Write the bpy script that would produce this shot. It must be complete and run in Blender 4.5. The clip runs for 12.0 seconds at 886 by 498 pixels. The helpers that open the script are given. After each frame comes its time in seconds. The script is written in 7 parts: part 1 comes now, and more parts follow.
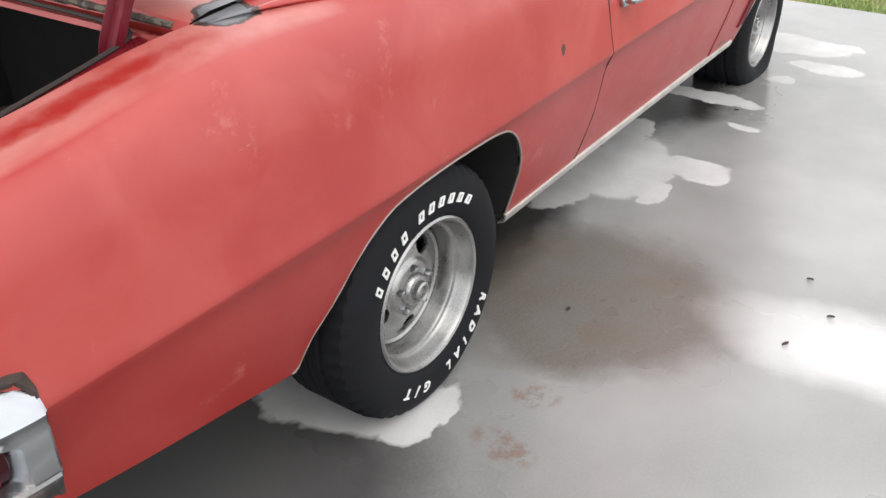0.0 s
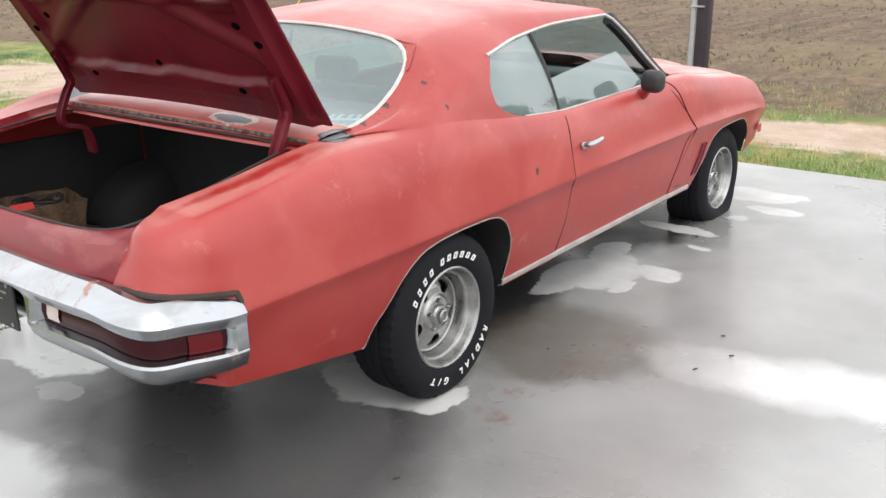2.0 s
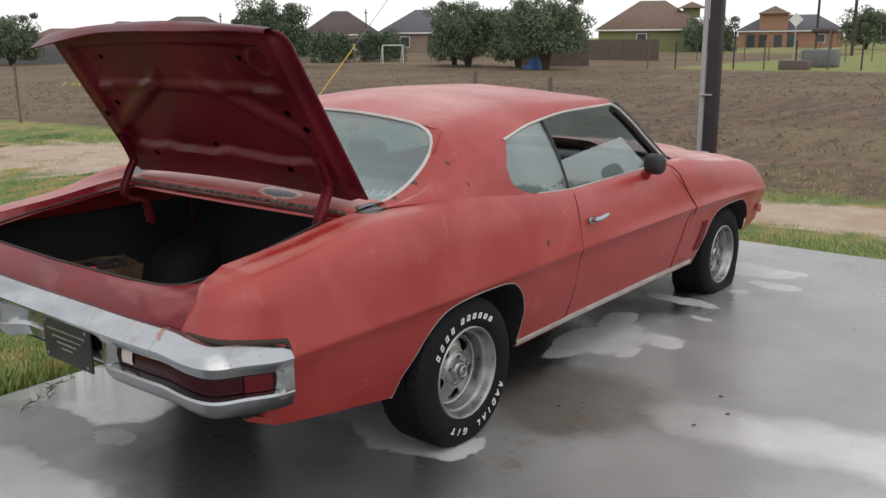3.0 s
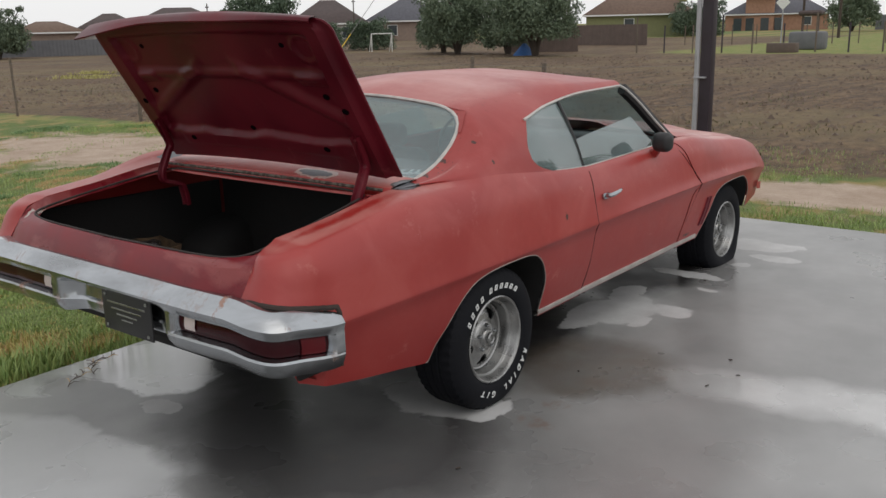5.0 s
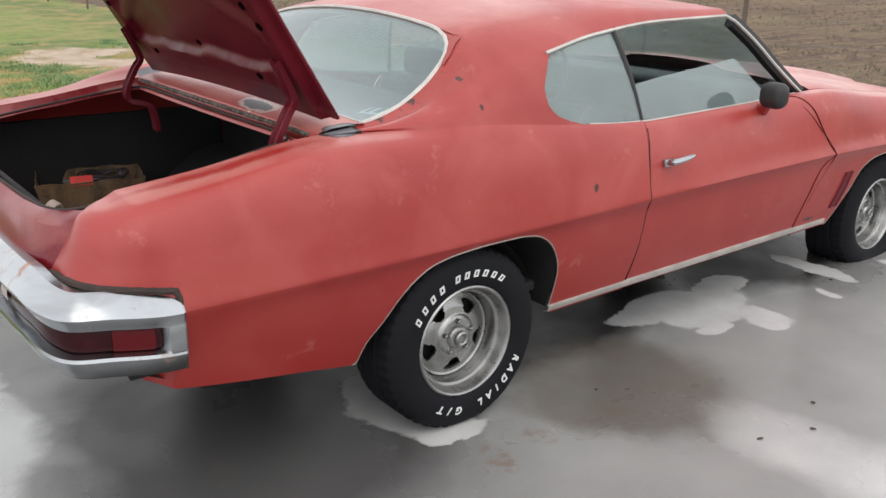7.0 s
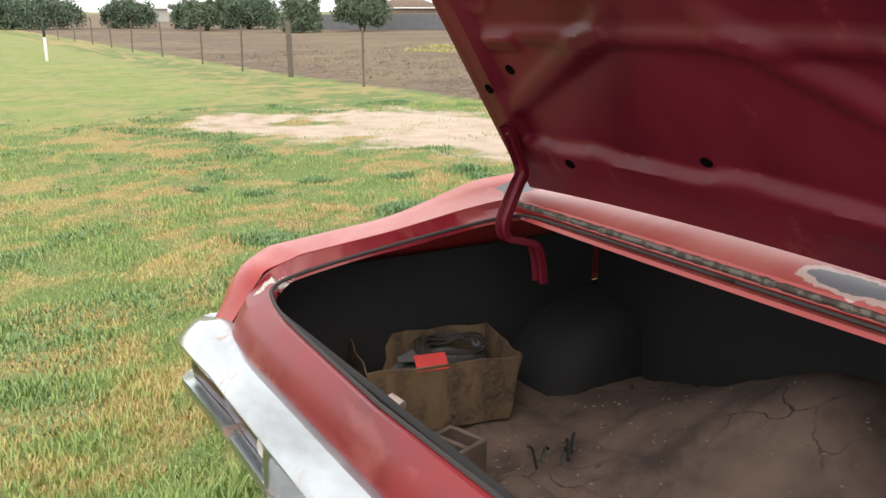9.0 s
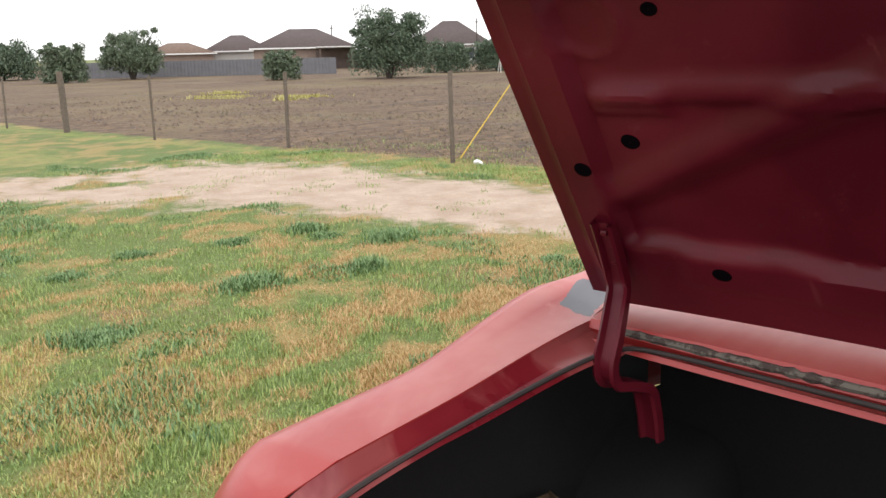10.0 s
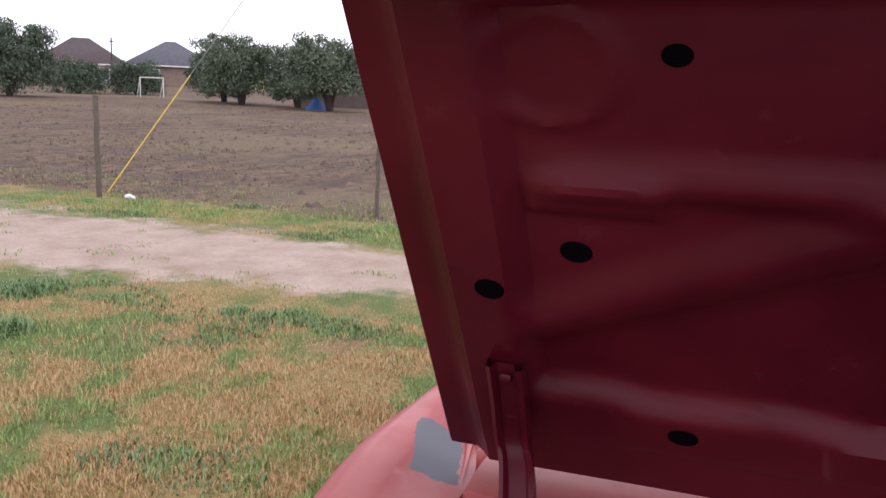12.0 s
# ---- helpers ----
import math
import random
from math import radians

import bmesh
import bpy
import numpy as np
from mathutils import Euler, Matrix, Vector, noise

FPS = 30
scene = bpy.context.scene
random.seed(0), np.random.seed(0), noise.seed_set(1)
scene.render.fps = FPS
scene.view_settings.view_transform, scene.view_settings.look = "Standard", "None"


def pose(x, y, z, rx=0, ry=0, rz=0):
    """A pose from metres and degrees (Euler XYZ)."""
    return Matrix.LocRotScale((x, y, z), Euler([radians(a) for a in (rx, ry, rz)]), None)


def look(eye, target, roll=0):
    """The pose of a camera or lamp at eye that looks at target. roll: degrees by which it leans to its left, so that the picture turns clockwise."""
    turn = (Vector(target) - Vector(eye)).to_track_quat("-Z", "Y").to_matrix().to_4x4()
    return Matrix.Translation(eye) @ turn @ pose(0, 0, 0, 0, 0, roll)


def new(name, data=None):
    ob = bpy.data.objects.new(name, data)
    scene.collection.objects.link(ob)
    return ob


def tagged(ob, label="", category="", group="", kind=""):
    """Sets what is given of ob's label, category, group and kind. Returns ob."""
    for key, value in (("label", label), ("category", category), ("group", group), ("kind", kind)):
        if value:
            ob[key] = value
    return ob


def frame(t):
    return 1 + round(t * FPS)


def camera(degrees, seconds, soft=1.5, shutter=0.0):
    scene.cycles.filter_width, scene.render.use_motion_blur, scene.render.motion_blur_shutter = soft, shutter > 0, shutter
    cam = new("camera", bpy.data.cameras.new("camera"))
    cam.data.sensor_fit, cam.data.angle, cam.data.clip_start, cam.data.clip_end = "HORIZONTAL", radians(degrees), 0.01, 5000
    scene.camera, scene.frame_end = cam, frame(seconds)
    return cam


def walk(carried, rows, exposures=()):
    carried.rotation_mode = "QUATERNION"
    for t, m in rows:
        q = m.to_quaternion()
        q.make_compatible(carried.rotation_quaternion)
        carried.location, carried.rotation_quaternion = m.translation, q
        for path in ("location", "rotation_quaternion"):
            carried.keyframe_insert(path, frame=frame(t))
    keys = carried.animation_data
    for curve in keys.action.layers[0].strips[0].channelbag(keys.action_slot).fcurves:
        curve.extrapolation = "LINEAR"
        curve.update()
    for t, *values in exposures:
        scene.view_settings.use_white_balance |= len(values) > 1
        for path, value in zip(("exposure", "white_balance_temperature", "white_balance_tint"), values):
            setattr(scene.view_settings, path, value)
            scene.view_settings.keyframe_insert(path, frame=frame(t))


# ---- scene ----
cam = camera(53.5, 12.0)
PATH = [
    (0, (-1.378, -1.912, 1.429), (0.045, -0.943, 0.411), 0.0),
    (0.5, (-1.672, -2.116, 1.488), (-0.203, -1.074, 0.618), -0.2),
    (1, (-1.869, -2.33, 1.529), (-0.378, -1.224, 0.785), -0.1),
    (1.5, (-2.078, -2.589, 1.553), (-0.604, -1.428, 0.861), -0.9),
    (2, (-2.33, -2.744, 1.568), (-0.839, -1.575, 0.926), -0.8),
    (2.5, (-2.511, -2.841, 1.602), (-1.005, -1.632, 1.082), -0.7),
    (3, (-2.639, -2.965, 1.614), (-1.131, -1.737, 1.149), -0.5),
    (3.2, (-2.704, -3.022, 1.603), (-1.197, -1.795, 1.13), -0.4),
    (4.8, (-2.948, -2.982, 1.607), (-1.424, -1.777, 1.134), -0.9),
    (5, (-2.915, -2.982, 1.61), (-1.398, -1.775, 1.119), -1.3),
    (5.5, (-2.652, -3.043, 1.592), (-1.183, -1.789, 1.074), -1.8),
    (6, (-2.292, -3.085, 1.583), (-0.943, -1.72, 1.019), -2.8),
    (6.5, (-1.877, -3.014, 1.574), (-0.629, -1.592, 0.93), -2.6),
    (6.7, (-1.758, -3.021, 1.55), (-0.553, -1.571, 0.883), -0.9),
    (8.3, (-1.577, -1.91, 1.47), (-0.58, -0.261, 0.935), 0.5),
    (8.5, (-1.63, -1.731, 1.471), (-0.678, -0.056, 0.934), 0.1),
    (9, (-1.749, -1.195, 1.494), (-0.774, 0.471, 0.971), -0.1),
    (9.5, (-1.744, -0.692, 1.489), (-0.644, 0.907, 1.008), -1.1),
    (10, (-1.721, -0.211, 1.506), (-0.356, 1.183, 1.066), -1.4),
    (10.5, (-1.571, 0.148, 1.511), (-0.062, 1.399, 1.115), -1.6),
    (11, (-1.431, 0.318, 1.524), (0.232, 1.36, 1.14), -0.6),
    (11.5, (-1.424, 0.362, 1.518), (0.343, 1.215, 1.128), 1.1),
    (12, (-1.411, 0.366, 1.523), (0.408, 1.112, 1.156), 2.4),
]
EXPOSURE = [(0, 0.8, 6500, 10), (1, 0.82, 6500, 10), (1.5, 0.82, 6500, 10), (2, 0.8, 6500, 10), (2.5, 0.38, 6500, 10), (3, -0.10, 6500, 10), (3.2, -0.23, 6500, 10), (4.8, -0.40, 6500, 10), (5.2, -0.28, 6500, 10), (5.5, -0.13, 6500, 10), (6, 0.02, 6500, 10), (6.5, 0.25, 6500, 10), (6.7, 0.33, 6500, 10), (8.3, 0.45, 6500, 10), (9, 0.9, 6600, 8), (9.5, 0.88, 6700, 6), (10, 0.62, 6500, 12), (10.5, 0.31, 6200, 20), (11, 0.12, 6050, 23), (11.5, 0.28, 6050, 25), (12, 0.30, 6050, 25)]
walk(cam, [(t, look(eye, target, roll)) for t, eye, target, roll in PATH], EXPOSURE)

# ---- light: overcast day ----
world = bpy.data.worlds.new("overcast_sky")
scene.world = world
world.use_nodes = True
wn, wl = world.node_tree.nodes, world.node_tree.links
wn.clear()
sky = wn.new("ShaderNodeTexSky")
sky.sky_type, sky.sun_disc = "NISHITA", False
sky.sun_elevation, sky.sun_rotation = radians(52), radians(200)
sky.air_density, sky.dust_density, sky.ozone_density = 1.0, 3.0, 1.0
cloud = wn.new("ShaderNodeMix")
cloud.data_type = "RGBA"
cloud.inputs[0].default_value = 0.88
cloud.inputs[7].default_value = (9.3, 9.28, 9.28, 1)
wbg, wout = wn.new("ShaderNodeBackground"), wn.new("ShaderNodeOutputWorld")
wbg.inputs[1].default_value = 0.134
wl.new(sky.outputs[0], cloud.inputs[6])
wl.new(cloud.outputs[2], wbg.inputs[0])
wl.new(wbg.outputs[0], wout.inputs[0])

sun = new("sun", bpy.data.lights.new("sun", "SUN"))
sun.data.energy, sun.data.angle, sun.data.color = 0.5, radians(50), (1.0, 0.96, 0.9)
sun.matrix_world = look((-6, -16, 24), (0, 0, 0))


# ---- materials ----
class Mat:
    """A small wrapper to write node materials briefly."""

    def __init__(self, name, base=(0.5, 0.5, 0.5), rough=0.5, metal=0.0):
        self.m = bpy.data.materials.new(name)
        self.m.use_nodes = True
        self.t = self.m.node_tree
        self.b = self.t.nodes["Principled BSDF"]
        self.set("Base Color", (*base, 1))
        self.set("Roughness", rough)
        self.set("Metallic", metal)
        tc = self.t.nodes.new("ShaderNodeTexCoord")
        self.obj = tc.outputs["Object"]

    def set(self, key, value):
        self.b.inputs[key].default_value = value
        return self

    def link(self, a, key):
        self.t.links.new(a, self.b.inputs[key])
        return self

    def node(self, kind, **values):
        n = self.t.nodes.new(kind)
        for k, v in values.items():
            n.inputs[k.replace("_", " ")].default_value = v
        return n

    def noise(self, scale, detail=4.0, rough=0.55, distort=0.0, stretch=None, vec=None):
        n = self.node("ShaderNodeTexNoise", Scale=scale, Detail=detail, Roughness=rough, Distortion=distort)
        src = vec or self.obj
        if stretch:
            mp = self.t.nodes.new("ShaderNodeMapping")
            mp.inputs["Scale"].default_value = stretch
            self.t.links.new(src, mp.inputs[0])
            src = mp.outputs[0]
        self.t.links.new(src, n.inputs["Vector"])
        return n.outputs[0]

    def voronoi(self, scale, out="Distance"):
        n = self.node("ShaderNodeTexVoronoi", Scale=scale)
        self.t.links.new(self.obj, n.inputs["Vector"])
        return n.outputs[out]

    def ramp(self, fac, lo, hi, a=0.0, b=1.0):
        n = self.t.nodes.new("ShaderNodeMapRange")
        for k, v in zip(range(1, 5), (lo, hi, a, b)):
            n.inputs[k].default_value = v
        self.t.links.new(fac, n.inputs[0])
        return n.outputs[0]

    def math(self, op, a, b=0.0):
        n = self.t.nodes.new("ShaderNodeMath")
        n.operation = op
        for i, v in enumerate((a, b)):
            if isinstance(v, (int, float)):
                n.inputs[i].default_value = v
            else:
                self.t.links.new(v, n.inputs[i])
        return n.outputs[0]

    def mix(self, fac, a, b):
        n = self.t.nodes.new("ShaderNodeMix")
        n.data_type = "RGBA"
        for i, v in ((0, fac), (6, a), (7, b)):
            if isinstance(v, (int, float)):
                n.inputs[i].default_value = v
            elif isinstance(v, tuple):
                n.inputs[i].default_value = (*v, 1)
            else:
                self.t.links.new(v, n.inputs[i])
        return n.outputs[2]

    def color(self, out):
        return self.link(out, "Base Color")

    def bump(self, out, strength=0.3, distance=0.01):
        n = self.node("ShaderNodeBump", Strength=strength, Distance=distance)
        self.t.links.new(out, n.inputs["Height"])
        return self.link(n.outputs[0], "Normal")

    def sep(self):
        n = self.t.nodes.new("ShaderNodeSeparateXYZ")
        self.t.links.new(self.obj, n.inputs[0])
        return n.outputs

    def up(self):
        """How far the surface faces the sky: drives fading and the painted shade below folds."""
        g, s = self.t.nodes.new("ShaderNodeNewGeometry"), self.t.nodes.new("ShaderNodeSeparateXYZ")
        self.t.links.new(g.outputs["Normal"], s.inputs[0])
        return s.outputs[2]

    def island(self):
        return self.t.nodes.new("ShaderNodeNewGeometry").outputs["Random Per Island"]


def plain(name, base, rough=0.6, metal=0.0, vary=0.25, scale=6.0, bump=0.0):
    """A surface of one colour with grain at two scales."""
    k = Mat(name, base, rough, metal)
    a, b = k.noise(scale, 5), k.noise(scale * 14, 3)
    mixed = k.math("ADD", k.math("MULTIPLY", a, 0.65), k.math("MULTIPLY", b, 0.35))
    lo, hi = tuple(c * (1 - vary) for c in base), tuple(min(1, c * (1 + vary)) for c in base)
    k.color(k.mix(k.ramp(mixed, 0.3, 0.7), lo, hi))
    k.link(k.ramp(a, 0.3, 0.7, max(0.02, rough - 0.08), min(1, rough + 0.08)), "Roughness")
    if bump:
        k.bump(b, bump, 0.004)
    return k.m


# Local wear of the paint: colour, then centres and half axes.
RUST_RIMS = ((0.045, 0.028, 0.024), [(-0.335, -0.745, 0.99, 0.066, 0.050, 0.07)])
PALE_RIM = ((0.50, 0.36, 0.32), [(-0.372, -0.285, 1.01, 0.042, 0.125, 0.06)])
GLOSS_RED = ((0.3, 0.018, 0.014), [(-0.72, -0.79, 0.96, 0.34, 0.035, 0.1), (-1.12, -0.74, 0.86, 0.08, 0.02, 0.1)])
BARE_PRIMER = ((0.125, 0.125, 0.138), [(-0.335, -0.745, 0.99, 0.052, 0.040, 0.06), (-0.372, -0.285, 1.01, 0.03, 0.098, 0.05)])
RUST_CHIPS = ((0.060, 0.017, 0.012), [(0.118, -0.84, 1.048, 0.007, 0.1, 0.009), (0.562, -0.955, 0.745, 0.012, 0.05, 0.018), (-0.33, 0.93, 1.0, 0.1, 0.03, 0.04), (0.01, -0.76, 1.13, 0.012, 0.1, 0.012), (0.09, -0.79, 1.13, 0.01, 0.1, 0.008), (2.13, -0.93, 0.335, 0.045, 0.1, 0.012), (-0.07, -0.73, 1.07, 0.02, 0.03, 0.012), (-0.19, -0.74, 1.03, 0.02, 0.03, 0.012)])
PALE_CHIPS = ((0.6, 0.38, 0.31), [(-1.2, -0.715, 0.8, 0.05, 0.03, 0.05)])
SPOTS = [RUST_RIMS, PALE_RIM, GLOSS_RED, BARE_PRIMER, RUST_CHIPS, PALE_CHIPS]


def make_paint():
    k = Mat("faded_red_paint", (0.4, 0.07, 0.06), 0.42)
    blot, fine = k.noise(2.2, 5, 0.6, 0.4), k.noise(38, 4)
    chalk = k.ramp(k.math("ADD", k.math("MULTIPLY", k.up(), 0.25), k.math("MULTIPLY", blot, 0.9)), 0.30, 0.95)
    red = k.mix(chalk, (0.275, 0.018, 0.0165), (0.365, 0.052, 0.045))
    # pale wear thins on down-facing skin, painting in the shade below the crease
    fade_shade = k.ramp(k.up(), -0.32, 0.05, 0.25, 1.0)
    red = k.mix(k.math("MULTIPLY", fade_shade, k.ramp(k.noise(0.9, 3), 0.42, 0.62, 0.0, 0.45)), red, (0.355, 0.042, 0.035))
    red = k.mix(k.math("MULTIPLY", fade_shade, k.ramp(k.noise(3.4, 6, 0.62, 0.8), 0.46, 0.68, 0.0, 0.5)), red, (0.395, 0.075, 0.064))
    red = k.mix(k.ramp(k.noise(2.6, 6, 0.66, 0.5, (1, 1, 0.5)), 0.56, 0.70, 0.0, 0.6), red, (0.27, 0.022, 0.018))
    red = k.mix(k.ramp(k.noise(7, 6, 0.7), 0.62, 0.74, 0, 0.45), red, (0.52, 0.20, 0.165))
    scratch = k.ramp(k.noise(60, 5, 0.7, 0, (0.25, 1, 1)), 0.70, 0.76, 0, 0.35)
    red = k.mix(scratch, red, (0.62, 0.42, 0.37))
    chip = k.math("MULTIPLY", k.ramp(k.noise(14, 6, 0.75), 0.70, 0.72), k.ramp(k.noise(2.6, 2), 0.55, 0.62))
    red = k.mix(chip, red, (0.07, 0.035, 0.025))
    x, y, z = k.sep()
    rag = k.math("MULTIPLY", k.math("SUBTRACT", k.noise(20, 5, 0.65), 0.5), 1.9)

    fine_rag = k.math("MULTIPLY", k.math("SUBTRACT", k.noise(55, 5, 0.7), 0.5), 5.0)

    def spot(cx, cy, cz, rx, ry, rz, rag=rag, soft=0.94):
        d = None
        for c, o, r in ((cx, x, rx), (cy, y, ry), (cz, z, rz)):
            q = k.math("DIVIDE", k.math("SUBTRACT", o, c), r)
            q = k.math("MULTIPLY", q, q)
            d = q if d is None else k.math("ADD", d, q)
        return k.ramp(k.math("ADD", d, rag), soft, 1.0, 1, 0)

    bleach = k.math("MULTIPLY", k.ramp(k.up(), 0.93, 0.99), k.ramp(k.noise(1.7, 5, 0.6, 0.4), 0.40, 0.62, 0, 0.58))
    red = k.mix(bleach, red, (0.56, 0.27, 0.235))
    for tone, spots in SPOTS:
        m = None
        for sp in spots:
            one = spot(*sp, fine_rag if tone in (RUST_CHIPS[0], PALE_CHIPS[0]) else rag, 0.1 if tone == GLOSS_RED[0] else 0.94)
            m = one if m is None else k.math("MAXIMUM", m, one)
        red = k.mix(m, red, tone)
    # a torn four-cornered patch of bare primer on the left rear corner
    u = k.math("ADD", k.math("MULTIPLY", k.math("SUBTRACT", x, -0.325), 0.96), k.math("MULTIPLY", k.math("SUBTRACT", y, 0.805), 0.28))
    v = k.math("SUBTRACT", k.math("MULTIPLY", k.math("SUBTRACT", y, 0.805), 0.95), k.math("MULTIPLY", k.math("SUBTRACT", x, -0.325), 0.30))
    torn = k.math("MAXIMUM", k.math("DIVIDE", k.math("ABSOLUTE", u), 0.072), k.math("DIVIDE", k.math("ABSOLUTE", v), 0.032))
    torn = k.math("ADD", torn, k.math("MULTIPLY", k.math("SUBTRACT", k.noise(18, 5, 0.6), 0.5), 1.3))
    torn = k.math("MULTIPLY", k.ramp(torn, 0.96, 1.0, 1, 0), k.ramp(z, 0.90, 0.92))
    red = k.mix(torn, red, (0.088, 0.088, 0.098))
    hood = k.math("MULTIPLY", k.ramp(x, 1.95, 2.3), k.math("MULTIPLY", k.ramp(k.up(), 0.80, 0.95), k.ramp(k.noise(2.4, 5, 0.6, 0.6), 0.36, 0.62, 0.1, 0.7)))
    red = k.mix(hood, red, (0.60, 0.36, 0.33))
    flecks = k.math("MULTIPLY", k.ramp(k.noise(52, 4, 0.6), 0.66, 0.68), k.math("MAXIMUM", spot(-0.06, -0.735, 1.10, 0.22, 0.05, 0.10), spot(0.30, -0.60, 1.25, 0.20, 0.12, 0.05)))
    red = k.mix(flecks, red, (0.075, 0.022, 0.016))
    k.color(red)
    k.link(k.ramp(k.math("ADD", k.math("MULTIPLY", blot, 0.8), k.math("MULTIPLY", fine, 0.25)), 0.3, 0.8, 0.36, 0.56), "Roughness")
    k.set("Coat Weight", 0.22)
    k.set("Coat Roughness", 0.24)
    k.set("Specular IOR Level", 0.42)
    k.bump(fine, 0.05, 0.002)
    return k.m


def make_inner_paint():
    k = Mat("deep_red_inner_paint", (0.15, 0.008, 0.015), 0.36)
    a, b = k.noise(3, 5), k.noise(50, 4)
    red = k.mix(k.ramp(a, 0.35, 0.7), (0.070, 0.0040, 0.0098), (0.125, 0.0082, 0.0168))
    red = k.mix(k.ramp(k.noise(5, 6, 0.7, 0.6), 0.60, 0.70, 0, 0.5), red, (0.20, 0.05, 0.055))
    k.color(k.mix(k.ramp(k.noise(24, 6, 0.75), 0.68, 0.72), red, (0.06, 0.03, 0.03)))
    k.link(k.ramp(a, 0.3, 0.7, 0.30, 0.50), "Roughness")
    k.set("Coat Weight", 0.03)
    k.set("Coat Roughness", 0.3)
    k.set("Specular IOR Level", 0.20)
    k.bump(b, 0.08, 0.003)
    return k.m


def make_tail_red():
    k = Mat("glossy_dark_red_paint", (0.22, 0.014, 0.02), 0.26)
    a = k.noise(4, 5)
    red = k.mix(k.ramp(a, 0.35, 0.7), (0.125, 0.006, 0.012), (0.200, 0.013, 0.018))
    # broad pale patches put a faint reflection of lid and sky into the colour
    red = k.mix(k.ramp(k.noise(3.4, 5, 0.55, 0.5, (1.8, 0.7, 1)), 0.53, 0.60, 0, 0.28), red, (0.40, 0.14, 0.125))
    x, y, z = k.sep()
    rag = k.math("MULTIPLY", k.math("SUBTRACT", k.noise(38, 6, 0.75), 0.5), 6.0)
    for cx, cy, rx, ry in ((-1.085, 0.715, 0.042, 0.021), (-1.135, 0.70, 0.014, 0.012), (-1.155, -0.765, 0.006, 0.004), (-1.125, -0.752, 0.005, 0.003)):
        dx, dy = k.math("DIVIDE", k.math("SUBTRACT", x, cx), rx), k.math("DIVIDE", k.math("SUBTRACT", y, cy), ry)
        d = k.math("ADD", k.math("ADD", k.math("MULTIPLY", dx, dx), k.math("MULTIPLY", dy, dy)), rag)
        red = k.mix(k.ramp(d, 0.8, 1.0, 1, 0), red, (0.44, 0.41, 0.37))
    k.color(k.mix(k.ramp(k.noise(11, 6, 0.75), 0.70, 0.73), red, (0.5, 0.42, 0.37)))
    k.link(k.ramp(a, 0.3, 0.7, 0.2, 0.42), "Roughness")
    k.set("Specular IOR Level", 0.35)
    return k.m


def make_chrome():
    k = Mat("weathered_chrome", (0.55, 0.56, 0.57), 0.16, 1.0)
    haze, pit = k.noise(3.0, 5, 0.6, 0.5, (1, 1, 3)), k.noise(90, 4)
    base = k.mix(k.ramp(haze, 0.4, 0.7), (0.45, 0.47, 0.49), (0.30, 0.31, 0.32))
    rust = k.math("MULTIPLY", k.ramp(k.noise(7, 6, 0.7, 0.3, (1, 1, 0.4)), 0.57, 0.68), k.ramp(k.noise(2.1, 2), 0.46, 0.56))
    x, y, z = k.sep()
    rag = k.math("MULTIPLY", k.math("SUBTRACT", k.noise(46, 5, 0.7), 0.5), 3.0)
    for cy, ry, much in ((-0.745, 0.014, 0.8), (-0.62, 0.05, 0.25), (-0.40, 0.06, 0.15)):
        dy = k.math("DIVIDE", k.math("SUBTRACT", y, cy), ry)
        spot = k.ramp(k.math("ADD", k.math("MULTIPLY", dy, dy), rag), 0.8, 1.1, much, 0)
        rust = k.math("MAXIMUM", rust, k.math("MULTIPLY", k.math("MULTIPLY", spot, k.ramp(k.noise(24, 5, 0.7), 0.48, 0.58)), k.ramp(z, 0.70, 0.74)))
    k.color(k.mix(rust, base, (0.30, 0.13, 0.07)))
    k.link(k.math("SUBTRACT", 1.0, k.math("MULTIPLY", rust, 0.8)), "Metallic")
    k.link(k.ramp(haze, 0.3, 0.75, 0.15, 0.30), "Roughness")
    k.bump(pit, 0.04, 0.002)
    return k.m


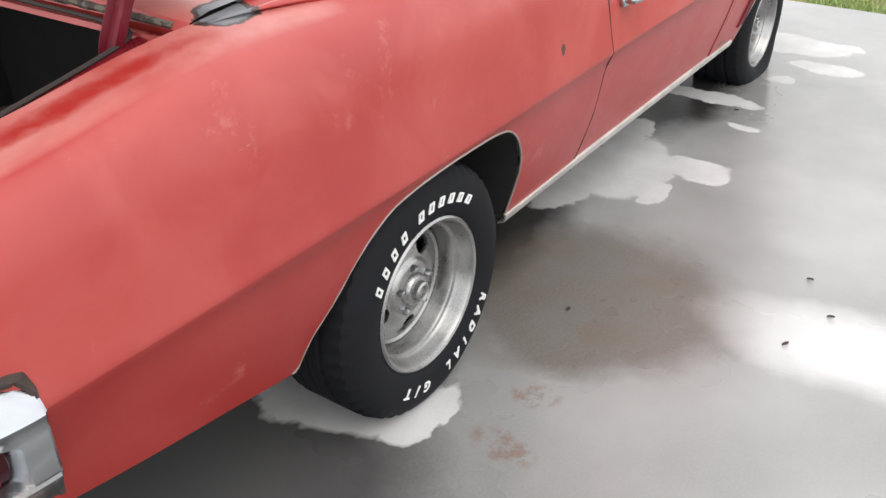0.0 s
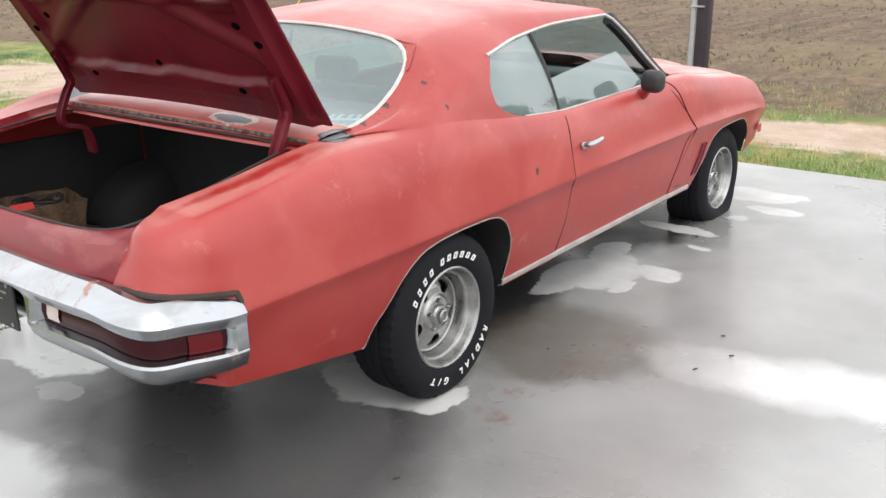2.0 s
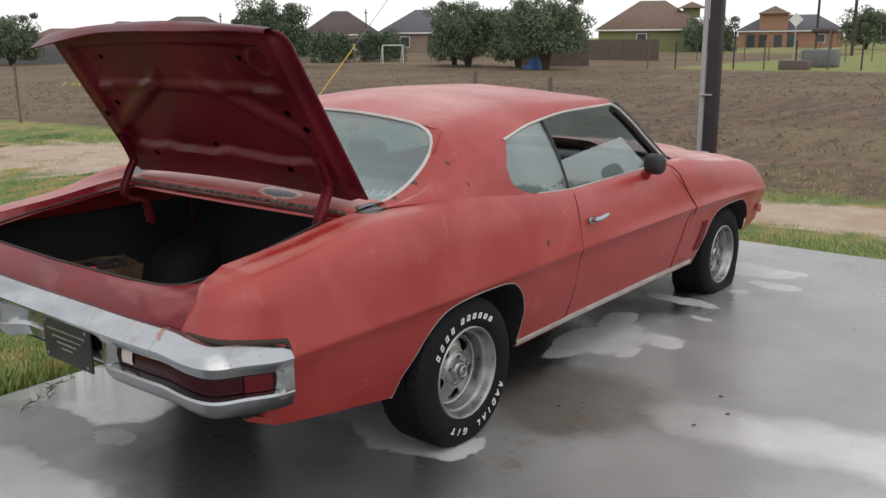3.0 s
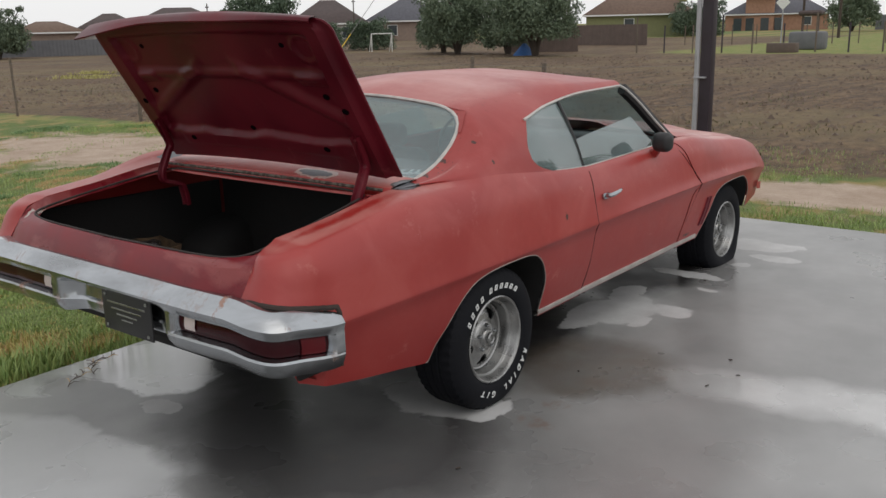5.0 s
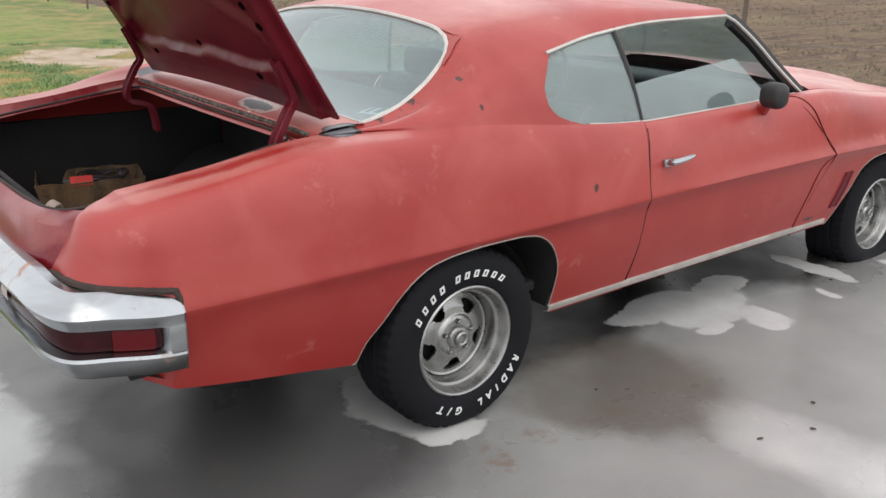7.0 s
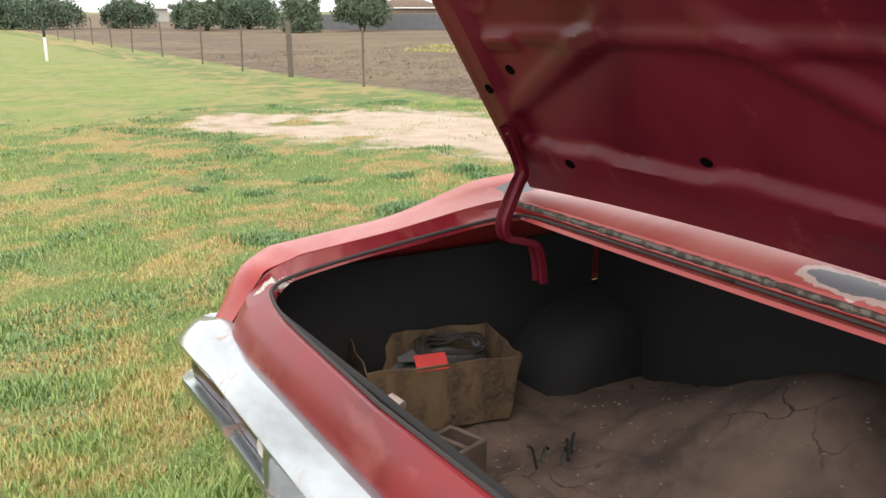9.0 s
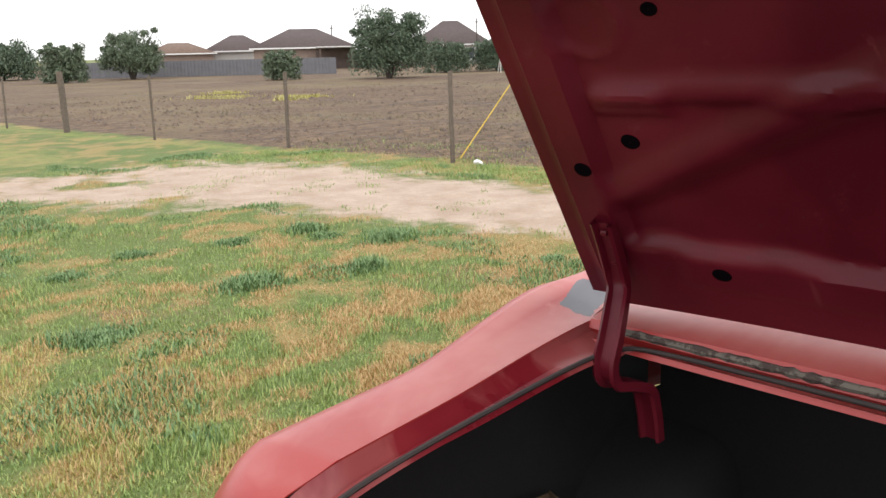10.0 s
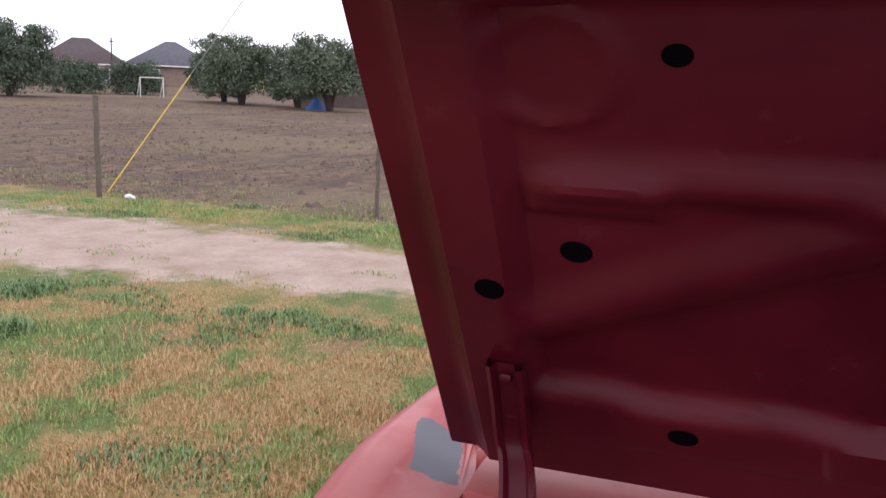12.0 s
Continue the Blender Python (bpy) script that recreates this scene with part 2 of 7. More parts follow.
def make_concrete():
    k = Mat("wet_concrete", (0.3, 0.3, 0.3), 0.4)
    x, y, _ = k.sep()
    warp = k.math("SUBTRACT", k.noise(1.7, 5, 0.6), 0.5)
    warp2 = k.math("SUBTRACT", k.noise(2.3, 5, 0.62, 0, None, None), 0.5)
    fray = k.math("SUBTRACT", k.noise(6, 4, 0.55, 0.3, (0.7, 1.3, 1)), 0.5)
    xs, ys = k.math("ADD", x, k.math("ADD", k.math("MULTIPLY", warp, 0.26), k.math("MULTIPLY", fray, 0.09))), k.math("ADD", y, k.math("ADD", k.math("MULTIPLY", warp2, 0.26), k.math("MULTIPLY", fray, -0.10)))

    xw, yw = k.math("ADD", x, k.math("MULTIPLY", warp2, 0.4)), k.math("ADD", y, k.math("MULTIPLY", warp, 0.4))

    def blob(cx, cy, rx, ry, soft=0.10, loose=False):
        dx = k.math("DIVIDE", k.math("SUBTRACT", xw if loose else xs, cx), rx)
        dy = k.math("DIVIDE", k.math("SUBTRACT", yw if loose else ys, cy), ry)
        d = k.math("ADD", k.math("MULTIPLY", dx, dx), k.math("MULTIPLY", dy, dy))
        return k.ramp(d, 1 - soft, 1 + soft, 1, 0)

    dry = None
    for spot in DRY:
        one = blob(*spot)
        dry = one if dry is None else k.math("MAXIMUM", dry, one)
    # the shade under the car is put into the colour, together with wet concrete
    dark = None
    for spot in SHADE_AND_WET:
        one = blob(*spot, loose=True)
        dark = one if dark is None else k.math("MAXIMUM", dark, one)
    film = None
    for spot in FILM_SHEEN:
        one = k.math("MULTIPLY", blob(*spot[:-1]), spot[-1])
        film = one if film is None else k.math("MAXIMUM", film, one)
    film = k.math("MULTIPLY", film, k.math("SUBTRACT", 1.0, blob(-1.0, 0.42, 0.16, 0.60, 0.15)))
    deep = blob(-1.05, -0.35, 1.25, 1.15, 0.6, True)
    brown = k.math("MULTIPLY", blob(0.66, -1.02, 0.40, 0.30, 0.7), k.ramp(k.noise(4.5, 6, 0.7), 0.40, 0.62))
    leaf = k.math("MAXIMUM", blob(0.17, -1.16, 0.035, 0.05, 0.6), blob(-0.05, -1.17, 0.05, 0.07, 0.6))
    leaf = k.math("MULTIPLY", leaf, k.ramp(k.noise(26, 5, 0.7), 0.46, 0.56))
    grain, cloudy = k.noise(120, 4), k.noise(0.8, 5, 0.6)
    wet = k.mix(k.ramp(cloudy, 0.35, 0.65), (0.225, 0.225, 0.222), (0.345, 0.345, 0.34))
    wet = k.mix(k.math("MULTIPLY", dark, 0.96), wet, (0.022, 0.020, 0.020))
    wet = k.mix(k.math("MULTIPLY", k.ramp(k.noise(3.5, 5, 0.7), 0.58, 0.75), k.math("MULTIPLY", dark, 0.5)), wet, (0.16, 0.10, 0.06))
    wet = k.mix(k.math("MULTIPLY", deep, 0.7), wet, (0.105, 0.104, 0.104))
    damp = blob(0.66, -1.05, 0.40, 0.38, 0.30, True)
    wet = k.mix(k.math("MULTIPLY", damp, 0.8), wet, (0.108, 0.096, 0.083))
    wet = k.mix(k.math("MULTIPLY", brown, 0.7), wet, (0.135, 0.098, 0.068))
    wet = k.mix(k.math("MULTIPLY", leaf, 0.7), wet, (0.17, 0.095, 0.06))
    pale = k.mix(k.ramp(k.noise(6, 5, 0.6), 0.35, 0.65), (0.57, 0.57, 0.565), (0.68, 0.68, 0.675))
    # sky reflection on the wet streak, put into the colour as pale concrete
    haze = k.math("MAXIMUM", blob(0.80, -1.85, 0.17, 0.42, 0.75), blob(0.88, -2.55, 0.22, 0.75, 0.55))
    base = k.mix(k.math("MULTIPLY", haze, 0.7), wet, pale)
    base = k.mix(k.math("MULTIPLY", dry, 0.85), base, pale)
    # sky sheen of the water films is put into the base colour
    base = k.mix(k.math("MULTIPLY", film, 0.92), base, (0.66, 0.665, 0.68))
    base = k.mix(k.ramp(k.noise(9, 6, 0.75), 0.66, 0.74, 0, 0.5), base, (0.12, 0.10, 0.085))
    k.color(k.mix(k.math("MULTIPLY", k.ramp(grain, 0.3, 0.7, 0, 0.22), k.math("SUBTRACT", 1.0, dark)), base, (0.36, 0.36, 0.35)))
    shine = k.ramp(k.noise(1.3, 4, 0.6), 0.35, 0.65, 0.22, 0.46)
    shine = k.math("SUBTRACT", k.math("ADD", shine, k.math("MULTIPLY", dry, 0.35)), k.math("MULTIPLY", k.math("MAXIMUM", film, haze), 0.14))
    k.link(k.math("MAXIMUM", shine, 0.14), "Roughness")
    k.link(film, "Coat Weight")
    k.set("Coat Roughness", 0.28)
    # gloss is lowered where the car's shade is painted, raised on films and haze
    k.link(k.math("ADD", k.math("SUBTRACT", 0.5, k.math("MULTIPLY", dark, 0.44)), k.math("MULTIPLY", k.math("MAXIMUM", film, haze), 0.5)), "Specular IOR Level")
    k.bump(grain, 0.10, 0.002)
    return k.m


# Dry pale patches, then painted car shade with wet concrete: centre x, y and half axes.
DRY = [(1.50, -0.76, 0.27, 0.20), (1.66, -1.02, 0.10, 0.15), (1.24, -0.66, 0.20, 0.09), (1.80, -0.64, 0.17, 0.09), (1.38, -0.95, 0.10, 0.07), (2.42, -0.76, 0.06, 0.26), (2.16, -1.0, 0.03, 0.07),
       (3.42, -0.90, 0.16, 0.24), (3.50, -1.08, 0.06, 0.14), (3.10, -1.13, 0.10, 0.17), (2.83, -1.01, 0.05, 0.07), 
       (-0.10, -0.72, 0.18, 0.29), (-0.08, -0.96, 0.15, 0.07), (-0.86, 0.27, 0.06, 0.10)]
SHADE_AND_WET = [(-0.60, -0.50, 0.58, 0.74, 0.35), (-0.54, -0.62, 0.26, 0.48, 0.25), (0.6, -0.45, 1.1, 0.35, 0.4), (2.3, -0.55, 0.7, 0.32, 0.4), (-0.35, -0.05, 0.30, 0.55, 0.5)]
# Thin films of water, their sky sheen painted pale: centre, half axes, softness of the edge and strength.
FILM_SHEEN = [(-0.63, 0.74, 0.30, 0.42, 0.10, 1.0), (-0.98, 0.95, 0.20, 0.16, 0.10, 1.0), (-1.80, 0.10, 0.66, 0.95, 0.12, 0.42)]


def make_ground():
    k = Mat("grass_and_soil", (0.2, 0.2, 0.1), 0.95)
    zone = k.t.nodes.new("ShaderNodeAttribute")
    zone.attribute_name = "zone"
    sp = k.t.nodes.new("ShaderNodeSeparateColor")
    k.t.links.new(zone.outputs["Color"], sp.inputs[0])
    patch, mid, fine = k.noise(0.35, 6, 0.65), k.noise(2.2, 6, 0.65), k.noise(24, 5, 0.7)
    rag = k.math("MULTIPLY", k.math("SUBTRACT", mid, 0.5), 1.1)

    def edge(ch):
        return k.ramp(k.math("ADD", sp.outputs[ch], rag), 0.38, 0.62)

    ga = k.t.nodes.new("ShaderNodeAttribute")
    ga.attribute_name = "green"
    gr = k.math("ADD", ga.outputs["Fac"], k.math("MULTIPLY", k.math("SUBTRACT", mid, 0.5), 0.5))
    grass = k.mix(k.ramp(gr, 0.38, 0.66), (0.290, 0.222, 0.080), (0.105, 0.160, 0.036))
    grass = k.mix(k.ramp(k.noise(1.1, 5), 0.56, 0.68, 0, 0.6), grass, (0.25, 0.155, 0.09))
    grass = k.mix(k.ramp(fine, 0.40, 0.75, 0, 0.6), grass, (0.15, 0.125, 0.045))
    soil = k.mix(k.ramp(k.noise(1.6, 6, 0.7, 0, (0.25, 1.6, 1)), 0.38, 0.62), (0.076, 0.045, 0.027), (0.205, 0.130, 0.070))
    soil = k.mix(k.ramp(k.noise(4.5, 7, 0.78), 0.46, 0.58, 0, 0.85), soil, (0.050, 0.030, 0.020))
    soil = k.mix(k.ramp(fine, 0.45, 0.75, 0, 0.5), soil, (0.16, 0.125, 0.08))
    soil = k.mix(k.ramp(k.noise(0.12, 4), 0.48, 0.6, 0, 0.55), soil, (0.180, 0.138, 0.068))
    sand = k.mix(k.ramp(mid, 0.35, 0.65), (0.37, 0.275, 0.205), (0.49, 0.385, 0.305))
    sand = k.mix(k.ramp(fine, 0.45, 0.75, 0, 0.5), sand, (0.30, 0.225, 0.15))
    lawn = k.mix(k.ramp(fine, 0.3, 0.7), (0.115, 0.175, 0.034), (0.235, 0.255, 0.062))
    lawn = k.mix(k.ramp(k.noise(0.7, 6, 0.65, 0.3, (1, 1.4, 1)), 0.44, 0.60, 0, 0.75), lawn, (0.27, 0.225, 0.085))
    lawn = k.mix(k.ramp(k.noise(3.1, 5, 0.7), 0.50, 0.66, 0, 0.6), lawn, (0.075, 0.120, 0.030))
    out = k.mix(edge(1), grass, soil)
    out = k.mix(edge(2), out, lawn)
    k.color(k.mix(edge(0), out, sand))
    k.bump(k.math("ADD", fine, mid), 0.7, 0.04)
    return k.m


def make_leaf(name, lo, hi):
    k = Mat(name, lo, 0.6)
    k.color(k.mix(k.island(), lo, hi))
    k.set("Subsurface Weight", 0.0)
    return k.m


def make_glass(name, tint, rough=0.03, clear=0.75):
    """Dusty car glass: a clear sheet with gloss and a thin film of dust."""
    k = Mat(name, tint, rough)
    n = k.t.nodes
    see, gloss, dust = n.new("ShaderNodeBsdfTransparent"), n.new("ShaderNodeBsdfGlossy"), n.new("ShaderNodeMixShader")
    lit, through_dust = n.new("ShaderNodeBsdfDiffuse"), n.new("ShaderNodeBsdfTranslucent")
    k.t.links.new(lit.outputs[0], dust.inputs[1])
    k.t.links.new(through_dust.outputs[0], dust.inputs[2])
    dust.inputs[0].default_value = 0.4
    see.inputs[0].default_value = (*tint, 1)
    gloss.inputs["Roughness"].default_value = rough
    lit.inputs[0].default_value = through_dust.inputs[0].default_value = (0.50, 0.60, 0.60, 1)
    fres = n.new("ShaderNodeLayerWeight")
    fres.inputs[0].default_value = 0.5
    edge = k.math("POWER", fres.outputs["Facing"], 4.0)
    one, two = n.new("ShaderNodeMixShader"), n.new("ShaderNodeMixShader")
    film = k.ramp(k.noise(2.5, 5, 0.6, 0.4), 0.3, 0.7, (1 - clear) * 0.5, (1 - clear) * 1.3)
    k.t.links.new(film, one.inputs[0])
    k.t.links.new(see.outputs[0], one.inputs[1])
    k.t.links.new(dust.outputs[0], one.inputs[2])
    k.t.links.new(k.math("ADD", k.math("MULTIPLY", edge, 0.85), 0.09), two.inputs[0])
    k.t.links.new(one.outputs[0], two.inputs[1])
    k.t.links.new(gloss.outputs[0], two.inputs[2])
    k.t.links.new(two.outputs[0], n["Material Output"].inputs[0])
    return k.m


HOLE_SHADE = Mat("hole_shade", (0.004, 0.003, 0.004), 1.0).set("Specular IOR Level", 0.0).m
TAILRED = make_tail_red()
PAINT, INNER, CHROME = make_paint(), make_inner_paint(), make_chrome()
CONCRETE, GROUND = make_concrete(), make_ground()
RUBBER = plain("tyre_rubber", (0.0085, 0.009, 0.0115), 0.75, 0, 0.3, 9, 0.1)
RUBBER.node_tree.nodes["Principled BSDF"].inputs["Specular IOR Level"].default_value = 0.16
LETTER = plain("raised_white_letter", (0.66, 0.67, 0.66), 0.6, 0, 0.08, 30)
ALLOY = plain("dull_aluminium", (0.335, 0.335, 0.33), 0.30, 0.9, 0.3, 14, 0.05)
STEEL = plain("rusty_steel", (0.12, 0.085, 0.065), 0.75, 0.3, 0.4, 20, 0.2)
BLACK = plain("black_trim", (0.018, 0.017, 0.018), 0.5, 0, 0.3, 12)
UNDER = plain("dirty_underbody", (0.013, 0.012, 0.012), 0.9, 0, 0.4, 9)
ARCHTRIM = plain("dull_arch_trim", (0.30, 0.25, 0.23), 0.5, 0.3, 0.3, 20)
TRIM = plain("pale_bright_trim", (0.52, 0.50, 0.47), 0.35, 0.6, 0.25, 10)
GAP_SHADE = plain("dark_red_gap_shade", (0.050, 0.012, 0.011), 0.8, 0, 0.3, 20)
SEAL = plain("old_brown_rubber", (0.030, 0.022, 0.020), 0.8, 0, 0.4, 20)
RUST = plain("rust_and_gap_shade", (0.040, 0.028, 0.024), 0.9, 0, 0.5, 30, 0.3)


def make_flaked():
    k = Mat("flaked_rusty_lip", (0.1, 0.06, 0.05), 0.9)
    k.color(k.mix(k.ramp(k.noise(38, 6, 0.7), 0.48, 0.54), (0.050, 0.034, 0.028), (0.13, 0.115, 0.095)))
    return k.m


FLAKED = make_flaked()
FLAKE = plain("pale_flaked_paint", (0.62, 0.50, 0.44), 0.8, 0, 0.2, 30)
DEBRIS = plain("dry_crumbs", (0.20, 0.14, 0.09), 0.9, 0, 0.7, 60)


def make_mat():
    k = Mat("dirty_trunk_mat", (0.09, 0.055, 0.04), 0.95)
    base = k.mix(k.ramp(k.noise(6, 6, 0.65), 0.36, 0.64), (0.050, 0.031, 0.025), (0.125, 0.080, 0.060))
    base = k.mix(k.ramp(k.noise(2.2, 4), 0.5, 0.64, 0, 0.6), base, (0.17, 0.115, 0.085))
    cell = k.t.nodes.new("ShaderNodeTexVoronoi")
    cell.feature = "DISTANCE_TO_EDGE"
    cell.inputs["Scale"].default_value = 6.5
    bent = k.t.nodes.new("ShaderNodeVectorMath")
    k.t.links.new(k.obj, bent.inputs[0])
    wob = k.node("ShaderNodeTexNoise", Scale=5.0, Detail=4.0)
    k.t.links.new(k.obj, wob.inputs["Vector"])
    part_wob = k.t.nodes.new("ShaderNodeVectorMath")
    part_wob.operation = "SCALE"
    part_wob.inputs["Scale"].default_value = 0.25
    k.t.links.new(wob.outputs["Color"], part_wob.inputs[0])
    k.t.links.new(part_wob.outputs[0], bent.inputs[1])
    k.t.links.new(bent.outputs[0], cell.inputs["Vector"])
    crack = k.math("MULTIPLY", k.ramp(cell.outputs["Distance"], 0.004, 0.022, 1, 0), k.ramp(k.noise(3.2, 4), 0.52, 0.62))
    k.color(k.mix(crack, base, (0.020, 0.014, 0.012)))
    k.bump(k.math("SUBTRACT", k.noise(30, 5, 0.7), crack), 0.5, 0.006)
    return k.m


MAT_TRUNK = make_mat()


def make_card():
    k = Mat("stained_cardboard", (0.12, 0.07, 0.04), 0.88)
    card = k.mix(k.ramp(k.noise(11, 5, 0.6, 0.3, (1, 1, 0.16)), 0.40, 0.60), (0.165, 0.102, 0.052), (0.075, 0.045, 0.026))
    card = k.mix(k.ramp(k.noise(7, 5, 0.65, 0.5), 0.54, 0.64, 0, 0.8), card, (0.035, 0.024, 0.018))
    k.color(k.mix(k.ramp(k.noise(80, 3), 0.45, 0.7, 0, 0.4), card, (0.20, 0.14, 0.085)))
    k.bump(k.noise(40, 4, 0.6, 0, (1, 1, 0.1)), 0.3, 0.003)
    return k.m


CARD = make_card()
RAG = plain("grey_rag", (0.10, 0.095, 0.10), 0.95, 0, 0.35, 18, 0.3)
REDTAG = plain("red_label", (0.50, 0.035, 0.03), 0.6, 0, 0.2, 20)
WHITE = plain("white_paint", (0.72, 0.72, 0.70), 0.6, 0, 0.12, 12)
LENS = plain("dark_red_lens", (0.030, 0.003, 0.005), 0.16, 0, 0.2, 10)
LENS_HOT = plain("bright_red_lens", (0.095, 0.006, 0.009), 0.2, 0, 0.15, 10)
for lens in (LENS, LENS_HOT):
    lens.node_tree.nodes["Principled BSDF"].inputs["Specular IOR Level"].default_value = 0.22
LENS_CLEAR = plain("clear_lens", (0.52, 0.44, 0.42), 0.2, 0, 0.15, 14)
VINYL = plain("dark_seat_vinyl", (0.035, 0.038, 0.042), 0.5, 0, 0.3, 10, 0.1)
LINER = plain("pale_headliner", (0.30, 0.30, 0.29), 0.9, 0, 0.15, 10)
GLASS = make_glass("dusty_window_glass", (0.80, 0.88, 0.88), 0.02, 0.74)
GLASS_REAR = make_glass("dusty_rear_glass", (0.75, 0.88, 0.90), 0.03, 0.82)
WOOD = plain("weathered_wood", (0.135, 0.108, 0.086), 0.9, 0, 0.35, 14, 0.4)
POST_DARK = plain("dark_painted_steel", (0.035, 0.026, 0.036), 0.5, 0, 0.3, 6)
CONDUIT = plain("grey_conduit", (0.36, 0.36, 0.38), 0.5, 0.3, 0.15, 10)
WIRE = plain("galvanised_wire", (0.22, 0.21, 0.20), 0.6, 0.6, 0.2, 10)
YELLOW = plain("yellow_plastic", (0.62, 0.42, 0.03), 0.5, 0, 0.15, 10)
BARK = plain("dark_bark", (0.065, 0.05, 0.04), 0.95, 0, 0.35, 8, 0.5)
LEAF = make_leaf("mesquite_leaf", (0.072, 0.108, 0.064), (0.140, 0.178, 0.105))
LEAF_B = make_leaf("dark_oak_leaf", (0.056, 0.092, 0.056), (0.108, 0.146, 0.086))
WEED = make_leaf("field_weed", (0.11, 0.10, 0.05), (0.17, 0.15, 0.08))
BLADE = make_leaf("grass_blade", (0.175, 0.270, 0.072), (0.345, 0.420, 0.135))
WEED_LEAF = make_leaf("weed_leaf", (0.095, 0.185, 0.070), (0.230, 0.330, 0.135))
YELLOWING = make_leaf("yellowing_blade", (0.30, 0.28, 0.075), (0.52, 0.47, 0.17))
CLOD = make_leaf("soil_clod", (0.080, 0.052, 0.034), (0.170, 0.113, 0.070))
STRAW = make_leaf("dry_grass_blade", (0.43, 0.262, 0.108), (0.60, 0.430, 0.215))


# ---- mesh helpers ----
def pch(*knots):
    """A smooth curve through (x, value) knots that does not overshoot."""
    xs, ys = np.array([k[0] for k in knots], float), np.array([k[1] for k in knots], float)
    h, d = np.diff(xs), np.diff(ys) / np.diff(xs)
    m = np.zeros(len(xs))
    m[0], m[-1] = d[0], d[-1]
    for i in range(1, len(xs) - 1):
        if d[i - 1] * d[i] > 0:
            w1, w2 = 2 * h[i] + h[i - 1], h[i] + 2 * h[i - 1]
            m[i] = (w1 + w2) / (w1 / d[i - 1] + w2 / d[i])

    def at(x):
        x = np.clip(x, xs[0], xs[-1])
        i = int(np.clip(np.searchsorted(xs, x) - 1, 0, len(h) - 1))
        s = (x - xs[i]) / h[i]
        return float((1 + 2 * s) * (1 - s) ** 2 * ys[i] + s * (1 - s) ** 2 * h[i] * m[i] + s * s * (3 - 2 * s) * ys[i + 1] + s * s * (s - 1) * h[i] * m[i + 1])

    return at


def smooth_line(pts, n):
    """n points along a Catmull-Rom curve through pts."""
    p = [Vector(q) for q in pts]
    p = [p[0] * 2 - p[1], *p, p[-1] * 2 - p[-2]]
    out, spans = [], len(pts) - 1
    for k in range(n):
        f = k / (n - 1) * spans
        i = min(int(f), spans - 1)
        s = f - i
        a, b, c, d = p[i : i + 4]
        out.append(0.5 * (2 * b + (c - a) * s + (2 * a - 5 * b + 4 * c - d) * s * s + (3 * b - a - 3 * c + d) * s ** 3))
    return out


def shaded(bm, angle=35):
    for f in bm.faces:
        f.smooth = True
    for e in bm.edges:
        if len(e.link_faces) == 2 and e.calc_face_angle(0) > radians(angle):
            e.smooth = False
    return bm


def mesh_of(bm, name, material, angle=35):
    shaded(bm, angle)
    me = bpy.data.meshes.new(name)
    bm.to_mesh(me)
    bm.free()
    me.materials.append(material)
    return me


def part(name, bm, material, parent=None, label="", angle=35):
    """One mesh object from a bmesh, under a thing or a part."""
    ob = new(name, mesh_of(bm, name, material, angle))
    if parent is not None:
        ob.parent = parent
    return tagged(ob, label=label)


def thing(name, label, category, at=(0, 0, 0), group=""):
    ob = new(name)
    ob.location = at
    ob.empty_display_size = 0.2
    return tagged(ob, label=label, category=category, group=group)


def grid(rows, flip=False, close=False):
    """A sheet through rows of points (all of one length)."""
    bm = bmesh.new()
    vs = [[bm.verts.new(p) for p in row] for row in rows]
    for i in range(len(vs) - 1):
        n = len(vs[i])
        for j in range(n if close else n - 1):
            q = [vs[i][j], vs[i + 1][j], vs[i + 1][(j + 1) % n], vs[i][(j + 1) % n]]
            if flip:
                q.reverse()
            try:
                bm.faces.new(q)
            except ValueError:
                pass
    bmesh.ops.remove_doubles(bm, verts=bm.verts, dist=1e-5)
    return bm


def tube(path, r, sides=8, cap=True):
    """A round bar along a path; r may be a list."""
    pts = [Vector(p) for p in path]
    rs = r if isinstance(r, (list, tuple)) else [r] * len(pts)
    rows, ref = [], Vector((0, 0, 1))
    for i, p in enumerate(pts):
        way = (pts[min(i + 1, len(pts) - 1)] - pts[max(i - 1, 0)]).normalized()
        a = ref.cross(way)
        if a.length < 0.15:
            a = Vector((1, 0, 0)).cross(way)
        a.normalize()
        b = way.cross(a)
        rows.append([p + (a * math.cos(t) + b * math.sin(t)) * rs[i] for t in (2 * math.pi * k / sides for k in range(sides))])
    bm = grid(rows, close=True)
    if cap:
        bm.verts.ensure_lookup_table()
        try:
            bmesh.ops.holes_fill(bm, edges=[e for e in bm.edges if e.is_boundary], sides=0)
        except RuntimeError:
            pass
    bmesh.ops.recalc_face_normals(bm, faces=bm.faces)
    return bm


def block(cx, cy, cz, sx, sy, sz, bevel=0.01, seg=2, m=None):
    """A bevelled box with centre and size."""
    bm = bmesh.new()
    bmesh.ops.create_cube(bm, size=1)
    bmesh.ops.scale(bm, vec=(sx, sy, sz), verts=bm.verts)
    if bevel:
        bmesh.ops.bevel(bm, geom=bm.edges[:], offset=min(bevel, 0.45 * min(sx, sy, sz)), segments=seg, affect="EDGES", profile=0.5)
    bmesh.ops.transform(bm, matrix=Matrix.Translation((cx, cy, cz)) @ (m or Matrix()), verts=bm.verts)
    return bm


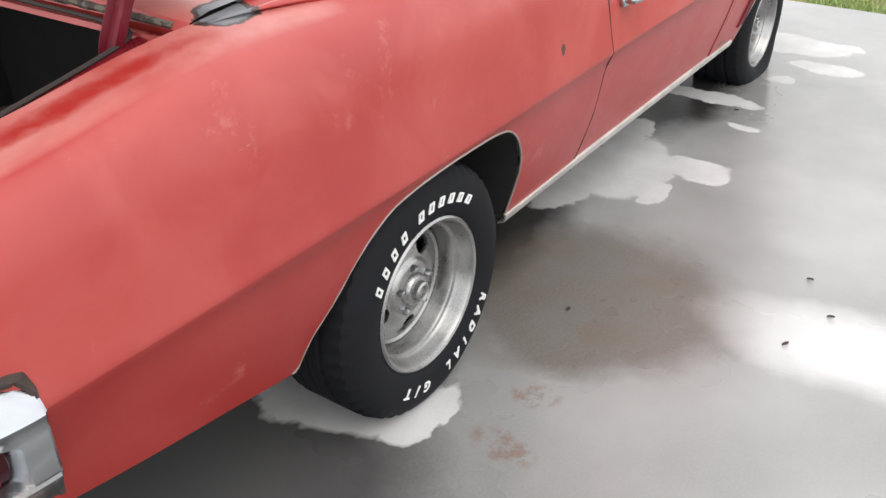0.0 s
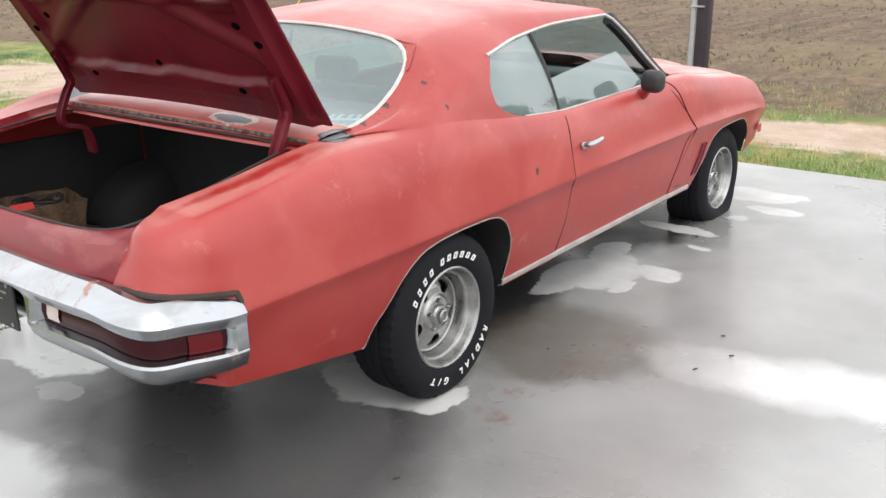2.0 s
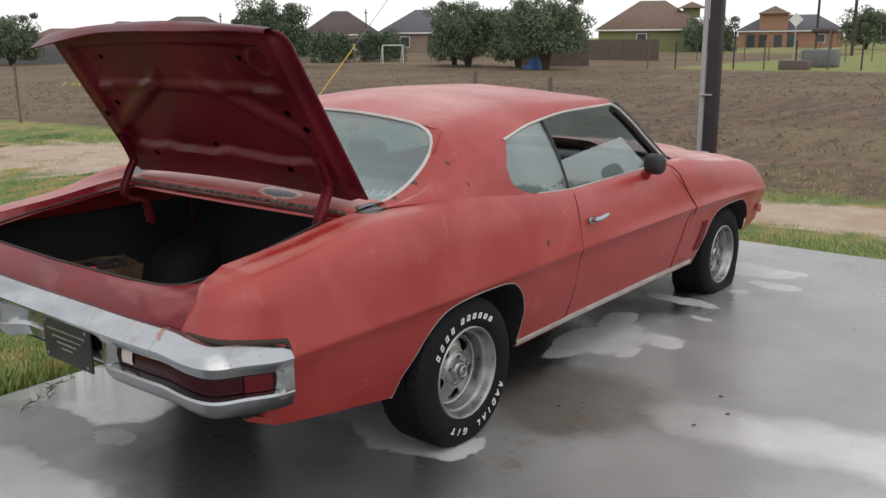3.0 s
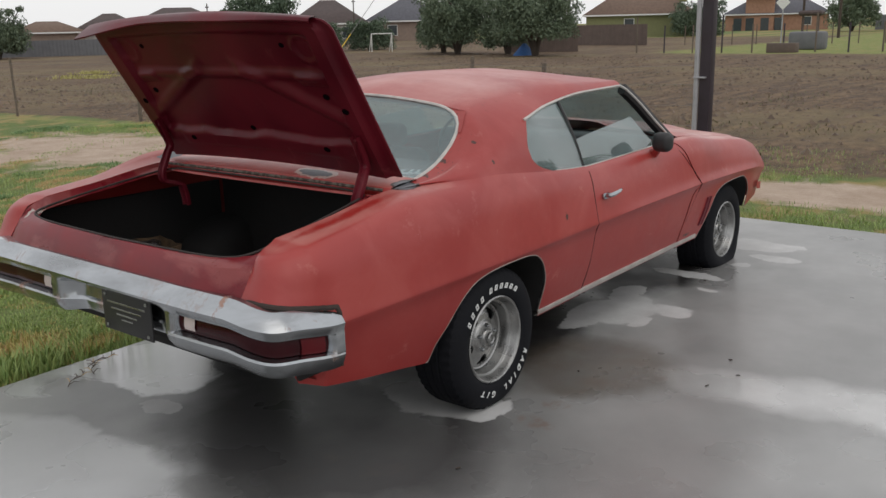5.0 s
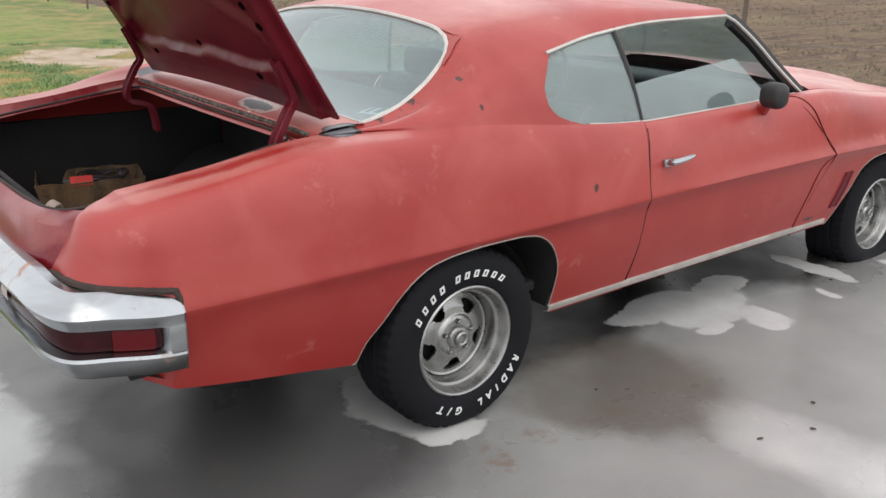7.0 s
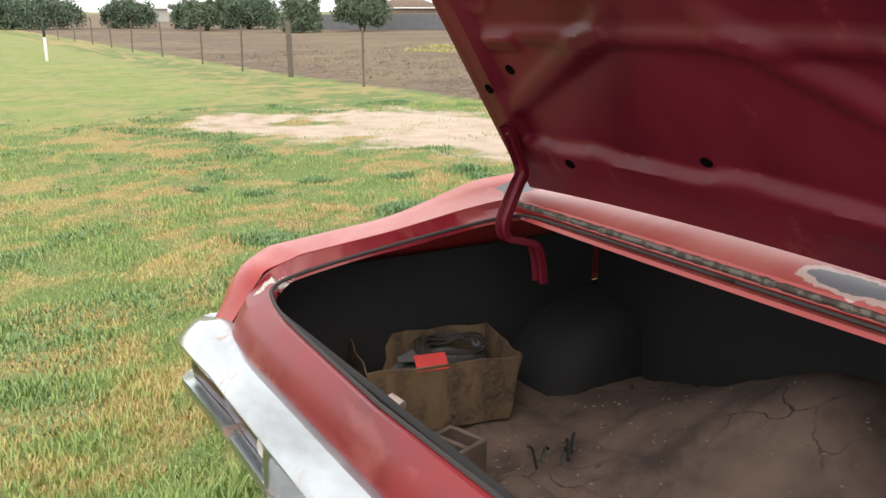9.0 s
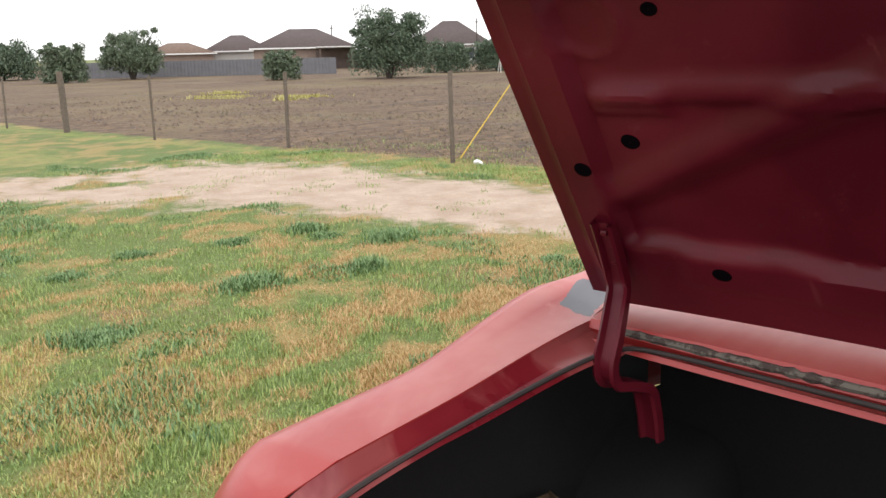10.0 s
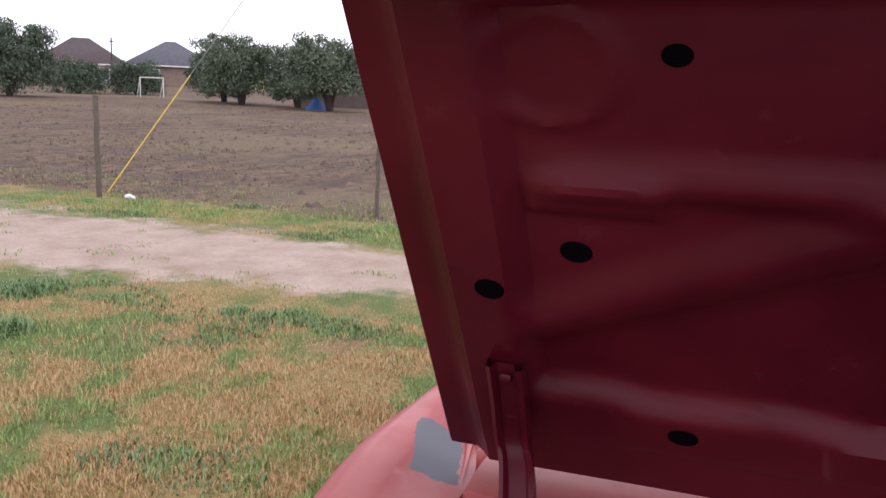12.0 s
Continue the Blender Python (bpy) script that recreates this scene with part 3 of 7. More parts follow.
def merged(*bms):
    out = bmesh.new()
    for b in bms:
        me = bpy.data.meshes.new("joined")
        b.to_mesh(me)
        b.free()
        out.from_mesh(me)
        bpy.data.meshes.remove(me)
    return out


def mirrored(bm):
    out = bm.copy()
    bmesh.ops.scale(out, vec=(1, -1, 1), verts=out.verts)
    bmesh.ops.reverse_faces(out, faces=out.faces)
    return out


def thick(bm, t):
    """Gives a sheet a thickness, inwards of its normals."""
    bmesh.ops.solidify(bm, geom=bm.faces[:], thickness=t)
    return bm


def spun(profile, n=48, axis="y"):
    """A body of revolution about the y axis: profile of (radius, y)."""
    rows = []
    for k in range(n + 1):
        a = 2 * math.pi * k / n
        rows.append([(r * math.cos(a), y, r * math.sin(a)) for r, y in profile])
    bm = grid(rows)
    bmesh.ops.recalc_face_normals(bm, faces=bm.faces)
    return bm




# ---- ground and slab ----
def value_noise(x, y, seed):
    """Smooth lattice noise from -1 to 1, for arrays."""
    x, y = np.asarray(x, float), np.asarray(y, float)
    i, j = np.floor(x), np.floor(y)
    u, v = x - i, y - j
    u, v = u * u * (3 - 2 * u), v * v * (3 - 2 * v)

    def h(a, b):
        s = np.sin(a * 127.1 + b * 311.7 + seed * 74.7) * 43758.5453
        return (s - np.floor(s)) * 2 - 1

    return (h(i, j) * (1 - u) + h(i + 1, j) * u) * (1 - v) + (h(i, j + 1) * (1 - u) + h(i + 1, j + 1) * u) * v


def zone_of(x, y):
    """Road, field and lawn shares at a place."""
    # the dirt road runs along the fence and bends away over the yard
    x, y = np.asarray(x, float), np.asarray(y, float)
    far = np.clip(y - 4, 0, 60)
    mid = 5.35 - 0.055 * far ** 1.75 + 0.9 * np.clip((4 - y) / 4.8, 0, 1)
    half = 0.95 + np.clip(y - 3, 0, 60) * 0.17
    across = (x - mid) / np.hypot(1, 0.1 * far)
    road = np.clip(1.1 - abs(across) / half * 0.75, 0, 1) * np.clip((15.0 - y) / 4, 0, 1) * np.clip((y + 40) / 8, 0, 1)
    road = road * (1 - 0.75 * np.clip(value_noise(x * 0.9, y * 1.3, 21) + 0.6 * value_noise(x * 2.3, y * 2.9, 22) + 0.1, 0, 1) * np.clip((y - 6.0) / 3, 0, 1) * np.clip((4.6 - x) / 1.5, 0, 1))
    bound = 7.75 - 0.4 * np.clip((4 - y) / 3, 0, 1) - 0.10 * np.clip(y - 8, 0, 12) + 0.02 * np.clip(5 - y, 0, 40)
    field = np.clip((x - bound) / 0.9 + 0.45, 0, 1) * np.clip((92 - x) / 4, 0, 1)
    lawn = np.maximum(np.clip((x - 43.5) / 2, 0, 1) * np.clip((22 - y) / 5, 0, 1), 0.62 * np.clip(1 - abs(x - bound + 0.55) / 0.8, 0, 1) * np.clip((y - 3.5) / 3, 0, 1))
    lawn = np.maximum(lawn, np.maximum(np.clip((y - 9.5) / 5, 0, 1) * np.clip((bound - 1.2 - x) / 2, 0, 1) * (0.55 + 0.3 * np.clip((y - 14) / 8, 0, 1) + 0.35 * np.clip((1.5 - x) / 2, 0, 1)), np.clip((-14 - y) / 6, 0, 1)))
    return road, field, lawn


def ground_height(x, y):
    edge = np.clip(np.maximum(np.maximum(y - 1.1, x - 4.3), np.maximum(-40 - y, -20 - x)) / 2.5, 0, 1)
    return -0.045 - 0.07 * edge + 0.02 * edge * value_noise(x * 0.7, y * 0.7, 1) + 0.010 * edge * value_noise(x * 3.1, y * 3.1, 2)


def green_patch(x, y):
    """Green tufts, above 0.5, against straw."""
    return 0.60 + 0.05 * np.clip((0.5 - x) / 2, -0.8, 1) - 0.20 * np.exp(-((x - 1.5) / 1.1) ** 2 - ((y - 2.7) / 0.85) ** 2) + 0.15 * value_noise(x * 0.55, y * 0.75, 3) + 0.24 * value_noise(x * 1.7, y * 2.3, 4) + 0.34 * value_noise(x * 3.7, y * 5.1, 5) + 0.26 * value_noise(x * 9.0, y * 10.5, 6)


def axis_steps(lo, hi, near_lo, near_hi, fine):
    vals, v = list(np.arange(near_lo, near_hi, fine)), fine
    a, out = near_lo, []
    while a > lo:
        v *= 1.22
        a -= v
        out.append(max(a, lo))
    vals = out[::-1] + vals
    a, v = vals[-1], fine
    while a < hi:
        v *= 1.16
        a += v
        vals.append(min(a, hi))
    return vals


gx, gy = axis_steps(-1500, 2500, -6, 12, 0.16), axis_steps(-2000, 2500, -6, 26, 0.18)
GX, GY = (a.ravel() for a in np.meshgrid(gx, gy, indexing="ij"))
gv = np.stack([GX, GY, ground_height(GX, GY)], 1)
gf = [(i * len(gy) + j, (i + 1) * len(gy) + j, (i + 1) * len(gy) + j + 1, i * len(gy) + j + 1) for i in range(len(gx) - 1) for j in range(len(gy) - 1)]
gme = bpy.data.meshes.new("ground")
gme.from_pydata(gv.tolist(), [], gf)
gcol = gme.color_attributes.new("zone", "FLOAT_COLOR", "POINT")
gcol.data.foreach_set("color", np.stack([*zone_of(GX, GY), np.ones(len(GX))], 1).astype(np.float32).ravel())
ggr = gme.color_attributes.new("green", "FLOAT_COLOR", "POINT")
ggr.data.foreach_set("color", np.stack([*[green_patch(GX, GY)] * 3, np.ones(len(GX))], 1).astype(np.float32).ravel())
gme.materials.append(GROUND)
for p in gme.polygons:
    p.use_smooth = True
ground = tagged(new("ground", gme), "patchy grass yard, dirt road and bare brown field", "ground", kind="structure")

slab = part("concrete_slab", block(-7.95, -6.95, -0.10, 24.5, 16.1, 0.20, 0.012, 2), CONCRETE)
tagged(slab, "grey poured concrete driveway slab with damp patches", "driveway", kind="structure")

# ---- the car: side surface ----
XK = (-1.27, -0.8, -0.4, 0.0, 0.5, 1.0, 1.6, 2.1, 2.6, 3.1, 3.62)


def along(*vals):
    return pch(*zip(XK, vals))


SIDE_H = [along(0.87, 0.88, 0.875, 0.87, 0.865, 0.86, 0.86, 0.86, 0.86, 0.85, 0.78),
          along(0.918, 0.92, 0.925, 0.925, 0.922, 0.912, 0.908, 0.908, 0.908, 0.89, 0.80),
          along(0.945, 0.955, 0.96, 0.962, 0.955, 0.945, 0.94, 0.94, 0.935, 0.92, 0.83),
          along(0.966, 0.974, 0.977, 0.975, 0.97, 0.96, 0.955, 0.955, 0.95, 0.93, 0.84)]
SIDE_H += [along(0.960, 0.968, 0.97, 0.97, 0.962, 0.947, 0.937, 0.937, 0.932, 0.915, 0.83),
          along(0.95, 0.955, 0.96, 0.96, 0.945, 0.925, 0.915, 0.92, 0.915, 0.90, 0.81),
          along(0.93, 0.93, 0.935, 0.94, 0.925, 0.90, 0.89, 0.90, 0.89, 0.87, 0.76),
          along(0.875, 0.875, 0.88, 0.908, 0.898, 0.87, 0.86, 0.865, 0.85, 0.83, 0.72),
          along(0.725, 0.735, 0.735, 0.875, 0.878, 0.842, 0.828, 0.81, 0.78, 0.76, 0.65)]
bottom = pch((-1.27, 0.47), (-1.13, 0.445), (-0.93, 0.403), (-0.78, 0.376), (-0.55, 0.339), (-0.385, 0.313), (0.3, 0.274), (2.3, 0.274), (3.2, 0.32), (3.62, 0.34))
SIDE_Z = [bottom, along(*[0.45] * 11), along(*[0.60] * 11), along(*[0.655] * 8, 0.645, 0.62, 0.55), along(*[0.70] * 8, 0.685, 0.655, 0.58), along(*[0.78] * 8, 0.755, 0.705, 0.62)]
SIDE_Z += [along(0.83, 0.875, 0.895, 0.885, 0.87, 0.85, 0.855, 0.865, 0.825, 0.772, 0.69),
          along(0.88, 0.938, 0.982, 0.958, 0.932, 0.90, 0.908, 0.918, 0.868, 0.812, 0.722),
          along(0.895, 0.946, 0.998, 1.0, 0.955, 0.917, 0.922, 0.93, 0.88, 0.825, 0.735)]


def section(x):
    """Half width and height of the right side's nine lines at a station."""
    hs, zs = [c(x) for c in SIDE_H], [c(x) for c in SIDE_Z]
    # behind the bumper the panel is tucked in
    tuck = min(1.0, max(0.0, (-0.945 - x) / 0.05))
    hs = [h - 0.075 * tuck * (k < 4) for k, h in enumerate(hs)]
    inset = 0.02 * min(1.0, max(0.0, (-0.93 - x) / 0.07))
    hs[4], hs[5] = hs[4] - inset, hs[5] - 0.6 * inset
    # a hard fold: the skin turns under sharply below the crease
    hs[2] = hs[3] - 0.022
    zs[1], zs[2] = zs[0] + (zs[3] - zs[0]) * 0.48, zs[3] - 0.05
    return hs, zs


def side_point(x, v):
    """A point of the right side at v from 0 (sill) to 1 (top edge)."""
    hs, zs = section(x)
    p = [(h, z) for h, z in zip(hs, zs)]
    # a crease at the fourth line: two smooth spans meet there
    if v <= 0.42:
        h, z = spline2(p[0:4], v / 0.42)
    else:
        h, z = spline2(p[3:9], (v - 0.42) / 0.58)
    return x, -h, z


def spline2(p, s):
    q = [(2 * p[0][0] - p[1][0], 2 * p[0][1] - p[1][1]), *p, (2 * p[-1][0] - p[-2][0], 2 * p[-1][1] - p[-2][1])]
    f = s * (len(p) - 1)
    i = min(int(f), len(p) - 2)
    t = f - i
    return tuple(0.5 * (2 * b + (c - a) * t + (2 * a - 5 * b + 4 * c - d) * t * t + (3 * b - a - 3 * c + d) * t ** 3) for a, b, c, d in zip(*q[i : i + 4]))


# top edge of the rear corner, from the trunk opening down to the bumper
CREST = [(-1.0, section(-1.0)[0][8], section(-1.0)[1][8]), (-1.058, 0.742, 0.902), (-1.095, 0.749, 0.880), (-1.150, 0.753, 0.79), (-1.208, 0.757, 0.70)]
REAR_ARCH = pch((-0.40, 0.25), (-0.382, 0.318), (-0.36, 0.382), (-0.314, 0.443), (-0.268, 0.51), (-0.215, 0.565), (-0.145, 0.607), (-0.05, 0.627), (0.075, 0.634), (0.19, 0.633), (0.28, 0.62), (0.345, 0.588), (0.39, 0.54), (0.415, 0.49), (0.43, 0.42), (0.438, 0.25))
FRONT_ARCH = pch((2.30, 0.25), (2.36, 0.33), (2.42, 0.44), (2.46, 0.52), (2.52, 0.565), (2.62, 0.588), (2.80, 0.594), (2.95, 0.588), (3.06, 0.545), (3.15, 0.47), (3.22, 0.35), (3.24, 0.25))
door_back = pch((0.25, 0.845), (0.40, 0.862), (0.55, 0.862), (0.68, 0.856), (0.80, 0.874), (0.92, 0.91))
door_front = pch((0.25, 2.01), (0.35, 2.03), (0.50, 2.085), (0.64, 2.16), (0.80, 2.03), (0.95, 1.86))


def side_panel(x0, x1, n, arch=None, span=(0, 0), extra=()):
    """A piece of the right side between two cut lines, with its wheel arch cut out."""
    us = sorted({*np.linspace(0, 1, n).round(5), *extra})
    rows = []
    for u in us:
        line = []
        for v in np.linspace(0, 1, 150):
            zv = 0.25 + 0.405 * v / 0.42 if v < 0.42 else 0.655 + 0.28 * (v - 0.42) / 0.58
            a, b = x0(zv), x1(zv)
            line.append(side_point(a + (b - a) * u, v))
        if arch:
            keep = [p for p in line if not (span[0] < p[0] < span[1] and p[2] < arch(p[0]))]
            # the cut edge lies on the arch itself
            if len(keep) < len(line):
                k = len(line) - len(keep)
                p, q = line[k - 1], line[min(k, len(line) - 1)]
                za = arch(p[0])
                s = min(1.0, max(0.0, (za - p[2]) / max(1e-6, q[2] - p[2])))
                keep = [tuple(c + (d - c) * s for c, d in zip(p, q))] + keep
            line = keep
        # even rows, with the crease kept as one of them
        zs = [p[2] for p in line]
        pick = []
        hs, zz = section(line[0][0])
        low = [p for p in line if p[2] <= zz[3]] or [line[0]]
        high = [p for p in line if p[2] > zz[3]] or [line[-1]]
        for part_line, m in ((low, 9), (high, 18)):
            for j in range(m):
                f = j / (m - 1) * (len(part_line) - 1)
                i = min(int(f), len(part_line) - 1)
                k = min(i + 1, len(part_line) - 1)
                t = f - i
                pick.append(tuple(a + (b - a) * t for a, b in zip(part_line[i], part_line[k])))
        rows.append(pick)
    return rows


def arch_line(arch, lo, hi, out=0.0, n=44):
    """The edge of a wheel arch on the right side."""
    pts = []
    for k in range(n):
        s = k / (n - 1)
        x = lo + (hi - lo) * (0.5 - 0.5 * math.cos(math.pi * s))
        z = max(arch(x), bottom(x))
        hs, zs = section(x)
        h = float(np.interp(z, zs[:5], hs[:5]))
        pts.append((x, -h - out, z))
    return pts


car = thing("car", "faded red two-door hardtop coupe with open trunk", "car")


def both_sides(name, make, material, parent, label="", wall=0.0, angle=35):
    """The right part and its mirror image on the left."""
    got = []
    for side in (0, 1):
        bm = make()
        if wall:
            thick(bm, wall)
            bmesh.ops.recalc_face_normals(bm, faces=bm.faces)
        if side:
            m = mirrored(bm)
            bm.free()
            bm = m
        got.append(part(name, bm, material, parent, label, angle))
    return got


def rear_quarter():
    arch_x = [(x + 1.0) / 1.87 for x in np.linspace(-0.42, 0.47, 54)]
    tail = list(np.linspace(0, 0.09, 14))
    extra = [float(round(v, 5)) for v in (*arch_x, *tail)]
    rows = side_panel(lambda z: -1.0, lambda z: door_back(z) - 0.0035, 60, REAR_ARCH, (-0.40, 0.438), extra)
    # the corner: the section turns round behind the bumper and flattens into a sloped rear face
    base = rows[0]
    (_, yt, zt), yb = base[-1], min(p[1] for p in base[9:])
    foot = smooth_line([(-1.0, -yb, 0.655), (-1.06, 0.940, 0.672), (-1.12, 0.922, 0.686), (-1.165, 0.893, 0.695), (-1.195, 0.840, 0.70), (-1.208, 0.757, 0.70)], 25)
    head = smooth_line([(-1.0, -yt, zt), (-1.03, 0.738, 0.911), (-1.058, 0.742, 0.902), (-1.078, 0.746, 0.894), (-1.088, 0.748, 0.887), (-1.095, 0.749, 0.880)], 25)
    turn = []
    for k in range(1, 25):
        s, a, b = k / 24, foot[k], head[k]
        line = []
        for j, (x, y, z) in enumerate(base):
            if j < 9:
                line.append((a.x + 0.03 * s, -(a.y - 0.005 - 0.03 * s + (y - yb) * -1.0 * (1 - s)), a.z + (z - 0.655) * (1 - s) ** 2 - 0.05 * (9 - j) / 9 * s))
                continue
            g = (z - 0.655) / (zt - 0.655)
            f = (y - yt) / (yb - yt) if z > 0.76 else 1.0
            # the shoulder stays round at first and ends as a flat slope
            f += (min(1.0, (1 - g) * 1.10) - f) * s ** 1.3
            line.append((b.x + (a.x - b.x) * f, -(b.y + (a.y - b.y) * f), a.z + (b.z - a.z) * g))
        turn.append(line)
    return grid(turn[::-1] + rows)


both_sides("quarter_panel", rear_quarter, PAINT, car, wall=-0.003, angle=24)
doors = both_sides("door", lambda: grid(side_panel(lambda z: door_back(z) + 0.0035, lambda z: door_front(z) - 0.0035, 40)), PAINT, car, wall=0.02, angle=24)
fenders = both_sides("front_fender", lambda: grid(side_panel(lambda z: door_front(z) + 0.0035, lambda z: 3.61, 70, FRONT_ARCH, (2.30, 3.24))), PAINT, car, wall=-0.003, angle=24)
for cut in (door_back, door_front):
    # a dark strip proud of the skin paints the shade of the door gap
    def gap_strip():
        rows = []
        for z in np.linspace(0.27, 0.90, 24):
            hs, zs = section(cut(z))
            h = float(np.interp(z, zs, hs))
            rows.append([(cut(z) - 0.0040, -h + 0.006, z), (cut(z) - 0.0016, -h - 0.0038, z), (cut(z) + 0.0016, -h - 0.0038, z), (cut(z) + 0.0040, -h + 0.006, z)])
        return grid(rows)

    both_sides("panel_gap", gap_strip, GAP_SHADE, car, "dark strip painting in the shade of the door gap")
for arch, lo, hi in ((REAR_ARCH, -0.398, 0.436), (FRONT_ARCH, 2.302, 3.238)):
    both_sides("arch_trim", lambda: tube(arch_line(arch, lo, hi, 0.002), 0.0028, 6), ARCHTRIM, car, "thin bright wheel arch trim")
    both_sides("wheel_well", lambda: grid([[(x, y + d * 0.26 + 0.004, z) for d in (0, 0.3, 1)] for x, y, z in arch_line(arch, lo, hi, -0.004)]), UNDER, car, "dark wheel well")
both_sides("rocker_trim", lambda: grid([[(x, -float(np.interp(z, section(x)[1][:3], section(x)[0][:3])) + dy, z) for dy, z in ((0.0, 0.311), (-0.009, 0.307), (-0.012, 0.296), (-0.010, 0.284), (0.006, 0.276))] for x in np.linspace(0.43, 2.29, 30)]), TRIM, car, "dull bright rocker trim", wall=-0.004)


# ---- the car: roof and sail panels in one skin ----
g_h = pch((-0.40, 0.742), (-0.2, 0.785), (0.0, 0.797), (0.165, 0.80), (0.45, 0.782), (0.75, 0.722), (1.13, 0.692), (1.62, 0.667))
g_z = pch((-0.40, 1.0), (-0.2, 1.02), (0.0, 1.07), (0.165, 1.125), (0.45, 1.195), (0.75, 1.238), (1.13, 1.268), (1.62, 1.272))
t_h = pch((-0.40, 0.735), (-0.25, 0.725), (-0.12, 0.715), (0.0, 0.71), (0.1, 0.69), (0.17, 0.66), (0.45, 0.615), (1.0, 0.585), (1.62, 0.56))
t_z = pch((-0.40, 1.002), (-0.25, 1.015), (-0.12, 1.045), (0.0, 1.11), (0.1, 1.19), (0.17, 1.247), (0.45, 1.295), (1.0, 1.326), (1.62, 1.30))
c_z = pch((0.10, 1.285), (0.17, 1.303), (0.5, 1.362), (0.9, 1.383), (1.3, 1.371), (1.64, 1.335))


quarter_back = pch((0.0, 0.57), (0.05, 0.50), (0.14, 0.44), (0.3, 0.405), (0.5, 0.40), (0.75, 0.425), (0.92, 0.455), (1.0, 0.49))


def roof_row(x):
    hs, zs = section(x)
    base, g, t = (hs[8], zs[8]), (g_h(x), g_z(x)), (t_h(x), t_z(x))
    mid = ((base[0] + g[0]) / 2 + 0.012, (base[1] + g[1]) / 2)
    cz = c_z(x)
    pts = [base, mid, g, t, (0.33, cz - 0.02), (0.0, cz)]
    return [(x, -h, z) for h, z in (spline2(pts, s) for s in np.linspace(0, 1, 41))]


def roof_skin():
    def stations(v):
        back = quarter_back(min(v / 0.4, 1.0))
        return [*np.linspace(-0.40, 0.17, 24), *np.linspace(0.17, back, 16)[1:], *np.linspace(back, 1.62, 34)[1:]]

    bm = bmesh.new()
    cols = [[bm.verts.new(roof_row(x)[j]) for x in stations(j / 40)] for j in range(41)]
    for j in range(40):
        for i in range(len(cols[0]) - 1):
            if (j < 16 and i >= 38) or (i < 23 and j >= 24):
                continue
            bm.faces.new([cols[j][i], cols[j][i + 1], cols[j + 1][i + 1], cols[j + 1][i]])
    loose = [w for w in bm.verts if not w.link_faces]
    bmesh.ops.delete(bm, geom=loose, context="VERTS")
    other = mirrored(bm)
    out = merged(bm, other)
    bmesh.ops.remove_doubles(out, verts=out.verts, dist=1e-4)
    bmesh.ops.recalc_face_normals(out, faces=out.faces)
    return out


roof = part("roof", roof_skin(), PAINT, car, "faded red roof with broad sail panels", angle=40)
part("headliner", grid([[(x, -h * f, t_z(x) - 0.035 + (c_z(x) - t_z(x)) * (1 - f * f)) for f in np.linspace(-1, 1, 15)] for x, h in ((x, t_h(x) + 0.01) for x in np.linspace(0.2, 1.58, 16))]), LINER, car)


def gutter_pts(x0, x1, n=30, out=0.006, dz=-0.004):
    return [(x, -g_h(x) - out, g_z(x) + dz) for x in np.linspace(x0, x1, n)]


A_TOP, A_BASE = (1.62, -0.672, 1.268), (2.04, -0.80, 0.925)
pillar_line = smooth_line([A_TOP, (1.76, -0.712, 1.165), (1.90, -0.757, 1.04), A_BASE], 14)
both_sides("drip_rail", lambda: tube([*gutter_pts(0.45, 1.60), *[(x, y - 0.006, z) for x, y, z in pillar_line[1:]]], 0.007, 6), TRIM, car, "bright drip rail trim")
both_sides("windscreen_pillar", lambda: tube([(x + 0.012, y + 0.022, z) for x, y, z in pillar_line[1:]], 0.034, 8), BLACK, car)

# windows
sill_h, sill_z = (lambda x: section(x)[0][8] - 0.012), (lambda x: section(x)[1][8] - 0.01)


def side_glass(x0, x1, low=0.0, top=lambda x: 1.0, n=16):
    rows = []
    for k in range(n):
        s = k / (n - 1)
        line = []
        for f in np.linspace(0, 1, 10):
            x = x0(f) + (x1(f) - x0(f)) * s
            xg = min(x, 1.6)
            ff = min(f * top(x), 1.0)
            gh, gz = g_h(xg), g_z(xg)
            if x > 1.6:
                p = np.interp(x, [q[0] for q in pillar_line], [q[2] for q in pillar_line])
                gz, gh = p, np.interp(x, [q[0] for q in pillar_line], [-q[1] for q in pillar_line])
            h = sill_h(x) + (gh - 0.004 - sill_h(x)) * ff + 0.014 * math.sin(math.pi * ff)
            line.append((x, -h, sill_z(x) + (gz - 0.01 - sill_z(x)) * ff))
        rows.append(line)
    return grid(rows)


both_sides("quarter_window", lambda: side_glass(quarter_back, lambda f: 0.912 - 0.06 * f), GLASS, car, "dusty rear quarter window", wall=-0.004)
both_sides("door_window", lambda: side_glass(lambda f: 0.93 - 0.04 * f, lambda f: 1.82 - 0.24 * f, top=lambda x: min(0.54, 0.43 + 0.17 * (x - 0.944))), GLASS, car, "half lowered dusty door window", wall=-0.004)
both_sides("window_post", lambda: tube([(0.922 - 0.062 * f, -(sill_h(0.92) + (g_h(0.86) - sill_h(0.92)) * f + 0.014 * math.sin(math.pi * f)), sill_z(0.92) + (g_z(0.86) - sill_z(0.92)) * f) for f in np.linspace(0, 1, 8)], 0.010, 6), BLACK, car)
both_sides("sill_trim", lambda: tube([(x, -section(x)[0][8] + 0.002, section(x)[1][8] + 0.001) for x in np.linspace(0.60, 1.98, 26)], 0.004, 6), TRIM, car, "thin bright sill trim below the side windows")


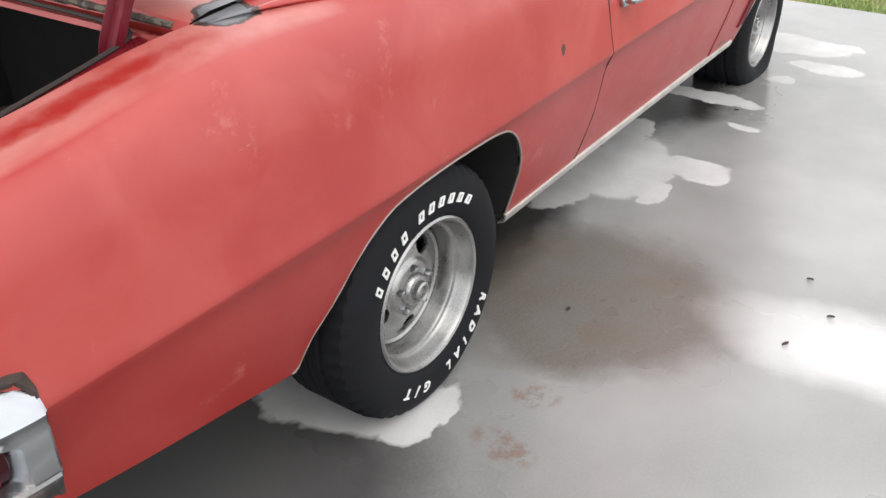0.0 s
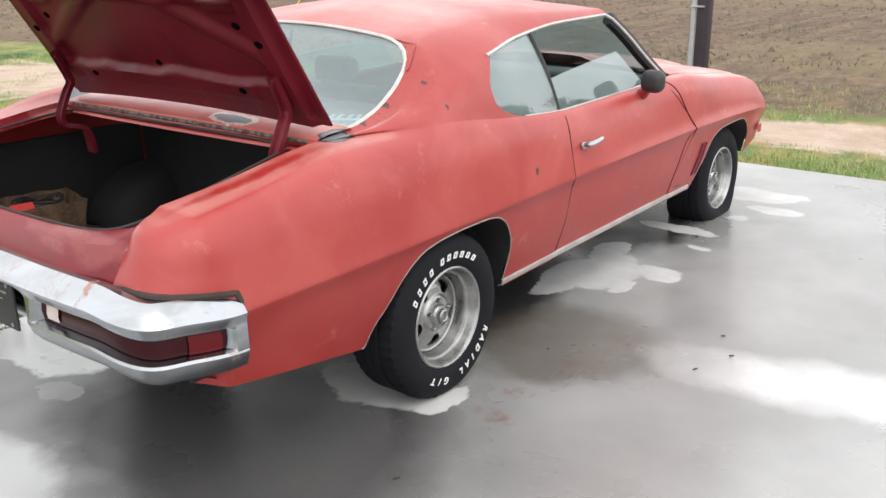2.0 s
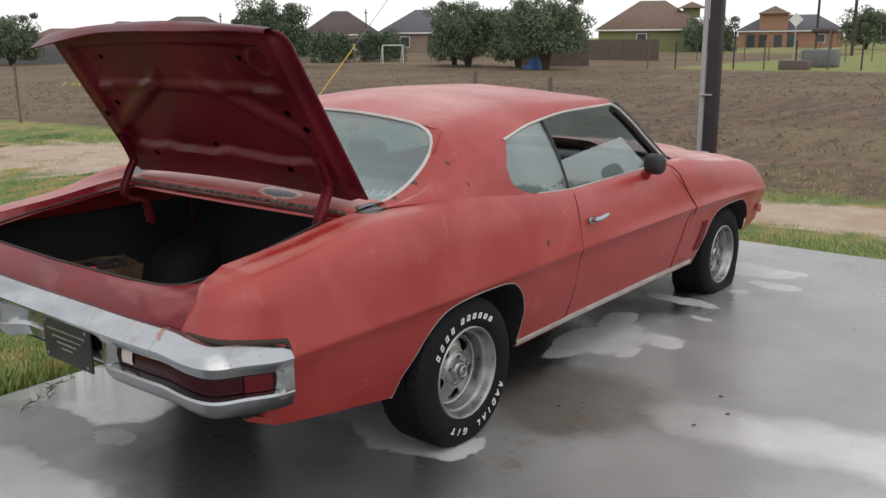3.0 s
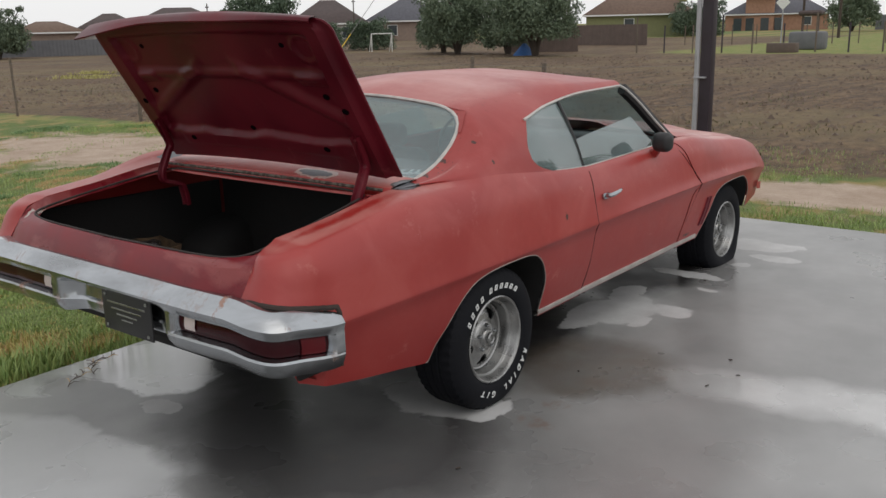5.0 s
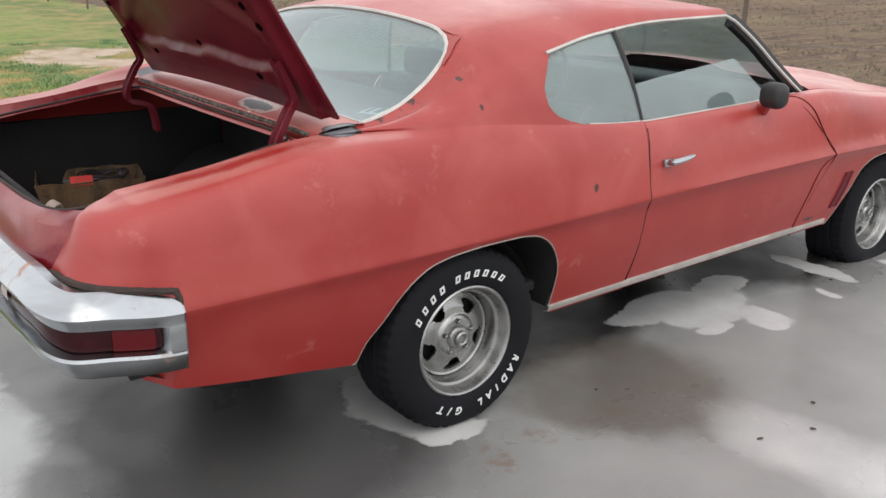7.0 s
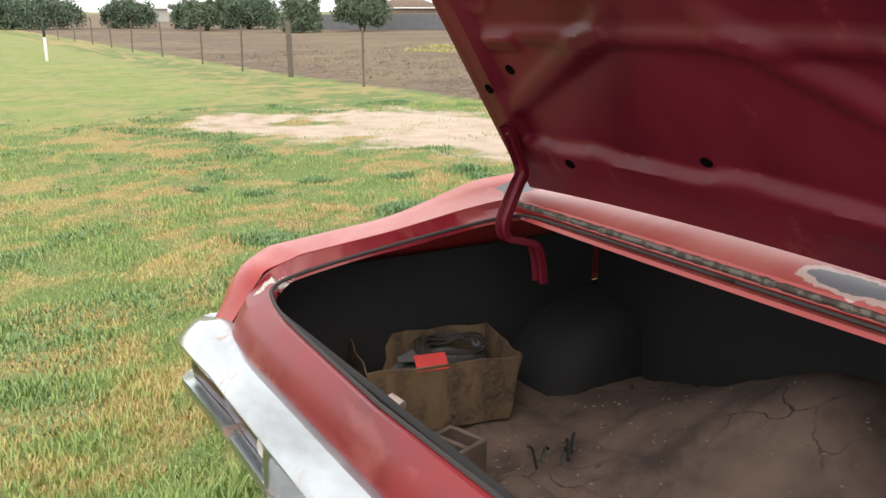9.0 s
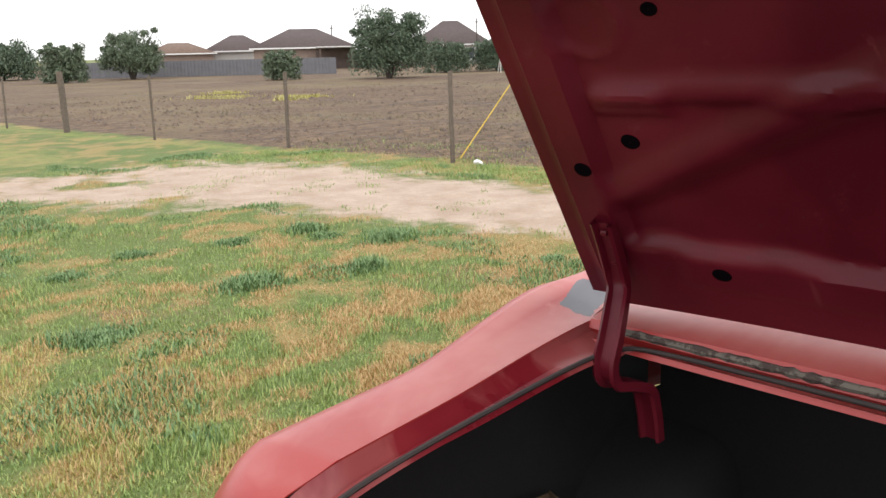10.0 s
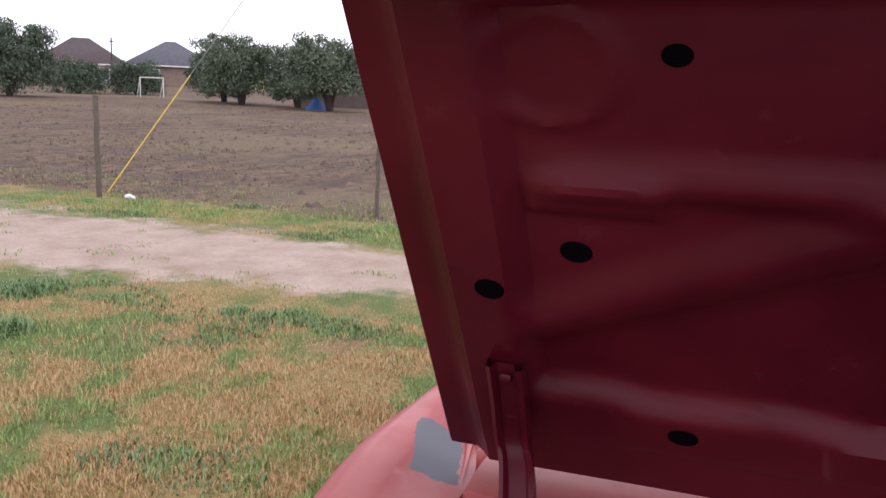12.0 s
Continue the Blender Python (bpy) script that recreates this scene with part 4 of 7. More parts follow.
def rear_glass_rows(inset=0.0, lift=0.0):
    rows = []
    for s in np.linspace(0, 1, 14):
        x = -0.25 + 0.425 * s
        h, z = t_h(x) - 0.006 - inset, t_z(x) - 0.006 + lift
        bow = 0.022 + 0.034 * s
        rows.append([(x - 0.03 * (1 - f * f) * (1 - s), -h * f, z + bow * (1 - f * f)) for f in np.linspace(-1, 1, 19)])
    return rows


part("rear_window", thick(grid(rear_glass_rows()), 0.004), GLASS_REAR, car, "dusty rear window glass")
rg = rear_glass_rows(0.0, 0.006)


def round_corner(side, top):
    """Rounds the upper corner of the rear window: the arc, and the paint that fills the corner."""
    path = [Vector(p) for p in side] + [Vector(p) for p in top[1:]]
    a, c, b = path[0], Vector(top[0]), path[-1]
    mid = Vector((c.x, 0, c.z))
    arc = [a * (1 - s) ** 2 + c * 2 * s * (1 - s) + b * s * s for s in np.linspace(0, 1, len(path))]
    return arc, [[p + (p - mid) * 0.03 + Vector((0, 0, 0.001)) for p in path], [p + Vector((0, 0, 0.003)) for p in path], [p + Vector((0, 0, 0.004)) for p in arc]]


arc_r, fill_r = round_corner([r[0] for r in rg[-4:]], rg[-1][:3])
arc_l, fill_l = round_corner([r[-1] for r in rg[-4:]], rg[-1][:-4:-1])
for fill in (fill_r, fill_l):
    part("window_corner", grid(fill), PAINT, car)
edge_loop = [r[0] for r in rg[:-4]] + arc_r + rg[-1][3:-3] + arc_l[::-1] + [r[-1] for r in rg[-5::-1]] + rg[0][::-1][1:-1]
part("rear_window_trim", tube(edge_loop + edge_loop[:2], 0.008, 6, False), TRIM, car, "bright rear window trim")
ws = [[(A_TOP[0] + 0.01 + (A_BASE[0] + 0.03 - A_TOP[0]) * s + 0.16 * (1 - f * f) * s + 0.03 * (1 - f * f), (0.665 + 0.12 * s) * f, 1.278 + 0.03 * (1 - f * f) * (1 - s) - 0.352 * s) for f in np.linspace(-1, 1, 17)] for s in np.linspace(0, 1, 10)]
part("windscreen", thick(grid(ws), 0.004), GLASS, car, "windscreen glass")

# hood, cowl, nose
def hood_row(x):
    hs, zs = section(x)
    h, z = hs[8], zs[8]
    pts = [(h, z), (h - 0.012, z - 0.022), (h - 0.022, z - 0.022), (h - 0.028, z + 0.012), (h * 0.7, z + 0.030), (h * 0.42, z + 0.042), (h * 0.3, z + 0.068), (0, z + 0.075)]
    right = [(x, -a, b) for a, b in (spline2(pts, s) for s in np.linspace(0, 1, 19))]
    return right + [(a, -b, c) for a, b, c in right[-2::-1]]


part("hood", grid([hood_row(x) for x in np.linspace(2.12, 3.60, 28)], flip=False), PAINT, car, "faded red hood with raised centre", angle=40)
# a black tube in the valley stands in for the gap's shade
both_sides("hood_gap", lambda: tube([(x, -section(x)[0][8] + 0.017, section(x)[1][8] - 0.012) for x in np.linspace(2.13, 3.58, 30)], 0.009, 6), BLACK, car, "black strip painting in the shade of the gap between hood and fender")
part("cowl_panel", grid([[(x + 0.13 * (1 - f * f), 0.80 * f, 0.925 + 0.012 * (1 - f * f)) for f in np.linspace(-1, 1, 13)] for x in np.linspace(1.95, 2.06, 4)]), BLACK, car)


def nose():
    rows = []
    for s in np.linspace(0, 1, 14):
        a = s * math.pi * 0.62
        line = []
        for f in np.linspace(-1, 1, 25):
            h = section(3.6)[0][8] + 0.12 * min(1, s * 2.2)
            bow = 0.13 * (1 - f * f) + 0.05 * (1 - abs(f) ** 6)
            line.append((3.59 + (0.03 + bow) * math.sin(a) - 0.04 * s, h * f, 0.745 - 0.42 * s + 0.03 * (1 - f * f) * (1 - s)))
        rows.append(line)
    return grid(rows)


part("nose", nose(), PAINT, car, "faded red front end")
part("front_bumper_corner", grid([[(3.42 + 0.22 * s, -0.86 + 0.06 * s - 0.02 * math.sin(math.pi * s), 0.47 - 0.05 * f - 0.03 * s) for f in np.linspace(0, 1, 4)] for s in np.linspace(0, 1, 8)]), PAINT, car)

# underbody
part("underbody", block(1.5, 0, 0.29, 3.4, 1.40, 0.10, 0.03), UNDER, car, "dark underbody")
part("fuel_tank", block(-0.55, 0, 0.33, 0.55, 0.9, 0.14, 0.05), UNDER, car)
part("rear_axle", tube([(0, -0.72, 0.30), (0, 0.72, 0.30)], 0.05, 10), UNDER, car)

# ---- the car: tail, trunk and lid ----
def crest_at(z):
    """Place of the rear corner's edge at a height."""
    zs = [c[2] for c in CREST][::-1]
    return tuple(float(np.interp(z, zs, [c[i] for c in CREST][::-1])) for i in (0, 1))


def rim_x(y):
    return float(np.interp(abs(y), (0.0, 0.45, 0.62, 0.685, 0.72, 0.75), (-1.17, -1.155, -1.13, -1.085, -1.075, -1.07)))


def tail_panel():
    rows = []
    for f in np.linspace(-1, 1, 61):
        y, e = 0.752 * f, abs(f) ** 9
        lip = rim_x(y)
        row = [(lip + 0.006, y, 0.852 + 0.03 * e), (lip - 0.004, y, 0.868 + 0.022 * e), (lip - 0.016 + 0.012 * e, y, 0.869 + 0.020 * e)]
        for x, z in ((-1.196, 0.851), (-1.212, 0.82), (-1.225, 0.785), (-1.232, 0.752), (-1.185, 0.70), (-1.165, 0.62), (-1.13, 0.54)):
            cx, cy = crest_at(z)
            row.append((x + (cx - 0.003 - x) * e, (cy + 0.003) * f, z))
        rows.append(row)
    return grid(rows)


part("tail_panel", tail_panel(), TAILRED, car, "dark glossy red tail panel below the trunk opening")


# The rim of the trunk opening: its right half, from the front middle round to the tail.
HALF = smooth_line([(-0.455, 0.0, 0.992), (-0.45, 0.35, 0.990), (-0.44, 0.56, 0.984), (-0.455, 0.635, 0.978), (-0.55, 0.665, 0.966), (-0.80, 0.690, 0.928), (-0.98, 0.700, 0.897), (-1.08, 0.685, 0.880), (-1.130, 0.62, 0.872), (-1.155, 0.45, 0.870), (-1.17, 0.0, 0.870)], 40)
RIM = [Vector((p.x, -p.y, p.z)) for p in HALF] + [Vector(p) for p in HALF[-2:0:-1]]
part("trunk_seal", tube(RIM + RIM[:2], 0.0045, 6, False), SEAL, car, "black rubber trunk seal")


RIM_SIDE = sorted((p for p in HALF if p.y > 0.63), key=lambda p: p.x)
RIM_X = [p.x for p in RIM_SIDE]


def deck_side():
    """The sunken channel between quarter panel edge and trunk seal, right side."""
    rows = []
    for x in np.linspace(-1.12, -0.40, 40):
        hs, zs = section(x)
        if x < -1.0:
            hs, zs = [*hs[:8], float(np.interp(x, [c[0] for c in CREST[::-1]], [c[1] for c in CREST[::-1]]))], [*zs[:8], float(np.interp(x, [c[0] for c in CREST[::-1]], [c[2] for c in CREST[::-1]]))]
        rim_y, rim_z = (float(np.interp(x, RIM_X, [p[i] for p in RIM_SIDE])) for i in (1, 2))
        inner = min(rim_y, hs[8] - 0.03) if x > -1.10 else hs[8] - 0.03
        low = min(rim_z, zs[8] - 0.02)
        rows.append([(x, -hs[8], zs[8]), (x, -hs[8] + 0.008, zs[8] - 0.014), (x, -(hs[8] + inner) / 2, (zs[8] + low) / 2 - 0.018), (x, -inner, low - 0.003), (x, -inner + 0.006, low - 0.010)])
    return grid(rows)


both_sides("drain_channel", deck_side, TAILRED, car, "dark red drain channel beside the trunk seal")


def deck_front():
    rows = []
    for f in np.linspace(-1, 1, 41):
        y = 0.735 * f
        crown = 0.03 * (1 - f * f)
        xb, bow = -0.24 - 0.03 * (1 - f * f), 0.012 * (1 - f * f)
        rows.append([(xb, y, 1.018 + 0.8 * crown), (xb - 0.03, y, 1.020 + 0.8 * crown), (-0.36, y, 1.014 + 0.6 * crown), (-0.405 - bow, y, 1.004 + 0.3 * crown), (-0.418 - bow, y, 0.990), (-0.405 - bow, y, 0.970), (-0.435 - bow, y, 0.977), (-0.441 - bow, y, 0.968)])
    return grid(rows)


part("deck_panel", deck_front(), PAINT, car, "faded red panel below the rear window")
part("deck_gutter", tube([(-0.414 - 0.012 * (1 - (y / 0.7) ** 2) + 0.004 * noise.noise((y * 30, 1, 1)), y, 0.995 + 0.006 * (1 - (y / 0.7) ** 2)) for y in np.linspace(-0.70, 0.70, 90)], [0.0075 + 0.004 * noise.noise((k * 0.9, 2, 2)) for k in range(90)], 6), FLAKED, car, "rust-flaked gutter lip at the trunk opening")

# inside of the trunk
FLOOR = 0.425


def mat_fold(x, y):
    """Creases pressed into the trunk mat by folding."""
    wander = 0.03 * noise.noise((x * 5, y * 5, 7))
    across = sum(math.exp(-((x + wander - c) / 0.014) ** 2) for c in (-0.86, -0.62, -0.40))
    along = sum(math.exp(-((y + wander - c) / 0.014) ** 2) for c in (-0.34, 0.06, 0.38))
    return min(1.0, across + along)


def floor_z(x, y):
    """Height of the humped mat on the trunk floor."""
    return FLOOR + 0.014 * noise.noise((x * 6, y * 6, 1)) + 0.006 * noise.noise((x * 19, y * 19, 2)) - 0.012 * mat_fold(x, y) + 0.075 * max(0.0, min(1.0, (-0.95 - x) / 0.15)) + 0.29 * math.exp(-((x + 0.08) / 0.34) ** 2 - ((y + 0.16) / 0.46) ** 2)


part("trunk_floor", grid([[(x, y, floor_z(x, y)) for y in np.linspace(-0.86, 0.86, 80)] for x in np.linspace(-1.11, 0.0, 60)]), MAT_TRUNK, car, "dirty brown trunk floor with a humped mat")
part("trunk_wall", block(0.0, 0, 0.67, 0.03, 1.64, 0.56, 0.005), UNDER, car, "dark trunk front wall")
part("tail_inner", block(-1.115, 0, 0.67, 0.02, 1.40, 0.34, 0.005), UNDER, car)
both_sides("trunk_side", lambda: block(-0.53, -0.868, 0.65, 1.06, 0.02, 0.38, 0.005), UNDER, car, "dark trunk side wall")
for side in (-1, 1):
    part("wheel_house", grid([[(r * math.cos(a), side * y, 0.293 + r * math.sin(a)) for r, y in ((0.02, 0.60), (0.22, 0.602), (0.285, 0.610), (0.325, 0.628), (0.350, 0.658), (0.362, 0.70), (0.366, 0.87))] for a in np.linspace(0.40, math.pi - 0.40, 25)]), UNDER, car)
part("parcel_shelf", block(0.02, 0, 0.985, 0.52, 1.36, 0.02, 0.004), VINYL, car)

# the lid, open: local u runs from the hinge up, w across
LID_BASE, LID_WAY = Vector((-0.352, 0, 1.027)), Vector((-0.515, 0, 0.857))
LID_OUT = Vector((0.857, 0, 0.515))
LID_BOW = 0.028


def lid_at(u, w, n=0.0):
    return LID_BASE + LID_WAY * (u + LID_BOW * max(0.0, 1 - (w / 0.74) ** 2) * max(0.0, 1 - u / 0.25)) + LID_OUT * n + Vector((0, w + 0.027, 0))


LID_LEN = 0.745


def lid_edge(u):
    """Half width of the lid at a length u."""
    e = max(0.0, (u - (LID_LEN - 0.065)) / 0.065)
    return 0.755 - 0.07 * (1 - math.sqrt(max(0.0, 1 - e * e)))


def lid_skin(n0, crown, inset, ribs):
    rows = []
    for u in np.linspace(inset, LID_LEN - inset * 0.5, 90):
        half = max(0.02, lid_edge(u) - inset)
        row = []
        for f in np.linspace(-1, 1, 121):
            w = half * f
            n = n0 + crown * (1 - f * f) + (lid_relief(u, w) if ribs else 0.0)
            row.append(lid_at(u - 0.035 * f * f * (u / LID_LEN) ** 3, w, n))
        rows.append(row)
    return rows


def bell(x, c, r):
    d = abs(x - c) / r
    return 0.0 if d >= 1 else (1 - d * d) ** 2


def rise(x, lo, hi):
    t = min(1.0, max(0.0, (x - lo) / (hi - lo)))
    return t * t * (3 - 2 * t)


def lid_relief(u, w):
    """Pressed panel of the underside: positive is sunk towards the outer skin."""
    a = abs(w)
    wave = 0.008 * math.sin(w * 11) + 0.004 * math.sin(w * 29 + 1)
    side = lid_edge(u) - a
    # the folded rim of the outer skin lies lower than the inner panel
    border = 1 - rise(side, 0.046, 0.056)
    notch = 0.006 * rise(math.sin(w * 17 + 0.6), 0.2, 0.5)
    field = rise(u + wave + notch, 0.146, 0.178) * rise(side, 0.128, 0.150) * rise(LID_LEN - u, 0.06, 0.09)
    line = u - 0.27 - 0.50 * max(0.0, 0.60 - a)
    diag = bell(line, 0.0, 0.055) * rise(a, 0.08, 0.16) * (u < 0.66)
    cross = bell(u, 0.475, 0.035) * (1 - rise(a, 0.55, 0.62))
    pad = (1 - rise(abs(u - 0.455), 0.016, 0.034)) * (1 - rise(abs(a - 0.53), 0.060, 0.085))
    boss = bell(math.hypot(u - 0.595, a - 0.565), 0.058, 0.014)
    hem = bell(side, 0.058, 0.007) * (u > 0.04)
    shelf = (1 - rise(abs(u - 0.115), 0.030, 0.040)) * (1 - rise(a, 0.50, 0.52)) * (0.5 + u * 4)
    up = min(1.0, 0.75 * diag + 0.6 * cross + 0.28 * boss + 0.45 * pad)
    return (1 - border) * (0.024 * field * (1 - up) - 0.004 * hem - 0.003 * shelf) + 0.020 * border


inner_rows = lid_skin(0.0, 0.0, 0.0, True)
outer_rows = lid_skin(0.030, 0.014, 0.0, False)
rim_a = [r[0] for r in inner_rows] + inner_rows[-1][1:-1] + [r[-1] for r in inner_rows[::-1]] + inner_rows[0][::-1][1:-1]
rim_b = [r[0] for r in outer_rows] + outer_rows[-1][1:-1] + [r[-1] for r in outer_rows[::-1]] + outer_rows[0][::-1][1:-1]
lid_bm = merged(grid(inner_rows), grid([rim_a, [a * 0.5 + b * 0.5 + (a - LID_BASE).normalized() * 0.004 for a, b in zip(rim_a, rim_b)], rim_b], close=True))
bmesh.ops.remove_doubles(lid_bm, verts=lid_bm.verts, dist=1e-4)
bmesh.ops.recalc_face_normals(lid_bm, faces=lid_bm.faces)
lid = part("trunk_lid", lid_bm, INNER, car, "open red trunk lid showing its ribbed underside")
part("outer_skin", grid(outer_rows), PAINT, lid, "faded outer skin of the lid")
lip_rows = []
for f in np.linspace(-1, 1, 81):
    w = 0.700 * f
    deep = 0.012 + 0.030 * rise(w, -0.68, -0.2) + 0.060 * rise(w, 0.2, 0.7)
    bend = -0.035 * f * f
    lip_rows.append([lid_at(LID_LEN + bend + du, w, n) for du, n in ((-0.004, 0.036), (0.010, 0.022), (0.017, 0.0), (0.016, -0.5 * deep), (0.010, -deep), (0.004, -deep), (-0.004, -0.4 * deep), (-0.02, -0.004))])
lip = grid(lip_rows)
bmesh.ops.recalc_face_normals(lip, faces=lip.faces)
part("rear_lip", lip, INNER, lid, "turned-down rear edge of the lid")
for u, w, r in ((0.324, 0.648, 0.018), (0.371, 0.553, 0.018), (0.12, 0.438, 0.018), (0.185, 0.0, 0.017), (0.602, 0.45, 0.014)):
    for s in (-1, 1):
        if w < 0.1 and s < 0:
            continue
        # a near-black disc on the skin paints the shade inside the hole
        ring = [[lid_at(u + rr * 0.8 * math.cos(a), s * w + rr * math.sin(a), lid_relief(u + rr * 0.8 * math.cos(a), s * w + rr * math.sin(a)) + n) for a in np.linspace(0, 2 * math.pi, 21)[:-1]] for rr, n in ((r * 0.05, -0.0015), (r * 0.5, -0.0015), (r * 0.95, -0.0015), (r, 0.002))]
        part("access_hole", grid(ring, close=True), HOLE_SHADE, lid, "black disc painting the shade of a round access hole")

# goose-neck hinges
for s in (-1, 1):
    neck = smooth_line([lid_at(0.215, s * 0.64, -0.004), lid_at(0.15, s * 0.64, -0.010), lid_at(0.08, s * 0.64, -0.022), (-0.445, s * 0.64 + 0.01, 1.05), (-0.478, s * 0.638, 1.0), (-0.494, s * 0.636, 0.96), (-0.487, s * 0.632, 0.93), (-0.455, s * 0.62, 0.922), (-0.415, s * 0.61, 0.905), (-0.40, s * 0.605, 0.86), (-0.395, s * 0.60, 0.80)], 44)
    rows = []
    for i, p in enumerate(neck):
        q, o = neck[min(i + 1, 43)], neck[max(i - 1, 0)]
        way = (q - o).normalized()
        side = Vector((0, 1, 0))
        up = way.cross(side)
        rows.append([p + side * a + up * b for a, b in ((-0.022, 0.004), (-0.022, -0.014), (-0.016, -0.017), (-0.011, -0.006), (0.011, -0.006), (0.016, -0.017), (0.022, -0.014), (0.022, 0.004))])
    hb = grid(rows, close=True)
    bmesh.ops.recalc_face_normals(hb, faces=hb.faces)
    hinge = part("lid_hinge", hb, INNER, lid, "dark red goose-neck hinge arm")
    for u in (0.195, 0.125):
        part("hinge_bolt", block(*lid_at(u, s * 0.64, -0.014), 0.010, 0.015, 0.010, 0.003), INNER, hinge)

# ---- rear bumper ----
plan = smooth_line([(-1.290, 0.0, 0), (-1.288, 0.30, 0), (-1.284, 0.55, -0.002), (-1.276, 0.75, -0.002), (-1.256, 0.875, -0.005), (-1.20, 0.955, -0.010), (-1.10, 0.979, -0.010), (-0.945, 0.985, -0.012)], 150)


def sweep(profile, pts, side):
    rows = []
    for i, p in enumerate(pts):
        q, o = pts[min(i + 1, len(pts) - 1)], pts[max(i - 1, 0)]
        way = Vector((q.x - o.x, q.y - o.y, 0)).normalized()
        out = Vector((-way.y, way.x, 0))
        prof = profile(p.y, p.x, side) if callable(profile) else profile
        # lower towards the ends
        drop = 0.026 * rise(p.y, 0.76, 0.95) + 0.030 * rise(p.x, -1.2, -0.95)
        prof = [(d, z - drop) for d, z in prof]
        rows.append([Vector((p.x + out.x * d, (p.y + out.y * d) * side, p.z + z)) for d, z in prof])
    return rows


LAMP_START = {-1: 0.515, 1: 0.265}


def bumper_profile(h, x, side):
    """Outline of the bumper: ledge, face, lamp recess, lower bar; flat behind the plate."""
    start = LAMP_START[side]
    k = rise(h, start - 0.15, start - 0.02)
    c = 1 - k
    e = min(1.0, max(0.0, (-0.985 - x) / 0.02)) * rise(h, start - 0.01, start + 0.012)
    r = 0.030 * e - 0.015 * k * (1 - e)
    flush = k * (1 - e)
    return [(-0.066 - (0.05 if side > 0 else 0.004), 0.776), (-0.048, 0.777), (-0.036, 0.771), (-0.004, 0.740), (0.004, 0.728), (0.002, 0.721), (-0.008 + 0.006 * flush - 0.01 * c, 0.706), (-0.012 + 0.010 * flush - 0.03 * c, 0.697), (-0.016 - r - 0.05 * c, 0.693), (-0.016 - r - 0.055 * c, 0.660), (-0.015 - r - 0.055 * c, 0.631), (-0.010 - 0.3 * r + 0.005 * flush - 0.055 * c, 0.627), (-0.002 - 0.06 * c, 0.624), (0.0 - 0.06 * c, 0.618), (-0.010 - 0.055 * c, 0.590 + 0.006 * c), (-0.030 - 0.04 * c, 0.566 + 0.014 * c), (-0.09, 0.558 + 0.016 * c)]


bumper_rows = sweep(bumper_profile, plan, -1)[::-1] + sweep(bumper_profile, plan, 1)[1:]
bb = grid(bumper_rows)
bmesh.ops.recalc_face_normals(bb, faces=bb.faces)
bumper = part("rear_bumper", thick(bb, -0.003), CHROME, car, "weathered chrome rear bumper with rust spots", angle=26)
both_sides("bumper_end", lambda: grid([[p, p + Vector((0.006, 0.004, 0)), p + Vector((0.006, 0.05, 0))] for p in sweep(bumper_profile, plan, -1)[-1]]), CHROME, bumper)
# one dark tube stands in for both the rust and the shade here
def gap_line():
    low = smooth_line([(-0.950, 0.957, 0.718), (-1.0, 0.945, 0.727), (-1.05, 0.935, 0.735), (-1.105, 0.920, 0.744), (-1.148, 0.888, 0.753), (-1.178, 0.838, 0.762), (-1.190, 0.770, 0.766)], 30)
    return tube([(-0.941, -0.962, 0.50), (-0.941, -0.968, 0.60), (-0.943, -0.968, 0.69), *[(p.x, -p.y, p.z - 0.008 + 0.003 * noise.noise(p * 40)) for p in low]], [0.006, 0.006, 0.007, *[0.0115] * 28, 0.008, 0.005], 8)


part("bumper_gap", gap_line(), RUST, car, "dark strip of rust and painted shade between bumper and quarter panel")
lens_prof = [(-0.034, 0.693), (-0.026, 0.688), (-0.022, 0.661), (-0.026, 0.635), (-0.034, 0.630)]


def lens_rows(lo, hi, side):
    pts = [p for p in smooth_line([tuple(p) for p in plan], 140) if lo <= (p.y if p.x < -1.19 else p.y + (p.x + 1.19)) <= hi]
    return sweep(lens_prof, pts, side)


for s in (-1, 1):
    lamp = part("tail_lamp", grid(lens_rows(LAMP_START[s], 1.21, s)), LENS, bumper, "dark red tail lamp lens")
    part("reflector", grid([[v + Vector((-0.004, 0.004 * s, 0)) for v in r] for r in lens_rows(1.05, 1.165, s)]), LENS_HOT, lamp, "bright red end lens")
    part("reverse_lamp", grid([[v + Vector((-0.005, 0, 0)) for v in (r[1], r[1].lerp(r[2], 0.4), r[2], r[2].lerp(r[3], 0.6))] for r in lens_rows(LAMP_START[s] + 0.035, LAMP_START[s] + 0.10, s)]), LENS_CLEAR, lamp, "clouded clear reversing lens")

plate = part("plate", block(-1.246, -0.18, 0.618, 0.008, 0.31, 0.155, 0.006), BLACK, car, "black dealer plate with a dull grey emblem")
for dy, dz, w, h in ((0, 0.035, 0.24, 0.012), (0, 0.012, 0.19, 0.010), (0, -0.008, 0.13, 0.010), (0, -0.026, 0.07, 0.008)):
    part("emblem_bar", block(-1.2515, dy - 0.18, 0.618 + dz, 0.002, w, h * 0.6, 0.001, 1), ALLOY, plate, "dull grey emblem bar")
for dy in (-0.13, 0.13):
    for dz in (-0.06, 0.06):
        part("plate_bolt", block(-1.252, dy - 0.18, 0.618 + dz, 0.006, 0.012, 0.012, 0.003), ALLOY, plate)


